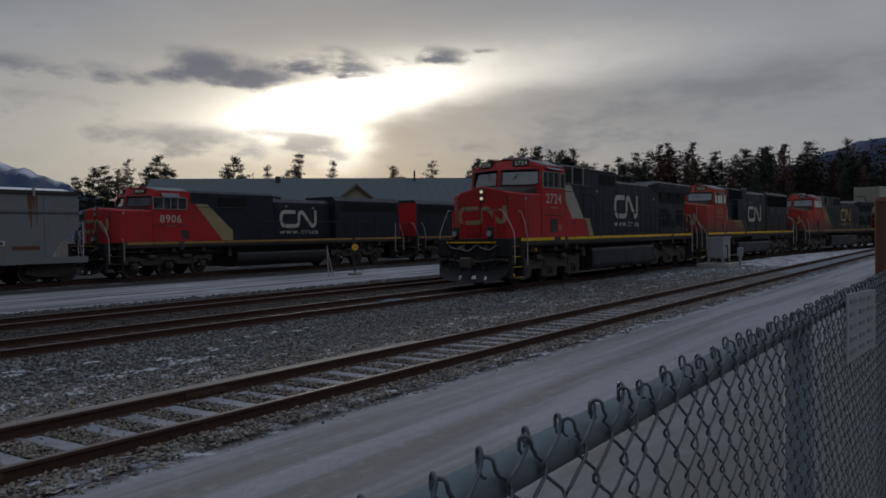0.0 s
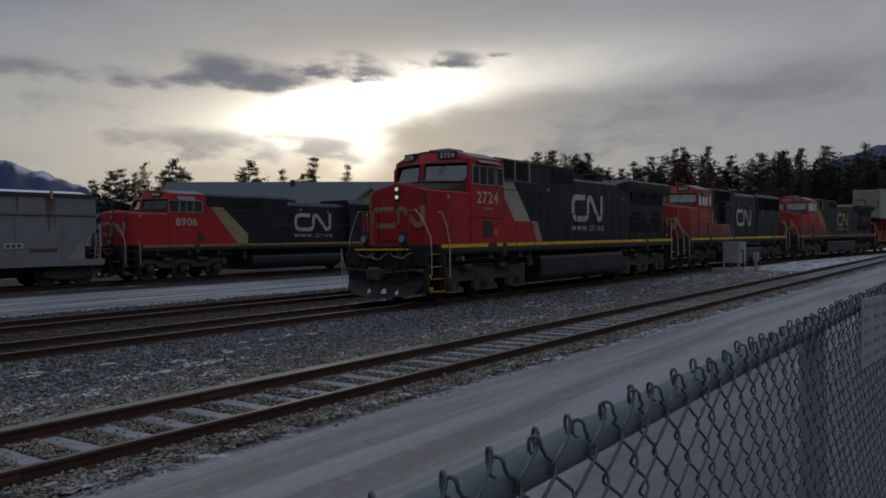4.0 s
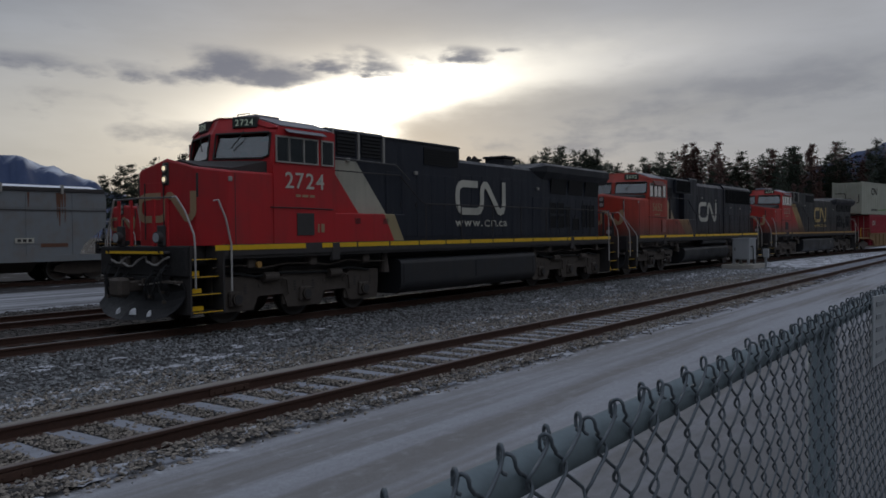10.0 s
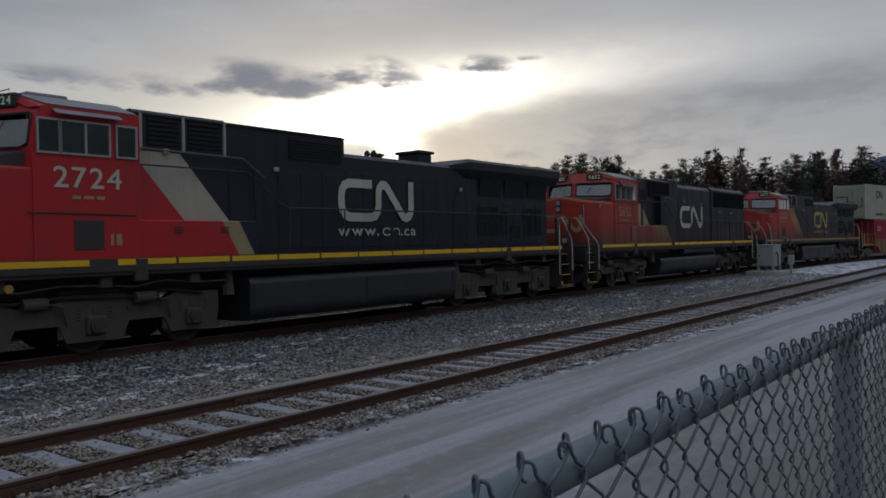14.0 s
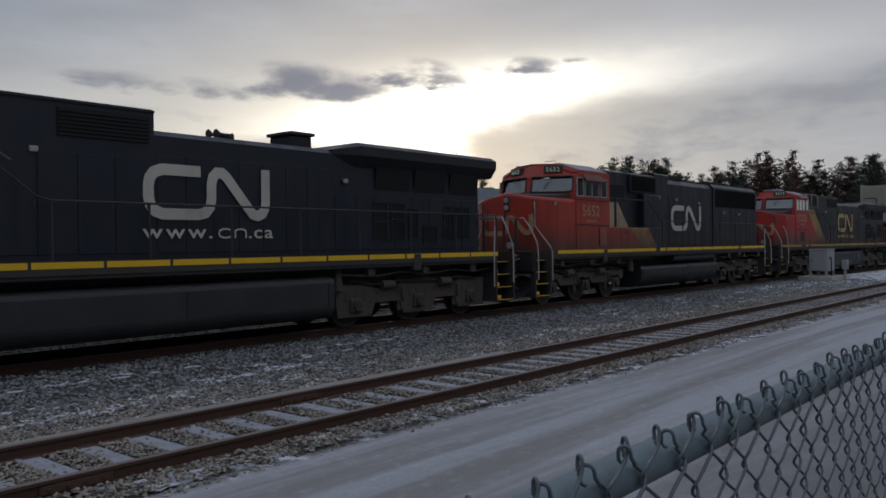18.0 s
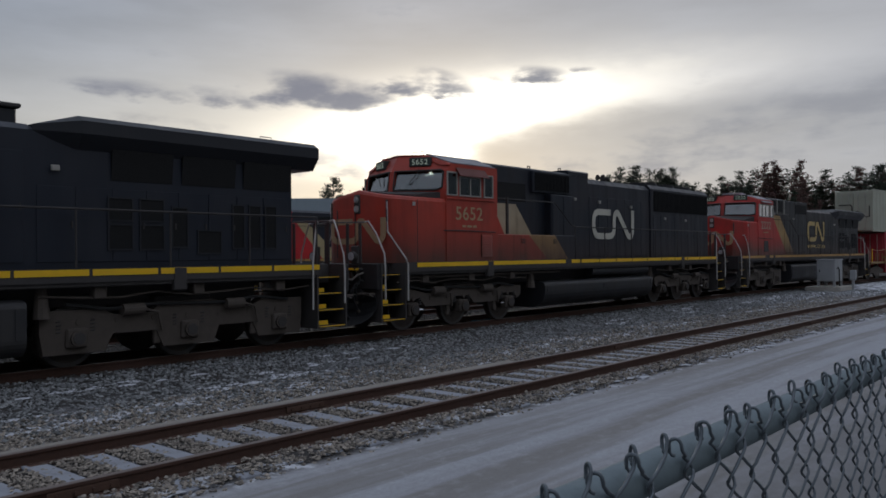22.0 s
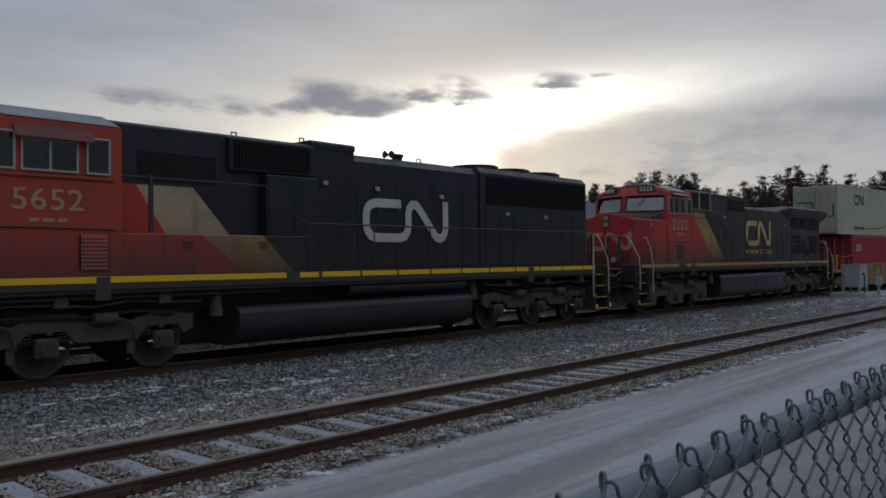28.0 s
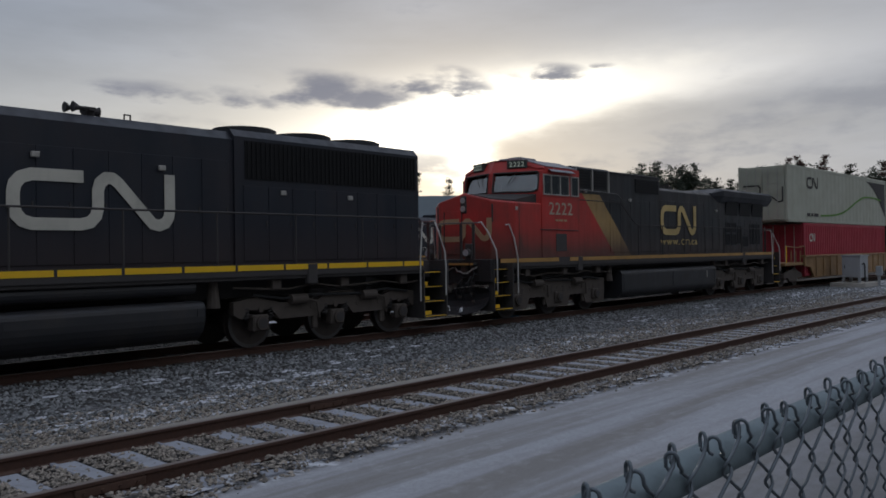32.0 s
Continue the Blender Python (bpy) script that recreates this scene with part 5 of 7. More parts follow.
    for x0, x1, z0, z1, hw in sp["side_boxes"]:
        for s in (-1, 1):
            a, b = sorted((s * hw, s * 1.5))
            bx = part("side_locker", box(B(), x0, x1, a, b, 1.73, z1, 0.015), M.get(sp["liv"] + "low", liv), lc)
            bm = B()
            for q in (0.3, 0.7):
                xx = x0 + (x1 - x0) * q
                a, b = sorted((s * 1.5, s * 1.515))
                for j in range(3):
                    box(bm, xx - 0.1, xx + 0.1, a, b, z1 - 0.25 + j * 0.05, z1 - 0.23 + j * 0.05)
            part("vent_slots", bm, M["frame"], bx)
    for s in (-1, 1):
        for x0, x1, z0, z1, hw, n, vert in sp["grilles"]:
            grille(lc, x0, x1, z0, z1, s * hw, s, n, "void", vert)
        for x, z in sp["lamps"]:
            hw = sp["lamp_y"]
            a, b = sorted((s * hw, s * (hw + 0.06)))
            part("step_light", box(B(), x - 0.07, x + 0.07, a, b, z - 0.05, z + 0.05, 0.012), M["winframe"], lc)
        x, z, w2, h2 = sp["logo"]
        logo(lc, x, z, w2, h2, s * (sp["logo_y"] + 0.016), M["white" if sp["letter"] == "tanletter" else sp["letter"]], s)
        if sp["url"]:
            address(lc, x, z - 0.33, w2 * 1.02, s * (sp["logo_y"] + 0.018), s, M[sp["letter"]])
        # walkway rail
        hx0, hx1 = sp["rail_x"]
        rail_post_set(lc, hx0, hx1, s * 1.5, 1.74, 2.76, 1.75, M["frame"])
        part("cab_rail", tube(B(), [(sp["cab"][1] + 0.05, s * 1.42, 3.5), (hx0 - 1.08, s * 1.42, 3.5), (hx0 - 0.95, s * 1.44, 3.4), (hx0 - 0.25, s * 1.5, 2.83), (hx0, s * 1.5, 2.76)], 0.016), M["frame"], lc)
    # tank
    x0, x1, z0, z1 = sp["tank"]
    low = 0.5 if emd else 0.3
    tank = [(-1.3 - 0.2 * math.sin(q), z1 - 0.14 + 0.14 * math.cos(q)) for q in (0, 0.4, 0.8, 1.2, 1.57)]
    tank += [(-1.5 + low * (1 - math.cos(q)), z0 + low - low * math.sin(q)) for q in (0, 0.22, 0.45, 0.67, 0.9, 1.12, 1.35, 1.57)]
    part("fuel_tank", prism(B(), tank + [(-y, z) for y, z in tank[::-1]], "x", x0, x1), M["tankpaint"], lc)
    for s in (-1, 1):
        for q in (0.02, 0.5, 0.98):
            xx = x0 + (x1 - x0) * q
            part("tank_band", box(B(), xx - 0.03, xx + 0.03, min(s * 1.49, s * 1.512), max(s * 1.49, s * 1.512), z0 + low, z1 - 0.14), M["tankpaint"], lc)
        if sp["liv"] == "liv3":
            part("tank_gauge", box(B(), x1 - 0.9, x1 - 0.85, min(s * 1.5, s * 1.53), max(s * 1.5, s * 1.53), z1 - 0.45, z1 - 0.2), M["winframe"], lc)
    if sp["reservoir"]:
        a, b = sp["reservoir"]
        for s in (-1, 1):
            part("air_reservoir", cyl(B(), (a, s * 1.28, 1.33), (b, s * 1.28, 1.33), 0.15, 16), M["tankpaint"], lc)
    for xx in (x0 - 0.35, x1 + 0.35):
        for s in (-1, 1):
            part("sand_pipe", cyl(B(), (xx, s * 1.2, 0.9), (xx, s * 1.2, 1.42), 0.14, 10, 0.09), M["gear"], lc)
    for ax in sp["axles"]:
        truck(lc, ax, emd)
    for s in (-1, 1):
        for k, ax in enumerate(sp["axles"]):
            a0, a1 = ax[0] - 0.7, ax[2] + 0.7
            pts = [(a0 + (a1 - a0) * q / 8, s * (1.3 + 0.03 * math.sin(q * 1.7)), 1.24 + 0.05 * math.sin(q * 2.3 + k)) for q in range(9)]
            part("brake_pipe", tube(B(), pts, 0.022), M["gear"], lc)
            pts = [(a0 + 0.5 + (a1 - a0 - 1) * q / 6, s * 1.22, 1.12 - 0.12 * abs(math.sin(q * 1.3))) for q in range(7)]
            part("traction_cable", tube(B(), pts, 0.03), M["hose"], lc)
            for q in (0.18, 0.52, 0.86):
                xx = a0 + (a1 - a0) * q
                part("sand_box", box(B(), xx - 0.12, xx + 0.12, min(s * 1.2, s * 1.4), max(s * 1.2, s * 1.4), 1.2, 1.42, 0.02), M["gear"], lc)
                part("snow_clod", loft(B(), [[(xx - 0.2, s * 1.16, 0.5), (xx + 0.16, s * 1.16, 0.5), (xx + 0.16, s * 1.05, 0.5), (xx - 0.2, s * 1.05, 0.5)], [(xx - 0.12, s * 1.14, 0.53), (xx + 0.1, s * 1.14, 0.54), (xx + 0.1, s * 1.07, 0.53), (xx - 0.12, s * 1.07, 0.53)]]), M["snow"], lc)
        if sp["lit"]:
            part("fuel_cap", cyl(B(), (-18.5, s * 1.42, 1.28), (-18.5, s * 1.48, 1.28), 0.07, 14), M["tan_stripe"], lc, "dull yellow round cap")
    part("centre_beam", box(B(), F + 1.2, -1.2, -0.8, 0.8, 1.05, 1.42), M["frame"], lc)
    horn(lc, sp["horn"][0], sp["horn"][1], ((-1, -0.66, 0.22), (-1, -0.5, 0.3), (1, -0.34, 0.16)))
    end_platform(lc, True, F, sp["lit"], sp)
    end_platform(lc, False, R, False, sp)
    hr = sp["hoods"][-1]
    part("rear_face", box(B(), hr[2], hr[2] + 0.012, -hr[3] + 0.03, hr[3] - 0.03, 1.78, hr[4] - 0.2), M["redcut"], lc, "red painted hood end")
    return lc


def ribbon_front(x, z):
    """The emblem laid across the nose, spread over its width."""
    bm = B()
    tmp = B()
    ribbon(tmp, [((0.5 - px / 3.0) * 2.05, z + pz / 1.1 * 0.66) for px, pz in RIBBON], 0.155, -0.004, 0.004)
    for f in tmp.faces:
        vs = []
        for v in f.verts:
            yy = v.co.x
            back = max(0.0, (abs(yy) - 0.97) * 0.8)
            vs.append(bm.verts.new((x + back + v.co.y, yy, v.co.z)))
        bm.faces.new(vs)
    tmp.free()
    bmesh.ops.remove_doubles(bm, verts=bm.verts, dist=0.0005)
    return bm


M["tankpaint"] = paint("dark_fuel_tank_paint", (0.024, 0.025, 0.028), (0.06, 0.05, 0.042), 0.4, 0.5)


def segs(x0, x1, length, gap=0.06):
    out, x = [], x0
    while x < x1 - 0.2:
        out.append((x, min(x + length - gap, x1)))
        x += length
    return out


GE = dict(liv="liv1", front=-20.47, rear=0.9, emd=False, label="red, grey and black diesel locomotive with lit headlights, leading the train", stripe="yellow",
          stripes=[(-19.75, -17.15)] + segs(-16.6, 0.0, 1.28), nose=(-19.82, -19.38, -18.05), nose_z=(3.6, 3.38, 3.3), emblem_z=2.22, head_z=3.28, lit=True,
          cab=(-18.8, -16.1), cab_z=(4.63, 4.38), wind_z=(3.66, 4.25), wins=[(-18.0, -17.65, 3.6, 4.14), (-17.6, -16.73, 3.6, 4.14), (-16.56, -16.2, 3.6, 4.14)],
          visor="roof", box=(-17.4, -16.84, 1.91, 2.43), box_grille=False, number="2724", num_x=-17.12, num_z=3.0, num_size=0.52, side_text=True, letter="white",
          hoods=[("blower_section", -16.1, -13.95, 1.28, 4.57, 0.06), ("inverter_section", -13.95, -10.4, 1.28, 4.54, 0.06), ("engine_hood", -10.4, -6.0, 1.26, 4.16, 0.1), ("radiator_hood", -6.0, -0.55, 1.26, 4.12, 0.05)],
          doors=[(-13.9, -10.5, 1.85, 3.6, 1.28), (-10.35, -6.1, 1.85, 3.7, 1.26), (-5.9, -0.65, 1.85, 3.15, 1.26)], side_boxes=[(-16.1, -13.35, 1.73, 2.45, 1.2)],
          grilles=[(-15.8, -15.1, 3.91, 4.46, 1.28, 6, False), (-14.87, -14.1, 3.91, 4.46, 1.28, 6, False), (-12.2, -10.5, 3.9, 4.38, 1.28, 7, False)],
          lamps=[(-12.6, 3.62), (-5.6, 3.45), (-15.4, 3.8)], lamp_y=1.28, logo=(-10.67, 2.46, 2.92, 1.1), logo_y=1.285, url=True, rail_x=(-12.4, -0.05), tank=(-13.55, -6.15, 0.3, 1.25), reservoir=None,
          axles=[(-18.95, -16.85, -14.75), (-5.2, -3.0, -0.85)], horn=(-8.3, 4.16))


def ge_details(lc, sp):
    """Exhaust stack and the overhanging radiator of the wide hood."""
    liv = M[sp["liv"]]
    if sp["lit"]:
        st = part("exhaust_chimney", box(B(), -6.52, -5.9, -0.5, 0.3, 4.1, 4.52, 0.03), M["black"], lc)
        part("stack_rim", box(B(), -6.58, -5.84, -0.56, 0.36, 4.52, 4.6, 0.02), M["frame"], st)
    prof = [(-1.27, 3.8), (-1.44, 4.02), (-1.47, 4.06), (-1.47, 4.28), (-1.3, 4.38), (1.3, 4.38), (1.47, 4.28), (1.47, 4.06), (1.44, 4.02), (1.27, 3.8)]
    bm = B()
    start = [(-5.95, y * 0.86, min(z, 4.16)) for y, z in prof]
    mid = [(-5.2, y, z) for y, z in prof]
    end = [(0.05, y, z) for y, z in prof]
    loft(bm, [start, mid, end])
    part("radiator", bm, M["black"], lc, "dark overhanging radiator housing")
    for s in (-1, 1):
        for x in (-4.6, -3.2, -1.8):
            # near-black here is the shade of the recess under the radiator
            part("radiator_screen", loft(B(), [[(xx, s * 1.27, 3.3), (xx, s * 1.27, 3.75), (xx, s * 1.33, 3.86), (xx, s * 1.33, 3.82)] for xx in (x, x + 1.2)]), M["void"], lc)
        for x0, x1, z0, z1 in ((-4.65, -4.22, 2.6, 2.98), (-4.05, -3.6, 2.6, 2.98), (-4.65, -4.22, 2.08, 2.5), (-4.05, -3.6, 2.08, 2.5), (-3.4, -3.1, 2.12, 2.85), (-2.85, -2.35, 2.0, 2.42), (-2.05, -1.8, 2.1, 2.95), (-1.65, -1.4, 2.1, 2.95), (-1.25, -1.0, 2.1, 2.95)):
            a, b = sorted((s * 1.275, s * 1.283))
            # no real hole: the sheet is coloured as the vent's dark inside
            vo = part("vent_opening", box(B(), x0, x1, a, b, z0, z1), M["void"], lc, "flat sheet coloured near-black as the shade inside a vent")
            a, b = sorted((s * 1.283, s * 1.296))
            bm = B()
            box(bm, x0 - 0.03, x0, a, b, z0 - 0.03, z1 + 0.03)
            box(bm, x1, x1 + 0.03, a, b, z0 - 0.03, z1 + 0.03)
            box(bm, x0, x1, a, b, z0 - 0.03, z0)
            box(bm, x0, x1, a, b, z1, z1 + 0.03)
            part("vent_frame", bm, M["black"], vo)
    for s in (-1, 1):
        for xx in (-15.95, -15.0, -14.0):
            part("hood_post", box(B(), xx - 0.03, xx + 0.03, min(s * 1.28, s * 1.33), max(s * 1.28, s * 1.33), 3.8, 4.5), M["winframe"], lc)
        part("hood_handrail", tube(B(), [(-16.05, s * 1.4, 3.82), (-14.9, s * 1.4, 3.8), (-13.6, s * 1.4, 3.78), (-13.0, s * 1.4, 3.4)], 0.018), M["rail_dull"], lc)
        part("roof_gutter", box(B(), -16.1, -10.4, min(s * 1.27, s * 1.31), max(s * 1.27, s * 1.31), 4.47, 4.51), M["black"], lc)
    part("cab_air_unit", box(B(), -17.7, -16.9, -0.5, 0.4, 4.6, 4.78, 0.04), M["roof"], lc)
    part("roof_mast", tube(B(), [(-0.8, -0.5, 4.44), (-0.8, -0.5, 4.56), (-0.5, -0.5, 4.56), (-0.5, -0.5, 4.44)], 0.012), M["rail_white"], lc)


EMD = dict(GE, liv="liv2", emd=True, label="faded dusty red and black diesel locomotive, coupled second in train", front=-20.15, rear=1.0, stripes=[(-18.8, -11.95), (-11.6, -11.1)] + segs(-11.0, 0.0, 1.15),
           nose=(-19.38, -18.95, -17.62), nose_z=(3.58, 3.42, 3.36), emblem_z=2.2, head_z=3.22, lit=False, cab=(-18.35, -15.45), cab_z=(4.58, 4.3), wind_z=(3.62, 4.14),
           wins=[(-17.6, -17.25, 3.5, 4.06), (-17.1, -16.25, 3.5, 3.96), (-16.05, -15.7, 3.5, 4.06)], visor="redvisor", visor_drop=0.3, box=(-16.2, -15.7, 1.85, 2.45), box_grille=True, num_mat="tanletter", number="5652", num_x=-16.7, num_z=2.84, num_size=0.5, letter="tanletter",
           hoods=[("electrical_section", -15.45, -9.5, 0.9, 4.56, 0.05), ("engine_hood", -9.5, -4.9, 0.88, 4.48, 0.18), ("radiator_hood", -4.9, 0.5, 0.93, 4.53, 0.16)],
           doors=[(-9.4, -5.0, 1.8, 3.85, 0.88), (-4.7, 0.3, 1.8, 3.36, 0.93)], side_boxes=[(-15.45, -11.2, 1.73, 2.48, 0.86)],
           grilles=[(-14.85, -13.2, 3.5, 4.05, 0.9, 0, False), (-12.85, -10.9, 3.88, 4.44, 1.02, 24, True), (-4.65, 0.4, 3.5, 4.3, 0.93, 44, True)],
           lamps=[(-10.4, 3.72), (-8.8, 3.68), (-6.5, 3.6), (-3.7, 3.25), (-1.8, 3.22)], lamp_y=0.92, logo=(-9.28, 2.38, 3.08, 1.1), logo_y=0.9, url=False, rail_x=(-11.3, -0.05), tank=(-13.05, -5.95, 0.28, 1.07), reservoir=(-10.1, -6.1),
           axles=[(-18.6, -16.6, -14.5), (-4.5, -2.45, -0.45)], horn=(-7.7, 4.46))
M["redvisor"] = paint("rusty_red_visor", (0.13, 0.026, 0.018), (0.06, 0.03, 0.02), 0.4, 0.6)


def emd_details(lc, sp):
    for x in (-4.05, -2.5, -0.95):
        bm = cyl(B(), (x, 0, 4.5), (x, 0, 4.64), 0.72, 28)
        fan = part("radiator_fan", bm, M["black"], lc)
        part("fan_guard", cyl(B(), (x, 0, 4.64), (x, 0, 4.67), 0.66, 28), M["frame"], fan)
    for x in (-12.57, -10.8, -7.0, -0.6):
        zl = {-12.57: 4.54, -10.8: 4.6, -7.0: 4.46, -0.6: 4.5}[x]
        part("lifting_eye", tube(B(), [(x - 0.06, -0.6, zl), (x - 0.06, -0.6, zl + 0.13), (x + 0.06, -0.6, zl + 0.13), (x + 0.06, -0.6, zl)], 0.02), M["frame"], lc)
    part("roof_block", prism(B(), [(-0.92, 4.5), (-0.92, 4.62), (-0.86, 4.67), (0.86, 4.67), (0.92, 4.62), (0.92, 4.5)], "x", -10.76, -9.48), M[sp["liv"]], lc)
    for s in (-1, 1):
        ya, yb = sorted((s * 0.88, s * 1.15))
        eq = part("equipment_cabinet", box(B(), -12.14, -10.78, ya, yb, 1.74, 3.78, 0.02), M[sp["liv"]], lc)
        for q in (-12.08, -11.44):
            ya, yb = sorted((s * 1.15, s * 1.162))
            part("cabinet_door", box(B(), q, q + 0.6, ya, yb, 1.85, 3.7, 0.004), M[sp["liv"]], eq)
        ya, yb = sorted((s * 0.9, s * 1.02))
        part("filter_housing", box(B(), -12.95, -10.76, ya, yb, 3.82, 4.5, 0.02), M[sp["liv"]], lc)
    part("roof_step", box(B(), -9.85, -9.6, -0.5, 0.5, 4.44, 4.56, 0.02), M["black"], lc)
    for s in (-1, 1):
        part("sill_pipe", cyl(B(), (-19.0, s * 1.35, 1.36), (-12.0, s * 1.35, 1.36), 0.035, 8), M["gear"], lc)
        for x in (-15.1,):
            part("cab_ladder_post", box(B(), x + 0.2, x + 0.27, min(s * 1.4, s * 1.46), max(s * 1.4, s * 1.46), 2.5, 3.55), M["frame"], lc)
        part("window_ledge", box(B(), -17.65, -15.6, min(s * 1.52, s * 1.56), max(s * 1.52, s * 1.56), 3.37, 3.41, 0.006), M["liv2r"], lc)
        part("hood_ladder", tube(B(), [(0.37, s * 0.9, 1.75), (0.37, s * 0.9, 4.3)], 0.02), M["frame"], lc)


GE2 = dict(GE, liv="liv3", label="dusty red, tan and black diesel locomotive, coupled third in the train", stripe="tan_stripe", lit=False, num_mat="palenum", number="2222", letter="goldletter", side_boxes=[],
           stripes=[(-20.1, -17.3), (-16.7, 0.0)],
           logo=(-10.4, 2.42, 2.95, 1.15))

loco1 = loco(GE, pose(0, TRAIN_Y, 0))
ge_details(loco1, GE)
loco2 = loco(EMD, pose(21.95, TRAIN_Y, 0))
emd_details(loco2, EMD)
loco3 = loco(GE2, pose(45.1, TRAIN_Y, 0))
ge_details(loco3, GE2)

# ---- container wagon behind the locomotives ----


def corrugated(bm, x0, x1, y, side, z0, z1, pitch=0.28, depth=0.035):
    """A ribbed side sheet."""
    n = int((x1 - x0) / pitch)
    pts = []
    for i in range(n):
        a = x0 + (x1 - x0) * i / n
        w = (x1 - x0) / n
        pts += [(a, 0.0), (a + w * 0.35, 0.0), (a + w * 0.5, -depth), (a + w * 0.85, -depth)]
    pts.append((x1, 0.0))
    lo = [bm.verts.new((px, y + side * py, z0)) for px, py in pts]
    hi = [bm.verts.new((px, y + side * py, z1)) for px, py in pts]
    for i in range(len(pts) - 1):
        bm.faces.new((lo[i], lo[i + 1], hi[i + 1], hi[i]))


def container(name, label, x0, x1, z0, z1, mat, car, ribs):
    c = part(name, box(B(), x0 + 0.06, x1 - 0.06, -1.16, 1.16, z0 + 0.05, z1 - 0.04), mat, car, label)
    for s in (-1, 1):
        bm = B()
        corrugated(bm, x0 + 0.12, x1 - 0.12, s * 1.21, s, z0 + 0.12, z1 - 0.1, 0.28 if ribs else 0.6, 0.035 if ribs else 0.012)
        part("side_sheet", bm, mat, c)
        for z in (z0 + 0.07, z1 - 0.05):
            a, b = sorted((s * 1.12, s * 1.22))
            part("rail_beam", box(B(), x0, x1, a, b, z - 0.07, z + 0.07, 0.008), mat, c)
        for x in (x0 + 0.06, x1 - 0.06):
            a, b = sorted((s * 1.1, s * 1.22))
            part("corner_post", box(B(), x - 0.07, x + 0.07, a, b, z0, z1, 0.01), mat, c)
    # doors at the leading end
    for s in (-1, 1):
        d = part("door", box(B(), x0 - 0.02, x0 + 0.05, min(s * 0.02, s * 1.08), max(s * 0.02, s * 1.08), z0 + 0.12, z1 - 0.12, 0.01), mat, c)
        for k in range(5):
            z = z0 + 0.35 + (z1 - z0 - 0.7) * k / 4
            part("door_rib", box(B(), x0 - 0.045, x0 - 0.02, min(s * 0.12, s * 1.0), max(s * 0.12, s * 1.0), z - 0.03, z + 0.03), mat, d)
        for y in (s * 0.3, s * 0.75):
            part("lock_rod", cyl(B(), (x0 - 0.07, y, z0 + 0.15), (x0 - 0.07, y, z1 - 0.12), 0.02, 6), M["winframe"], d)
    return c


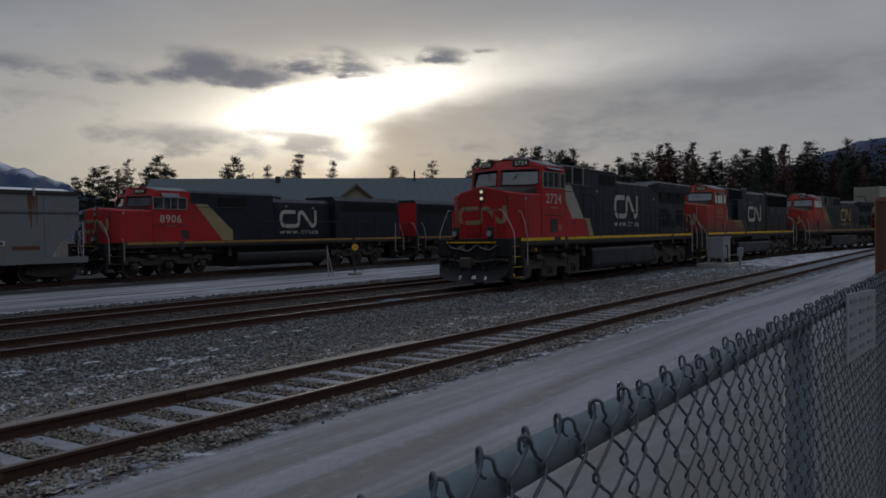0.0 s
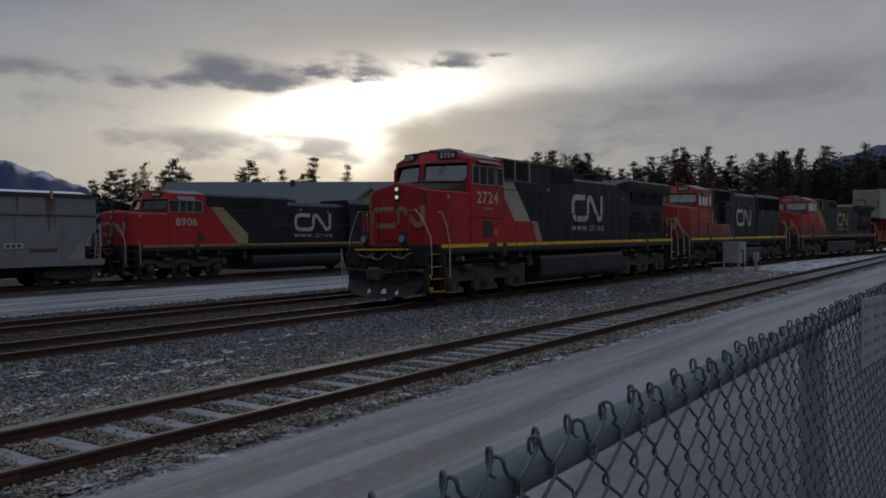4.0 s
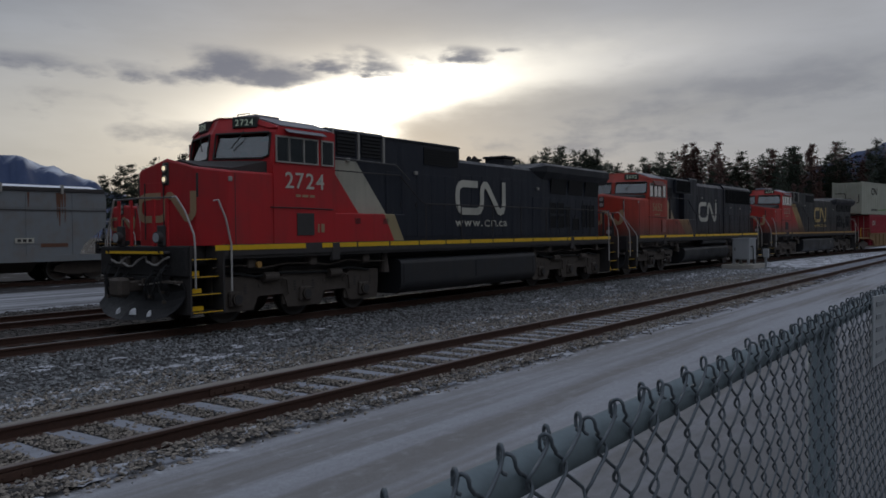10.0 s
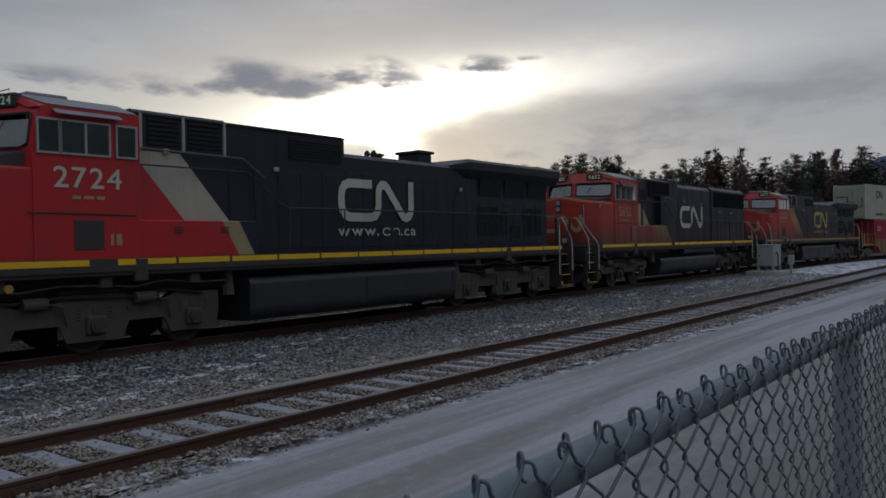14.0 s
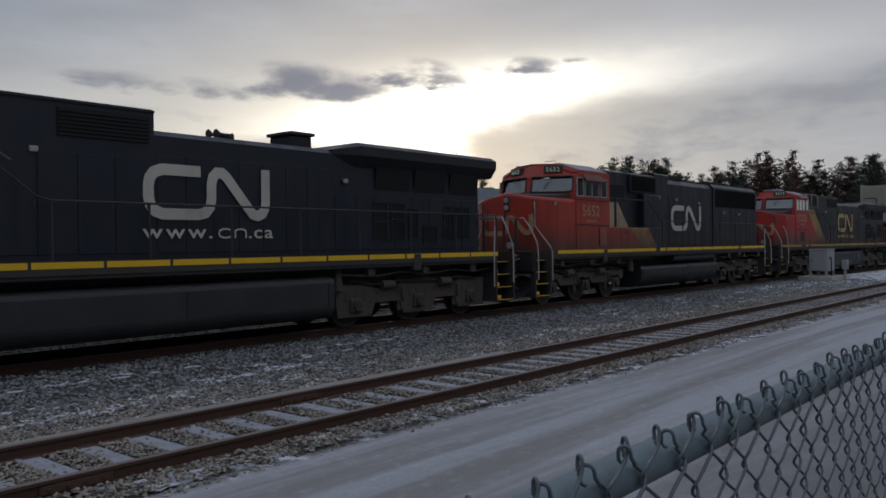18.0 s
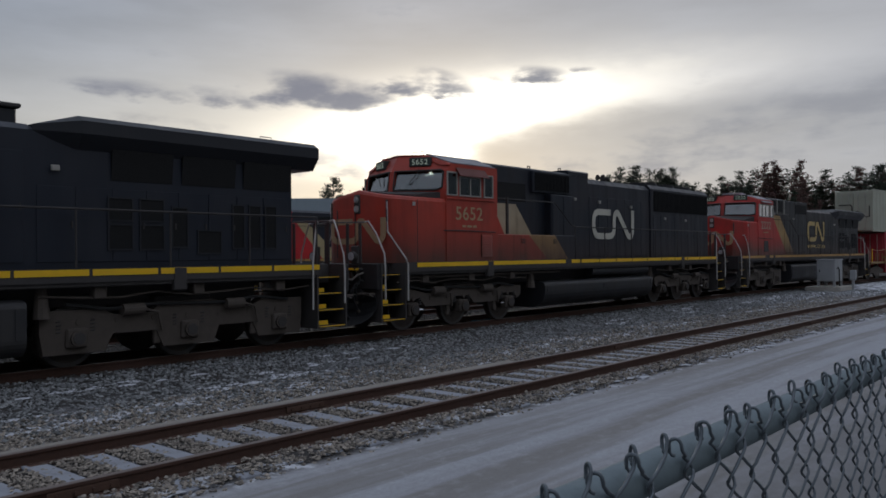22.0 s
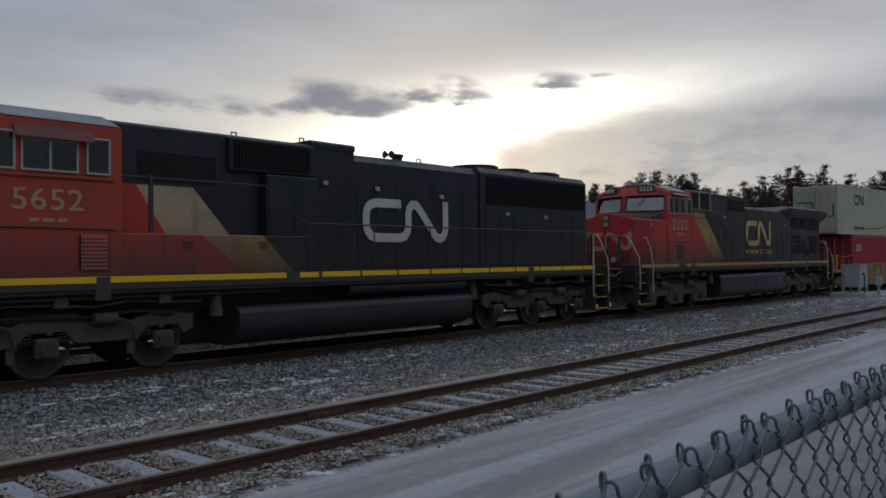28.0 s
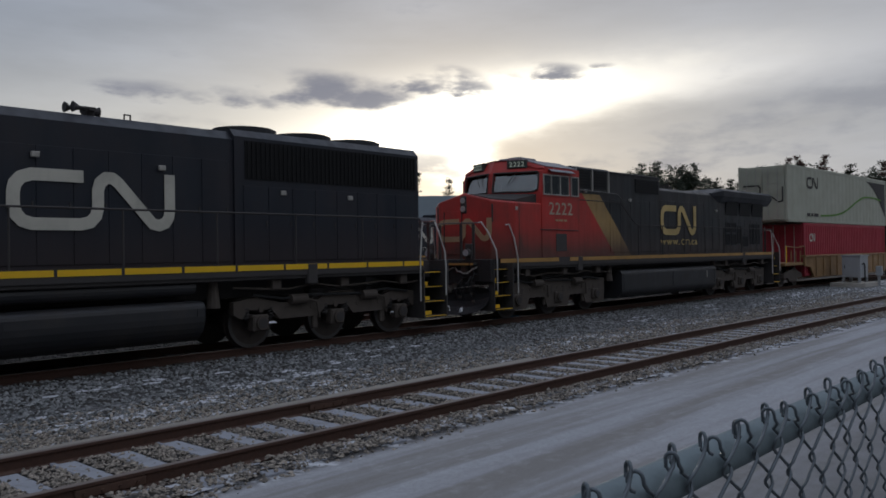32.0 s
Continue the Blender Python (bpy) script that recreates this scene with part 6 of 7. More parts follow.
def well_car():
    car = thing("container_wagon", "ochre well wagon carrying a cream container on a red one", "freight wagon", "freight wagons")
    for s in (-1, 1):
        a, b = sorted((s * 1.32, s * 1.4))
        sd = part("well_side", prism(B(), [(49.7, 1.5), (50.6, 1.5), (50.9, 1.45), (63.2, 1.45), (63.5, 1.5), (64.6, 1.5), (64.6, 1.0), (63.6, 0.9), (63.1, 0.38), (51.0, 0.38), (50.5, 0.9), (49.7, 1.0)], "y", a, b), M["wellcar"], car)
        for i in range(12):
            x = 51.2 + i * 1.05
            a, b = sorted((s * 1.4, s * 1.44))
            part("rib", box(B(), x, x + 0.08, a, b, 0.42, 1.42), M["wellcar"], sd)
        a, b = sorted((s * 1.2, s * 1.46))
        part("top_chord", box(B(), 49.7, 64.6, a, b, 1.42, 1.52, 0.01), M["wellcar"], car)
    part("well_floor", box(B(), 51.0, 63.2, -1.3, 1.3, 0.36, 0.44), M["wellcar"], car)
    for x0, x1, d in ((47.4, 50.4, -1), (63.8, 66.6, 1)):
        part("end_deck", box(B(), x0, x1, -1.3, 1.3, 1.02, 1.16, 0.02), M["wellcar"], car)
        part("draft_sill", box(B(), x0 - 0.3, x1 + 0.3, -0.3, 0.3, 0.75, 1.02), M["wellcar"], car)
        for i in range(5):
            xx = x0 + 0.3 + i * (x1 - x0 - 0.6) / 4
            for s in (-1, 1):
                part("stanchion", cyl(B(), (xx, s * 1.25, 1.16), (xx, s * 1.25, 2.0 if i in (0, 4) else 1.75), 0.025, 6), M["yellow" if i == 0 else "wellcar"], car)
        for s in (-1, 1):
            part("grab_rail", tube(B(), [(x0 + 0.3, s * 1.25, 1.98), ((x0 + x1) / 2, s * 1.25, 1.9), (x1 - 0.3, s * 1.25, 1.98)], 0.022), M["wellcar"], car)
        xc = (x0 + x1) / 2
        for ax in (xc - 0.88, xc + 0.88):
            ws = wheelset(car, ax)
            ws.location.z = 0.46
            ws.scale = (0.87, 1, 0.87)
        for s in (-1, 1):
            a, b = sorted((s * 0.98, s * 1.1))
            part("side_frame", prism(B(), [(xc - 1.2, 0.42), (xc - 1.15, 0.62), (xc - 0.5, 0.8), (xc + 0.5, 0.8), (xc + 1.15, 0.62), (xc + 1.2, 0.42), (xc + 0.6, 0.42), (xc + 0.4, 0.24), (xc - 0.4, 0.24), (xc - 0.6, 0.42)], "y", a, b), M["gear"], car)
    red = container("lower_container", "red corrugated container", 50.15, 63.85, 0.45, 3.13, M["redbox"], car, True)
    up = container("upper_container", "cream container with a green swoosh", 48.05, 64.2, 3.18, 5.98, M["whitebox"], car, False)
    for s in (-1, 1):
        y = s * 1.225
        pts = [(52.6 + i * 0.35, 3.55 + 1.5 / (1 + math.exp(-(i - 15) / 3.3)) - 0.03 * max(0, i - 20)) for i in range(31)]
        part("swoosh", ribbon(B(), pts, 0.09, y, y + s * 0.006), M["green"], up)
        logo(up, 50.6, 4.9, 1.6, 0.62, y, M["frame"], s)
        bars(up, 50.6, 3.5, 1.6, 0.16, y, s, M["frame"], [3, 1, 2, 1, 4])
        logo(red, 50.9, 2.2, 0.75, 0.42, y, M["white"], s)
        dk = B()
        arc = [(60.2 + 3.7 * (k / 10), 5.75 - 2.0 * (k / 10) ** 1.7) for k in range(11)]
        prism(dk, arc + [(63.9, 5.75)], "y", *sorted((y, y + s * 0.004)))
        part("dark_panel", dk, M["frame"], up)
    up_end = B()
    ribbon(up_end, [(-0.95, 5.0), (-0.2, 5.0), (-0.1, 4.9), (-0.1, 4.6), (0.05, 4.5), (0.3, 4.55), (0.8, 4.15), (1.0, 4.2), (1.0, 4.9)], 0.07, 0, 0.005)
    for v in up_end.verts:
        v.co = Vector((48.0 - v.co.y, -v.co.x, v.co.z))
    part("end_emblem", up_end, M["frame"], up)
    return car


wagon = well_car()
wagon.location = (0, TRAIN_Y, 0)
CARS = [(wagon, 0.0, 48.9, 65.2)]

# ---- parked train on the far track ----
PARK_Y = 35.55
PARKED = dict(EMD, liv="liv4", num_mat="white", label="bright red and black diesel locomotive parked behind a hopper wagon", stripe="tan_stripe", front=-21.1, rear=2.1, dark=True, num_x=-17.4, num_z=2.69, num_size=0.54, cab=(-19.15, -16.2), nose=(-20.55, -20.15, -18.4), nose_z=(3.42, 3.36, 3.3), number="8906", letter="white", steps="rail_dull", visor="roof",
              hoods=[("electrical_section", -16.2, -10.2, 1.3, 4.36, 0.12), ("engine_hood", -10.2, -4.9, 0.95, 4.1, 0.2), ("radiator_hood", -4.9, 1.75, 1.35, 4.36, 0.25)], grilles=[(-14.2, -12.2, 3.5, 4.05, 1.3, 5, False), (-4.3, 1.4, 3.45, 4.0, 1.35, 5, False)], axles=[(-19.3, -17.3, -15.2), (-4.5, -2.45, -0.45)], box=(-16.75, -16.3, 1.85, 2.3), box_grille=False,
              doors=[(-9.7, -5.0, 1.8, 3.5, 0.95), (-4.7, 1.0, 1.8, 3.3, 1.35)], side_boxes=[], logo_y=0.97, url=True, reservoir=None, horn=(-9.0, 4.05), stripes=segs(-19.9, 1.7, 1.5), cab_z=(4.45, 4.25), wind_z=(3.5, 4.0),
              wins=[(-18.42, -17.85, 3.38, 3.92), (-17.8, -17.0, 3.38, 3.92), (-16.95, -16.45, 3.38, 3.92)], logo=(-9.4, 2.38, 3.2, 1.1))
parked1 = loco(PARKED, pose(43.3, PARK_Y, 0))
parked2 = copy_thing(parked1, pose(48.9, PARK_Y, 0, 0, 0, 180))
tagged(parked1, PARKED["label"], "locomotive", "parked locomotives")
tagged(parked2, "black diesel locomotive with red hood end, parked on the far track", "locomotive", "parked locomotives")


def hopper(at):
    """Covered hopper wagon with sloping end sheets."""
    h = thing("hopper_wagon", "grey covered hopper wagon with rust streaks on the far track", "freight wagon", "parked hopper wagons", at)
    L2, W = 8.75, 1.55
    end = [(L2 - 1.35, 0.95), (L2 - 1.25, 1.3), (L2 - 1.05, 1.63), (L2 - 0.06, 2.38), (L2, 2.5), (L2, 3.62), (L2 - 0.05, 3.85), (L2 - 0.16, 4.0)]
    part("body", prism(B(), end + [(-x, z) for x, z in end[::-1]], "y", -W, W), M["hopper"], h)
    for s in (-1, 1):
        a, b = sorted((s * W, s * (W + 0.06)))
        part("top_chord", box(B(), -L2 + 0.1, L2 - 0.1, a, b, 3.88, 4.06, 0.02), M["frame"], h)
        part("side_sill", box(B(), -L2 - 0.35, L2 + 0.35, a, b, 0.88, 1.16), M["hopper"], h)
        part("seam", box(B(), -L2, L2, min(s * W, s * (W + 0.02)), max(s * W, s * (W + 0.02)), 3.18, 3.22), M["hopper"], h)
        for i in range(8):
            x = -L2 + 1.6 + i * (2 * L2 - 3.2) / 7
            a2, b2 = sorted((s * W, s * (W + 0.025)))
            part("side_post", box(B(), x - 0.03, x + 0.03, a2, b2, 1.12, 3.86), M["hopper"], h)
        part("seam", box(B(), -L2, L2, min(s * W, s * (W + 0.03)), max(s * W, s * (W + 0.03)), 3.06, 3.1), M["frame"], h)
        part("roof_bracket", box(B(), 4.0, 4.1, min(s * W, s * (W + 0.1)), max(s * W, s * (W + 0.1)), 3.8, 4.18), M["winframe"], h)
        part("roof_bracket", box(B(), 6.6, 6.7, min(s * W, s * (W + 0.1)), max(s * W, s * (W + 0.1)), 3.8, 4.18), M["winframe"], h)
        bars(h, 4.6, 1.68, 0.8, 0.22, s * (W + 0.03), s, M["white"], [1])
        bars(h, 4.7, 1.73, 0.6, 0.12, s * (W + 0.038), s, M["frame"], [2, 1, 2, 1, 2])
        for xr, zr, wr in ((6.45, 2.75, 0.05), (6.55, 2.4, 0.08), (6.68, 2.95, 0.06), (6.8, 2.6, 0.04), (5.2, 3.2, 0.05)):
            part("rust_streak", prism(B(), [(xr - wr * 0.2, zr), (xr + wr * 0.2, zr), (xr + wr, 3.84), (xr - wr, 3.84)], "y", *sorted((s * (W + 0.002), s * (W + 0.008)))), M["rust"], h)
        part("rust_patch", box(B(), 5.7, 6.9, min(s * (W + 0.002), s * (W + 0.012)), max(s * (W + 0.002), s * (W + 0.012)), 1.5, 1.66), M["rust"], h)
    part("roof", prism(B(), [(-W, 4.0), (-0.5, 4.22), (0.5, 4.22), (W, 4.0)], "x", -L2 + 0.15, L2 - 0.15), M["snow"], h, "snow-dusted roof")
    for d in (-1, 1):
        a, b = sorted((d * (L2 - 1.4), d * (L2 + 0.4)))
        part("end_deck", box(B(), a, b, -W, W, 1.0, 1.1), M["hopper"], h)
        for y in (-1.5, -1.1, 1.1, 1.5):
            part("end_ladder", cyl(B(), (d * (L2 + 0.2), y, 1.1), (d * (L2 + 0.2), y, 2.7), 0.025, 6), M["rail_white"], h)
        for k in range(5):
            part("rung", cyl(B(), (d * (L2 + 0.2), -1.5, 1.3 + k * 0.33), (d * (L2 + 0.2), -1.1, 1.3 + k * 0.33), 0.02, 5), M["rail_white"], h)
        part("end_slope_strut", tube(B(), [(d * (L2 - 0.05), -1.4, 2.7), (d * (L2 + 0.2), -1.4, 1.1)], 0.03), M["hopper"], h)
        part("coupler", box(B(), min(d * (L2 + 0.3), d * (L2 + 0.75)), max(d * (L2 + 0.3), d * (L2 + 0.75)), -0.15, 0.15, 0.7, 0.95, 0.03), M["gear"], h)
        for ax in (L2 - 1.95, L2 - 0.25):
            wheelset(h, d * ax).location.z = 0.53
        for s in (-1, 1):
            xc = d * (L2 - 1.1)
            a, b = sorted((s * 0.98, s * 1.1))
            part("side_frame", prism(B(), [(xc - 1.2, 0.45), (xc - 1.1, 0.66), (xc - 0.5, 0.85), (xc + 0.5, 0.85), (xc + 1.1, 0.66), (xc + 1.2, 0.45), (xc + 0.5, 0.28), (xc - 0.5, 0.28)], "y", a, b), M["gear"], h)
    for x in (-4.6, -1.5, 1.5, 4.6):
        part("outlet_gate", prism(B(), [(-1.2, 0.95), (1.2, 0.95), (0.45, 0.4), (-0.45, 0.4)], "x", x - 1.2, x + 1.2), M["gear"], h)
    return h


hop1 = hopper(pose(12.2, PARK_Y, 0))
hop2 = copy_thing(hop1, pose(-6.9, PARK_Y, 0))
hop3 = copy_thing(hop1, pose(-26.0, PARK_Y, 0))

# ---- lineside things ----


def switch_stand():
    st = thing("switch_stand", "switch stand with a round yellow target beside the far track", "switch stand", at=pose(32.2, 27.4, GROUND))
    part("base", box(B(), -0.3, 0.3, -0.25, 0.25, 0.0, 0.12, 0.02), M["wood"], st)
    part("post", cyl(B(), (0, 0, 0.1), (0, 0, 1.3), 0.03, 8), M["frame"], st)
    part("target", cyl(B(), (0.03, -0.02, 1.45), (-0.01, -0.05, 1.45), 0.17, 20), M["yellow"], st, "round yellow target")
    bm = B()
    box(bm, -0.06, 0.06, -0.065, -0.055, 1.43, 1.47)
    part("target_bar", bm, M["frame"], st)
    part("lever", tube(B(), [(0, 0, 0.4), (0.25, 0, 0.45), (0.6, 0, 0.2)], 0.022), M["frame"], st)
    dp = thing("marker_post", "leaning pale steel marker posts beside the track", "post", at=pose(30.4, 27.6, GROUND))
    part("post", tube(B(), [(0.0, 0, 0), (-0.08, 0, 1.55)], 0.03), M["winframe"], dp)
    part("brace", tube(B(), [(0.35, 0, 0), (-0.06, 0, 1.4)], 0.025), M["winframe"], dp)


switch_stand()


def cabinet():
    c = thing("signal_cabinet", "light grey steel signal cabinet on a concrete base", "cabinet", at=pose(44.9, 12.0, 0))
    part("plinth", box(B(), -0.6, 2.0, -0.4, 1.3, GROUND - 0.1, 0.06, 0.02), M["concrete"], c)
    for x in (0.08, 1.32):
        for y in (0.06, 0.82):
            part("leg", box(B(), x - 0.06, x + 0.06, y - 0.06, y + 0.06, 0.06, 0.34), M["cabinet"], c)
    body = part("body", box(B(), 0.0, 1.4, 0.0, 0.88, 0.32, 1.42, 0.015), M["cabinet"], c)
    part("roof", box(B(), -0.04, 1.44, -0.04, 0.92, 1.42, 1.48, 0.012), M["cabinet"], body)
    part("door", box(B(), -0.015, 0.0, 0.05, 0.83, 0.38, 1.38, 0.004), M["cabinet"], body)
    part("handle", box(B(), -0.04, -0.015, 0.72, 0.76, 0.8, 0.95), M["frame"], body)
    part("conduit", tube(B(), [(0.6, -0.06, 0.05), (0.6, -0.06, 0.9), (0.5, -0.04, 1.05), (0.3, -0.02, 1.0)], 0.03), M["hose"], c)
    mt = thing("meter_post", "small grey meter box on a post beside the cabinet", "meter", at=pose(46.6, 11.55, GROUND))
    part("post", box(B(), -0.06, 0.06, -0.06, 0.06, 0.0, 0.75, 0.01), M["cabinet"], mt)
    part("meter_box", box(B(), -0.12, 0.14, -0.14, 0.14, 0.55, 1.05, 0.02), M["cabinet"], mt)


cabinet()


def track_cover(x, y, turn):
    c = thing("track_cover", "blue plastic cover lying between the rails", "track cover", at=pose(x, y, GROUND, 0, 0, turn))
    body = prism(B(), [(-0.2, 0.0), (0.2, 0.0), (0.17, 0.1), (0.1, 0.14), (-0.1, 0.14), (-0.17, 0.1)], "x", -0.5, 0.5)
    part("cover", body, M["blueplastic"], c)
    for q in (-0.3, 0.3):
        part("strap", prism(B(), [(-0.21, 0.0), (0.21, 0.0), (0.178, 0.105), (0.105, 0.147), (-0.105, 0.147), (-0.178, 0.105)], "x", q - 0.03, q + 0.03), M["frame"], c)


M["blueplastic"] = plain("weathered_blue_plastic", (0.03, 0.13, 0.21), 0.9)
track_cover(19.1, 14.9, 2)
track_cover(26.4, 18.95, 0)
pk = tagged(part("timber", box(B(), -6.5, 6.5, -0.12, 0.12, -0.1, 0.09, 0.035), M["wood"]), "weathered timber lying along the siding rail", "timber")
pk.matrix_basis = pose(5.6, 8.76, GROUND + 0.03, 0, 0, 0.6)

# ---- fence beside the camera ----
FENCE_Y, TOP, MESH_W = 0.42, 1.677, 0.0435


def picket_mesh(seed, s):
    """One wire of the mesh: a curled eye above the rail, then a rounded zigzag whose bends hook into its neighbours' bends."""
    rng = random.Random(seed)
    w = MESH_W
    pts = []
    h = rng.uniform(-0.004, 0.003)
    kx = s * w * 0.5
    yo = -0.036 + 0.003 * s
    # the wire's end, curled into a small eye round its neighbour's end
    r, top = 0.0068 + rng.uniform(-0.0006, 0.0008), 1.7295 + h + (0.0 if s > 0 else -0.005)
    ux, uy = (0.62, 0.78) if s > 0 else (-0.45, 0.89)
    px, py = kx - ux * r, yo + 0.004 - uy * r * 0.6
    for q in range(-3, 7):
        a = math.pi * q / 6
        drop = 0.006 if q < 0 else 0.0
        pts.append((px + r * ux * (1 + math.cos(a)), py + r * uy * (1 + math.cos(a)), top - r + r * math.sin(a) - drop))
    pts.append((px - s * 0.002, py, top - r - 0.006))
    pts.append((px - s * 0.0085, py - 0.001, top - r - 0.014))
    z = 1.723 - 0.0435
    amp = w * 0.5 + 0.0055
    sg = -s
    while z > GROUND + 0.03:
        for f in (-0.34, -0.2, -0.09, 0.0, 0.09, 0.2, 0.34, 0.5):
            x = sg * amp * math.cos(math.pi * f) ** 1.15 if f < 0.5 else 0.0
            y = 0.0042 * sg * max(-1.0, min(1.0, -f * 4.5))
            pts.append((x + rng.uniform(-0.0006, 0.0006), -0.031 + y, z - f * 0.0435 + rng.uniform(-0.0006, 0.0006)))
        z -= 0.0435
        sg = -sg
    me = bpy.data.meshes.new("picket_wire")
    bm = B()
    tube(bm, pts, 0.0023, 5)
    bm.to_mesh(me)
    bm.free()
    for q in me.polygons:
        q.use_smooth = True
    return me


def fence():
    f = thing("chain_link_fence", "galvanised chain-link fence with a pipe top rail", "fence", at=pose(0, FENCE_Y, 0))
    smooth(part("top_rail", cyl(B(), (-6.0, 0, TOP), (16.0, 0, TOP), 0.0238, 24), M["steel"], f))
    for x in (-0.35, 2.385, 4.55, 6.9, 9.3, 11.7, 14.1):
        pb = smooth(part("post", cyl(B(), (x, 0.012, GROUND - 0.2), (x, 0.012, TOP + 0.01), 0.035, 20), M["steel"], f))
        bm = B()
        cyl(bm, (x - 0.028, 0, TOP), (x + 0.028, 0, TOP), 0.029, 18)
        part("rail_sleeve", bm, M["steel"], pb)
        for z in (1.25, 0.6):
            part("tie_wire", tube(B(), [(x - 0.037, -0.02, z), (x - 0.02, -0.036, z + 0.004), (x + 0.02, -0.036, z - 0.003), (x + 0.037, -0.02, z)], 0.0018, 5), M["wire"], pb)
    meshes = [[picket_mesh(i, s) for i in range(5)] for s in (-1, 1)]
    rng = random.Random(5)
    n = 0
    x = 0.512 - 7 * MESH_W + MESH_W / 2
    while x < 12.6:
        place("picket_wire", meshes[n % 2][rng.randrange(5)], M["wire"], f, at=pose(x + 0.006 * math.sin(n * 1.9) + 0.005 * math.sin(n * 0.83 + 1), rng.uniform(-0.001, 0.001), rng.uniform(-0.003, 0.003)))
        x += MESH_W
        n += 1
    verts, faces = [], []
    src = [np.array([v.co[:] for v in meshes[k][0].vertices]) for k in (0, 1)]
    fsrc = [[tuple(p.vertices) for p in meshes[k][0].polygons] for k in (0, 1)]
    for i in range(8, 92):
        k = (i + 1) % 2
        off = len(verts)
        verts += (src[k] + np.array((0.512 + MESH_W / 2 - i * MESH_W, 0, 0))).tolist()
        faces += [tuple(q + off for q in p) for p in fsrc[k]]
    tagged(part("mesh_wires", (verts, faces), M["wire"], f), kind="stuff")
    part("tension_wire", cyl(B(), (-6.0, -0.03, GROUND + 0.05), (16.0, -0.03, GROUND + 0.05), 0.003, 6), M["wire"], f)
    sg = thing("notice_board", "pale metal notice wired to the fence", "sign", at=pose(3.27, FENCE_Y - 0.045, 1.6, 0, 2.5, 0))
    part("panel", box(B(), -0.38, 0.38, -0.003, 0.003, -0.13, 0.1, 0.001), M["signface"], sg)
    rng = random.Random(2)
    for r in range(5):
        for c in range(3):
            w = rng.uniform(0.1, 0.17)
            part("text_bar", box(B(), -0.33 + c * 0.23, -0.33 + c * 0.23 + w, -0.006, -0.003, 0.065 - r * 0.042, 0.08 - r * 0.042), M["signtext"], sg)
    gp = thing("gate_post", "rusty brown steel post rising above the fence", "post", at=pose(6.42, 0.62, GROUND))
    part("post", cyl(B(), (0, 0, -0.1), (0, 0, 2.28), 0.042, 14), M["rust"], gp)
    part("cap", cyl(B(), (0, 0, 2.28), (0, 0, 2.31), 0.047, 14, 0.03), M["rust"], gp)


M["signface"] = plain("faded_sign_face", (0.34, 0.36, 0.37), 0.6, 0.0, 0.25, 6.0)
M["signtext"] = plain("faded_print", (0.24, 0.255, 0.265), 0.7)
fence()

# ---- building behind the parked train ----


def depot():
    """Long low building with a metal roof; its ridge runs slantwise to the tracks."""
    ang = math.degrees(math.atan2(-22.4, 22.0))
    d = thing("depot_building", "long low depot with a blue-grey metal roof", "building", at=pose(50.5, 69.4, GROUND, 0, 0, ang))
    Ln = 34.5
    rz, ez, hw = 8.0, 4.6, 8.0
    part("roof", prism(B(), [(-hw - 0.5, ez - 0.15), (-hw - 0.5, ez), (0, rz), (hw + 0.5, ez), (hw + 0.5, ez - 0.15), (0, rz - 0.2)], "x", 0, Ln), M["metalroof"], d)
    for s in (-1, 1):
        a, b = sorted((s * (hw - 0.2), s * hw))
        w = part("wall", box(B(), 0.5, Ln - 0.5, a, b, 0, ez), M["depotwall"], d)
        for i in range(8):
            x = 2.0 + i * 4.0
            a, b = sorted((s * hw, s * (hw + 0.05)))
            wn = part("window", box(B(), x, x + 1.4, a, b, 1.2, 2.6), M["winframe"], d)
            a, b = sorted((s * (hw + 0.05), s * (hw + 0.06)))
            part("pane", box(B(), x + 0.08, x + 1.32, a, b, 1.28, 2.52), M["darkglass"], wn)
    for x in (0.5, Ln - 0.5):
        part("gable_wall", prism(B(), [(-hw, 0), (hw, 0), (hw, ez), (0, rz - 0.25), (-hw, ez)], "x", x - 0.1, x + 0.1), M["depotwall"], d)
    for i in range(34):
        for s in (-1, 1):
            x = 0.4 + i * 1.0
            part("roof_seam", prism(B(), [(s * (hw + 0.5), ez), (s * (hw + 0.5), ez + 0.02), (0, rz + 0.02), (0, rz)], "x", x, x + 0.04), M["metalroof"], d)
    # entrance gable on the slope that faces the tracks
    gx, gy = 19.9, -4.2
    gm = part("entrance_gable", prism(B(), [(gx - 1.9, 5.2), (gx, 6.75), (gx + 1.9, 5.2)], "y", gy - 2.5, gy + 2.0), M["siding"], d, "cream gable end")
    for s in (-1, 1):
        q = [(gx, 6.75), (gx, 7.0), (gx + s * 2.4, 5.05), (gx + s * 2.4, 4.85)]
        part("gable_roof", prism(B(), q, "y", gy - 2.9, gy + 2.0), M["wood" if s < 0 else "rust"], gm)
    part("vent_pipe", cyl(B(), (26.5, -1.0, 7.2), (26.5, -1.0, 8.7), 0.1, 8), M["frame"], d)
    part("vent_pipe", cyl(B(), (12.5, -1.2, 7.0), (12.5, -1.2, 8.1), 0.25, 8), M["frame"], d)


M["darkglass"] = glass_mat("dark_window_glass")
M["depotwall"] = plain("brown_stained_boards", (0.13, 0.10, 0.085), 0.85, 0.0, 0.3, 3.0)
depot()

# ---- trees ----


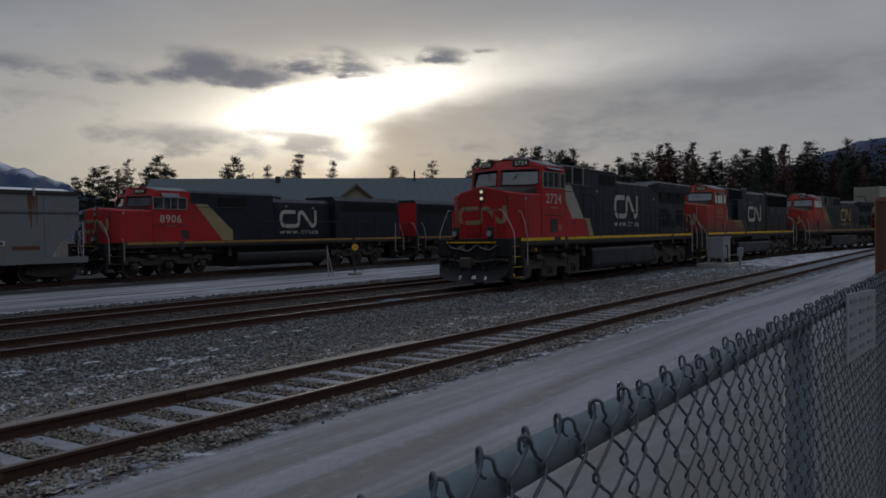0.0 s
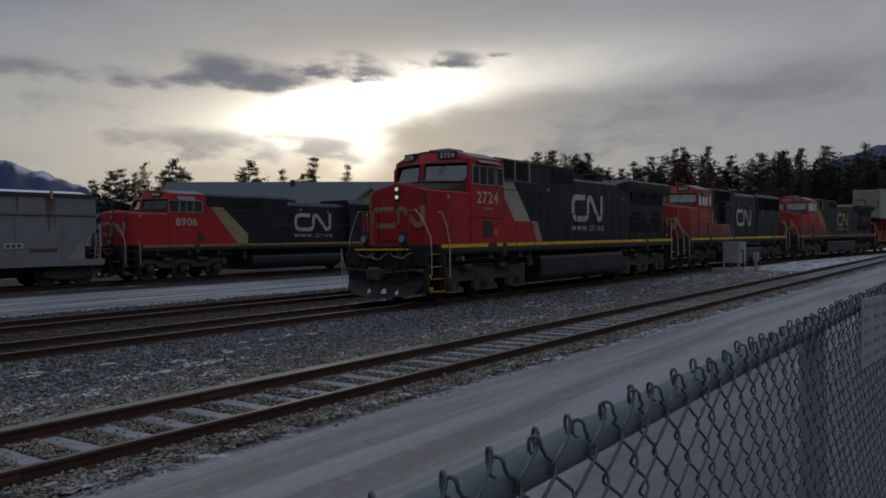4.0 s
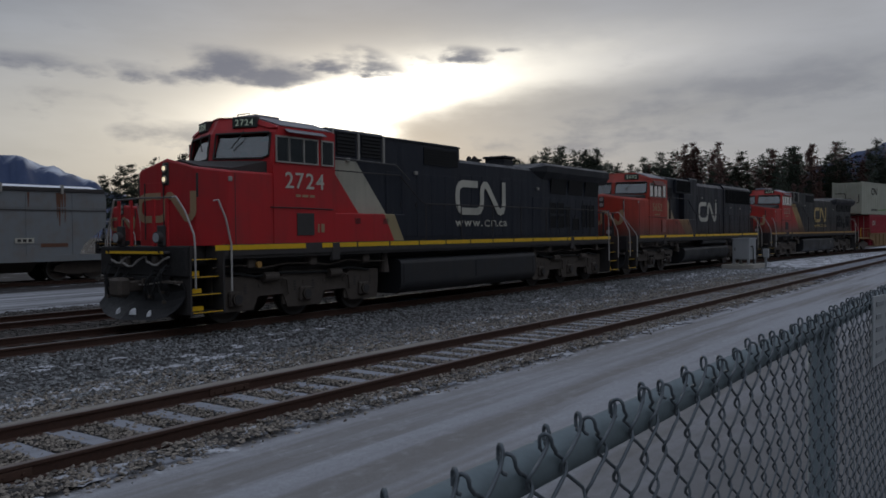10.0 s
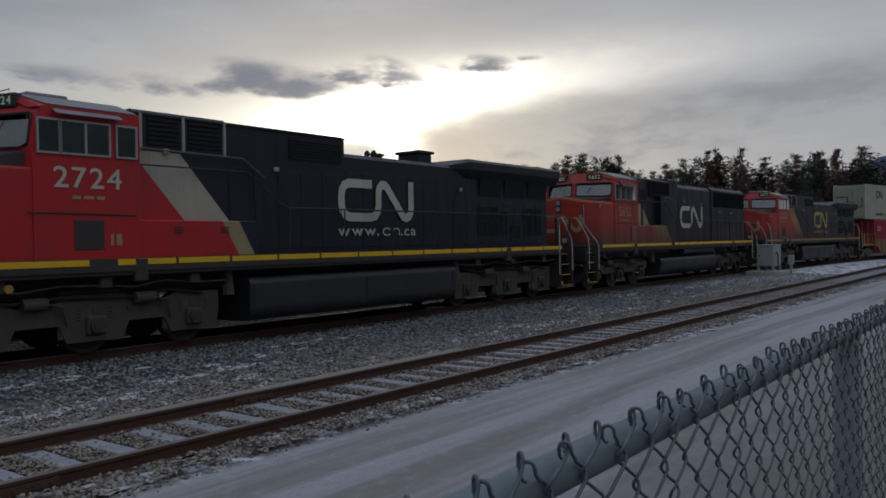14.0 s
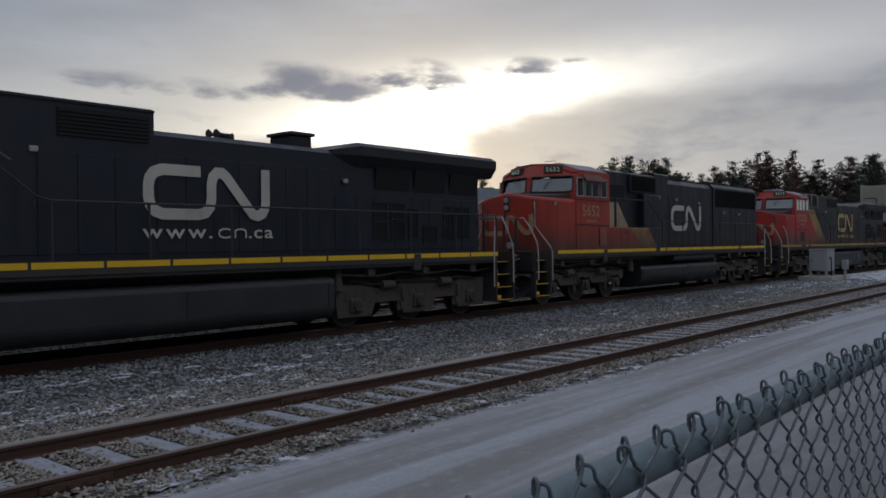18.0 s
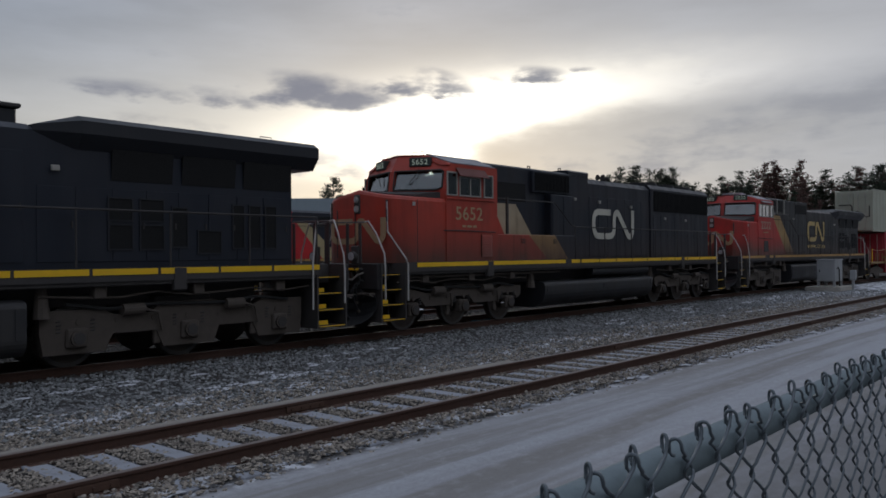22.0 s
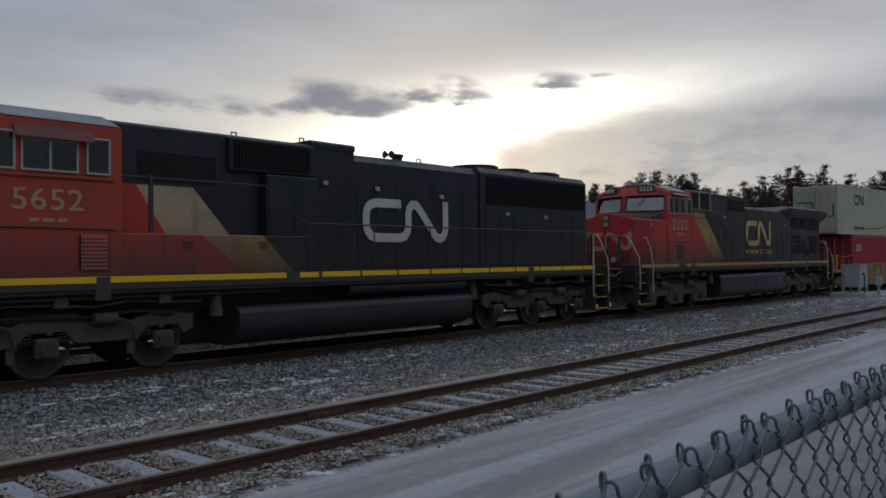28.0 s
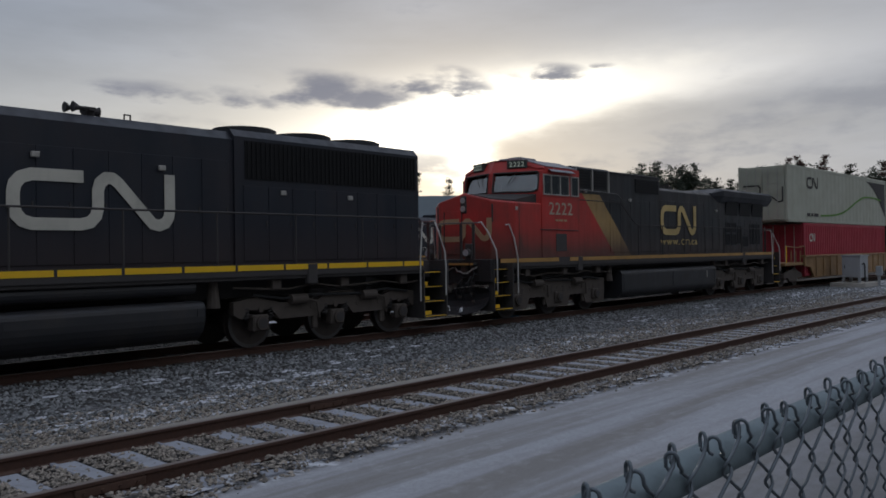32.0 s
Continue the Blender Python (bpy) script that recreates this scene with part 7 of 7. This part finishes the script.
def pine_meshes(seed, h, base, spread, density, dead):
    """A conifer: tapered trunk with limbs, crown of many small needle clumps."""
    rng = random.Random(seed)
    bm = B()
    lean = (rng.uniform(-0.02, 0.02), rng.uniform(-0.02, 0.02))
    tube(bm, [(lean[0] * z * h, lean[1] * z * h, z * h) for z in (0, 0.3, 0.6, 0.85, 1.0)], 0.012 * h, 6)
    for v in bm.verts:
        k = 1 - 0.85 * v.co.z / h
        c = Vector((lean[0] * v.co.z, lean[1] * v.co.z))
        v.co.x, v.co.y = c.x + (v.co.x - c.x) * k, c.y + (v.co.y - c.y) * k
    verts, faces = [], []
    n = int(62 * density)
    for i in range(n):
        tier = int(i / n * 12)
        t = base + (1 - base) * min(0.995, (tier + 0.5 + rng.gauss(0, 0.16)) / 12)
        z = t * h
        prof = math.sin(min(1.0, (1 - t) / (1 - base) * 1.15 + 0.1) * 1.75) * spread * h
        r = prof * rng.uniform(0.45, 1.15)
        a = rng.uniform(0, 6.283)
        if rng.random() < 0.12:
            continue
        tip = Vector((r * math.cos(a), r * math.sin(a), r * rng.uniform(0.0, 0.35)))
        root = Vector((lean[0] * z, lean[1] * z, z))
        tube(bm, [root, root + tip * 0.6, root + tip], 0.0022 * h, 4)
        m = max(5, int(r / h * 125))
        for j in range(m):
            f = rng.uniform(0.25, 1.08)
            c = root + tip * f + Vector((rng.gauss(0, 0.014 * h), rng.gauss(0, 0.014 * h), rng.gauss(0, 0.006 * h)))
            for q in range(6):
                s = h * rng.uniform(0.0055, 0.0125)
                d = (tip.normalized() * 0.7 + Vector((rng.uniform(-1, 1), rng.uniform(-1, 1), rng.uniform(-0.2, 0.9)))).normalized()
                e = d.orthogonal().normalized()
                o = c + Vector([rng.gauss(0, 0.011 * h) for _ in range(3)])
                k = len(verts)
                verts += [o - e * s * 0.45, o + e * s * 0.45, o + d * s * 1.8]
                faces.append((k, k + 1, k + 2))
    tm = bpy.data.meshes.new("trunk")
    bm.to_mesh(tm)
    bm.free()
    cm = bpy.data.meshes.new("crown")
    cm.from_pydata(verts, [], faces)
    tm.materials.append(M["bark"])
    cm.materials.append(M["deadpine" if dead else "pine"])
    return tm, cm


KINDS = [pine_meshes(1, 20, 0.4, 0.12, 1.2, False), pine_meshes(2, 20, 0.3, 0.13, 1.4, False), pine_meshes(3, 20, 0.5, 0.17, 1.2, False), pine_meshes(4, 20, 0.3, 0.10, 1.1, True), pine_meshes(5, 20, 0.2, 0.12, 1.6, False), pine_meshes(6, 20, 0.45, 0.11, 0.75, False), pine_meshes(7, 20, 0.3, 0.115, 1.2, True)]
TREES = {}


def pine(kind, x, y, top, turn, group):
    if kind not in TREES:
        t = thing("pine_tree", "tall reddish dead pine at the edge of the yard" if kind in (3, 6) else "tall dark green pine at the edge of the yard", "tree", group)
        place("trunk", KINDS[kind][0], None, t)
        place("crown", KINDS[kind][1], None, t)
        TREES[kind] = t
        ob = t
        ob.matrix_basis = pose(x, y, GROUND, 0, 0, turn) @ Matrix.Scale(top / 20.0, 4)
    else:
        src = TREES[kind]
        keep = src.matrix_basis.copy()
        src.matrix_basis = Matrix.Identity(4)
        ob = copy_thing(src, pose(x, y, GROUND, 0, 0, turn) @ Matrix.Scale(top / 20.0, 4))
        src.matrix_basis = keep
        ob["group"] = group
    return ob


def polar(az, dist):
    return math.sin(radians(az)) * dist, math.cos(radians(az)) * dist


# single pines behind the depot: bearing, distance, top height, kind
for az, dist, top, kind in ((31.6, 108, 9.6, 1), (32.5, 104, 10.4, 2), (33.3, 110, 11.2, 1), (34.0, 106, 10.4, 2), (34.6, 108, 11.9, 5), (36.0, 108, 11.0, 2), (36.7, 110, 12.6, 2), (37.4, 112, 10.6, 4), (38.3, 116, 9.8, 1),
                            (41.4, 112, 12.7, 2), (40.9, 116, 10.2, 2), (43.7, 118, 12.0, 4), (45.7, 112, 13.2, 1), (45.2, 120, 11.6, 2), (48.2, 112, 12.2, 4), (52.3, 112, 11.4, 2), (55.1, 112, 12.2, 5), (22.5, 150, 9.5, 2), (24.2, 150, 10.0, 1), (26.6, 150, 9.0, 4)):
    pine(kind, *polar(az, dist), top, az * 37, "pines behind the depot")
# the wood along the yard's far end
rng = random.Random(11)
SKY = [(57.0, 12.8), (58.6, 19.8), (60.2, 17.7), (61.9, 21.4), (63.9, 20.3), (65.3, 20.5), (66.8, 16.1), (68.4, 18.2), (70.2, 20.8), (72.4, 21.6), (73.4, 20.3), (75.0, 18.2), (76.5, 19.0), (78.6, 19.5), (81.0, 19.9), (83.7, 20.3), (90.0, 21.9), (98.0, 23.5)]
for i in range(120):
    az = 57.0 + 40 * (i / 120.0) ** 1.15 + rng.uniform(-0.4, 0.4)
    lim = np.interp(az, [a for a, _ in SKY], [h for _, h in SKY])
    dist = rng.uniform(168, 215)
    tall = rng.random() < 0.4
    top = (lim if tall else lim * rng.uniform(0.72, 0.93)) * dist / 185.0
    thin = az < 67
    kind = rng.choice((5, 5, 2, 0)) if thin else rng.choice((0, 1, 2, 3, 4, 1, 6, 3, 6))
    pine(kind, *polar(az, dist), top, rng.uniform(0, 360), "wood beyond the yard")
for i in range(70):
    az = 62.0 + 36 * i / 70.0 + rng.uniform(-0.3, 0.3)
    dist = rng.uniform(160, 180)
    pine(rng.choice((3, 4, 6, 1, 4)), *polar(az, dist), rng.uniform(10.0, 13.5), rng.uniform(0, 360), "wood beyond the yard")


def far_wood(name, label, count, seed, dead, lo, hi, az0=56.5, az1=101.5, fixed=None, near=190.0):
    """The close-set wood behind, many slim conifers in one sheet of foliage."""
    rng = random.Random(seed)
    verts, faces = [], []
    for i in range(count):
        az = az0 + (az1 - az0) * (i + rng.random()) / count
        lim = fixed if fixed else np.interp(az, [a for a, _ in SKY], [q for _, q in SKY])
        dist = rng.uniform(near, near * 1.3)
        h = lim * rng.uniform(lo, hi) * dist / 185.0
        bx, by = polar(az, dist)
        r0 = h * rng.uniform(0.08, 0.13)
        for j in range(190):
            t = rng.random() ** 0.8
            z = 0.1 + 0.9 * t
            r = r0 * (1.05 - z) ** 0.75 * rng.uniform(0.3, 1.25) + 0.02 * h * rng.random()
            a = rng.uniform(0, 6.283)
            o = Vector((bx + r * math.cos(a), by + r * math.sin(a), GROUND + h * z - 0.3 * r))
            s = h * rng.uniform(0.016, 0.034)
            d = Vector((math.cos(a), math.sin(a), rng.uniform(-0.5, 0.3)))
            e = Vector((-math.sin(a), math.cos(a), rng.uniform(-0.4, 0.4)))
            k = len(verts)
            verts += [o - e * s * 0.6, o + e * s * 0.6, o + d * s + Vector((0, 0, s * 0.5))]
            faces.append((k, k + 1, k + 2))
    tagged(part(name, (verts, faces), M["deadpine" if dead else "pine"]), label, "trees", kind="stuff")


far_wood("far_wood", "dense dark green conifer wood behind the yard", 460, 31, False, 0.62, 0.95)
far_wood("far_wood", "young conifers filling the foot of the wood", 300, 34, True, 0.6, 1.0, 57.0, 101.5, 9.0, 172.0)
far_wood("far_wood", "low dark conifers at the foot of the mountain", 150, 33, False, 0.6, 1.0, 14.0, 58.0, 6.6, 130.0)
far_wood("far_wood", "reddish dead conifers standing in the wood", 300, 32, True, 0.5, 0.9)

# ---- mountains ----


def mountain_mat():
    k = Mat("haze_blue_woods_with_snow")
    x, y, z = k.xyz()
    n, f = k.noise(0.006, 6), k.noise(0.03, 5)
    # bluish base: the haze of distance is put into the woods' colour
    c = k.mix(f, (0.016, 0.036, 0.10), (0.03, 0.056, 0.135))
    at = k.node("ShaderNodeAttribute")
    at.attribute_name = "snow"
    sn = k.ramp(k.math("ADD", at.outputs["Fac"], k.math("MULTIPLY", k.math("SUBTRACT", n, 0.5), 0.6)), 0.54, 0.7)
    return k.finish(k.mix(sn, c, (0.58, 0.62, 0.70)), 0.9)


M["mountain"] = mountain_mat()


def mountain(profile, dist, label, white=1.0):
    """A ridge seen from the yard: bearing and elevation of its crest, sloping down towards and away."""
    rng = random.Random(int(dist))
    verts, faces, snow = [], [], []
    cols = []
    az = profile[0][0]
    while az <= profile[-1][0]:
        el = np.interp(az, [p[0] for p in profile], [p[1] for p in profile])
        cols.append((az, el + 0.04 * math.sin(az * 5.1) + 0.03 * math.sin(az * 11.7 + 1)))
        az += 0.35
    rows = ((-0.42, 0.0), (-0.3, 0.16), (-0.2, 0.4), (-0.1, 0.7), (-0.04, 0.9), (0.0, 1.0), (0.25, 0.6), (0.6, 0.0))
    for az, el in cols:
        hgt = dist * math.tan(radians(el))
        for dr, k in rows:
            px, py = polar(az, dist * (1 + dr) * (1 + 0.02 * math.sin(az * 3 + dr * 9)))
            wob = 1 + (0.06 * math.sin(az * 4.3 + k * 7) if 0 < k < 1 else 0)
            verts.append((px, py, GROUND + hgt * k * wob - (0.5 if k == 0 else 0)))
            snow.append(max(0.0, k - 0.35) * white)
    m = len(rows)
    for i in range(len(cols) - 1):
        for j in range(m - 1):
            faces.append((i * m + j, (i + 1) * m + j, (i + 1) * m + j + 1, i * m + j + 1))
    me = bpy.data.meshes.new("mountain")
    me.from_pydata(verts, [], faces)
    at = me.attributes.new("snow", "FLOAT", "POINT")
    at.data.foreach_set("value", snow)
    for p in me.polygons:
        p.use_smooth = True
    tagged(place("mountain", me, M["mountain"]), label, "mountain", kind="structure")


mountain([(2, 4.6), (12, 5.6), (20, 5.9), (24, 5.6), (27, 5.0), (30, 4.0), (32.3, 2.9), (34.5, 2.2), (40, 1.2), (47, 0.4)], 2300, "distant wooded mountain, haze blue put in its colour, with snow near its crest")
mountain([(72, 1.0), (77, 3.2), (80.6, 4.55), (82.5, 5.15), (84.7, 5.7), (88, 6.6), (96, 8.0), (110, 7.0)], 2600, "distant dark wooded mountain with haze blue put in its colour", 0.45)


def hillside():
    """Unseen wooded hill added behind the viewpoint; closes the place and blocks low light."""
    rng = random.Random(8)
    verts, faces = [], []
    n = 60
    for i in range(n + 1):
        az = 108 + 250 * i / n
        for dist, hgt in ((190, 0.0), (240, 14.0), (330, 70.0), (480, 150.0), (700, 190.0)):
            px, py = polar(az, dist)
            verts.append((px, py, GROUND - 0.3 + hgt * rng.uniform(0.85, 1.15)))
    for i in range(n):
        for j in range(4):
            faces.append((i * 5 + j, (i + 1) * 5 + j, (i + 1) * 5 + j + 1, i * 5 + j + 1))
    tagged(part("hillside", (verts, faces), M["hillwood"]), "unseen dark wooded valley side, added to block low sky light", "hill", kind="structure")


M["hillwood"] = plain("wooded_slope", (0.05, 0.06, 0.06), 0.9, 0.0, 0.6, 0.03, 0.2, 1.0)
hillside()

# ---- what moves ----
# place of the leading locomotive's rear end along the track, time by time
RUN = [(0, 45.03), (1, 43.6), (2.5, 41.43), (6, 36.56), (7.5, 34.47), (9, 32.26), (10.5, 30.16), (12, 27.92), (13, 26.46), (14.5, 24.23), (17, 20.24), (18.5, 17.87), (20, 15.34), (21.5, 12.79), (23, 9.99), (24, 8.12), (25, 6.2), (28, 0.42), (29, -1.49), (30, -3.47), (31, -5.45), (32, -7.47)]


def on_track(x, back, ahead):
    """The pose of a vehicle at x whose two trucks, back and ahead of its origin, follow the track."""
    ya, yb = bend(x + back), bend(x + ahead)
    turn = math.atan2(yb - ya, ahead - back)
    return pose(x, TRAIN_Y + ya - math.tan(turn) * back, 0, 0, 0, math.degrees(turn))


def motions():
    for ob, off, back, ahead in TRAIN:
        walk(ob, [(t, on_track(s - 0.3 + off, back, ahead)) for t, s in RUN])
    ts = [i * 0.32 for i in range(101)]
    ss = np.interp(ts, [r[0] for r in RUN], [r[1] for r in RUN])
    for w in WHEELS:
        if w.parent in [q[0] for q in TRAIN]:
            x = w.location.x
            walk(w, [(t, pose(x, 0, 0.53, 0, math.degrees((s - ss[0]) / 0.53), 0)) for t, s in zip(ts, ss)])


TRAIN = [(loco1, 0.0, -16.8, -3.0), (loco2, 21.95, -16.6, -2.5), (loco3, 45.1, -16.8, -3.0)] + CARS
motions()
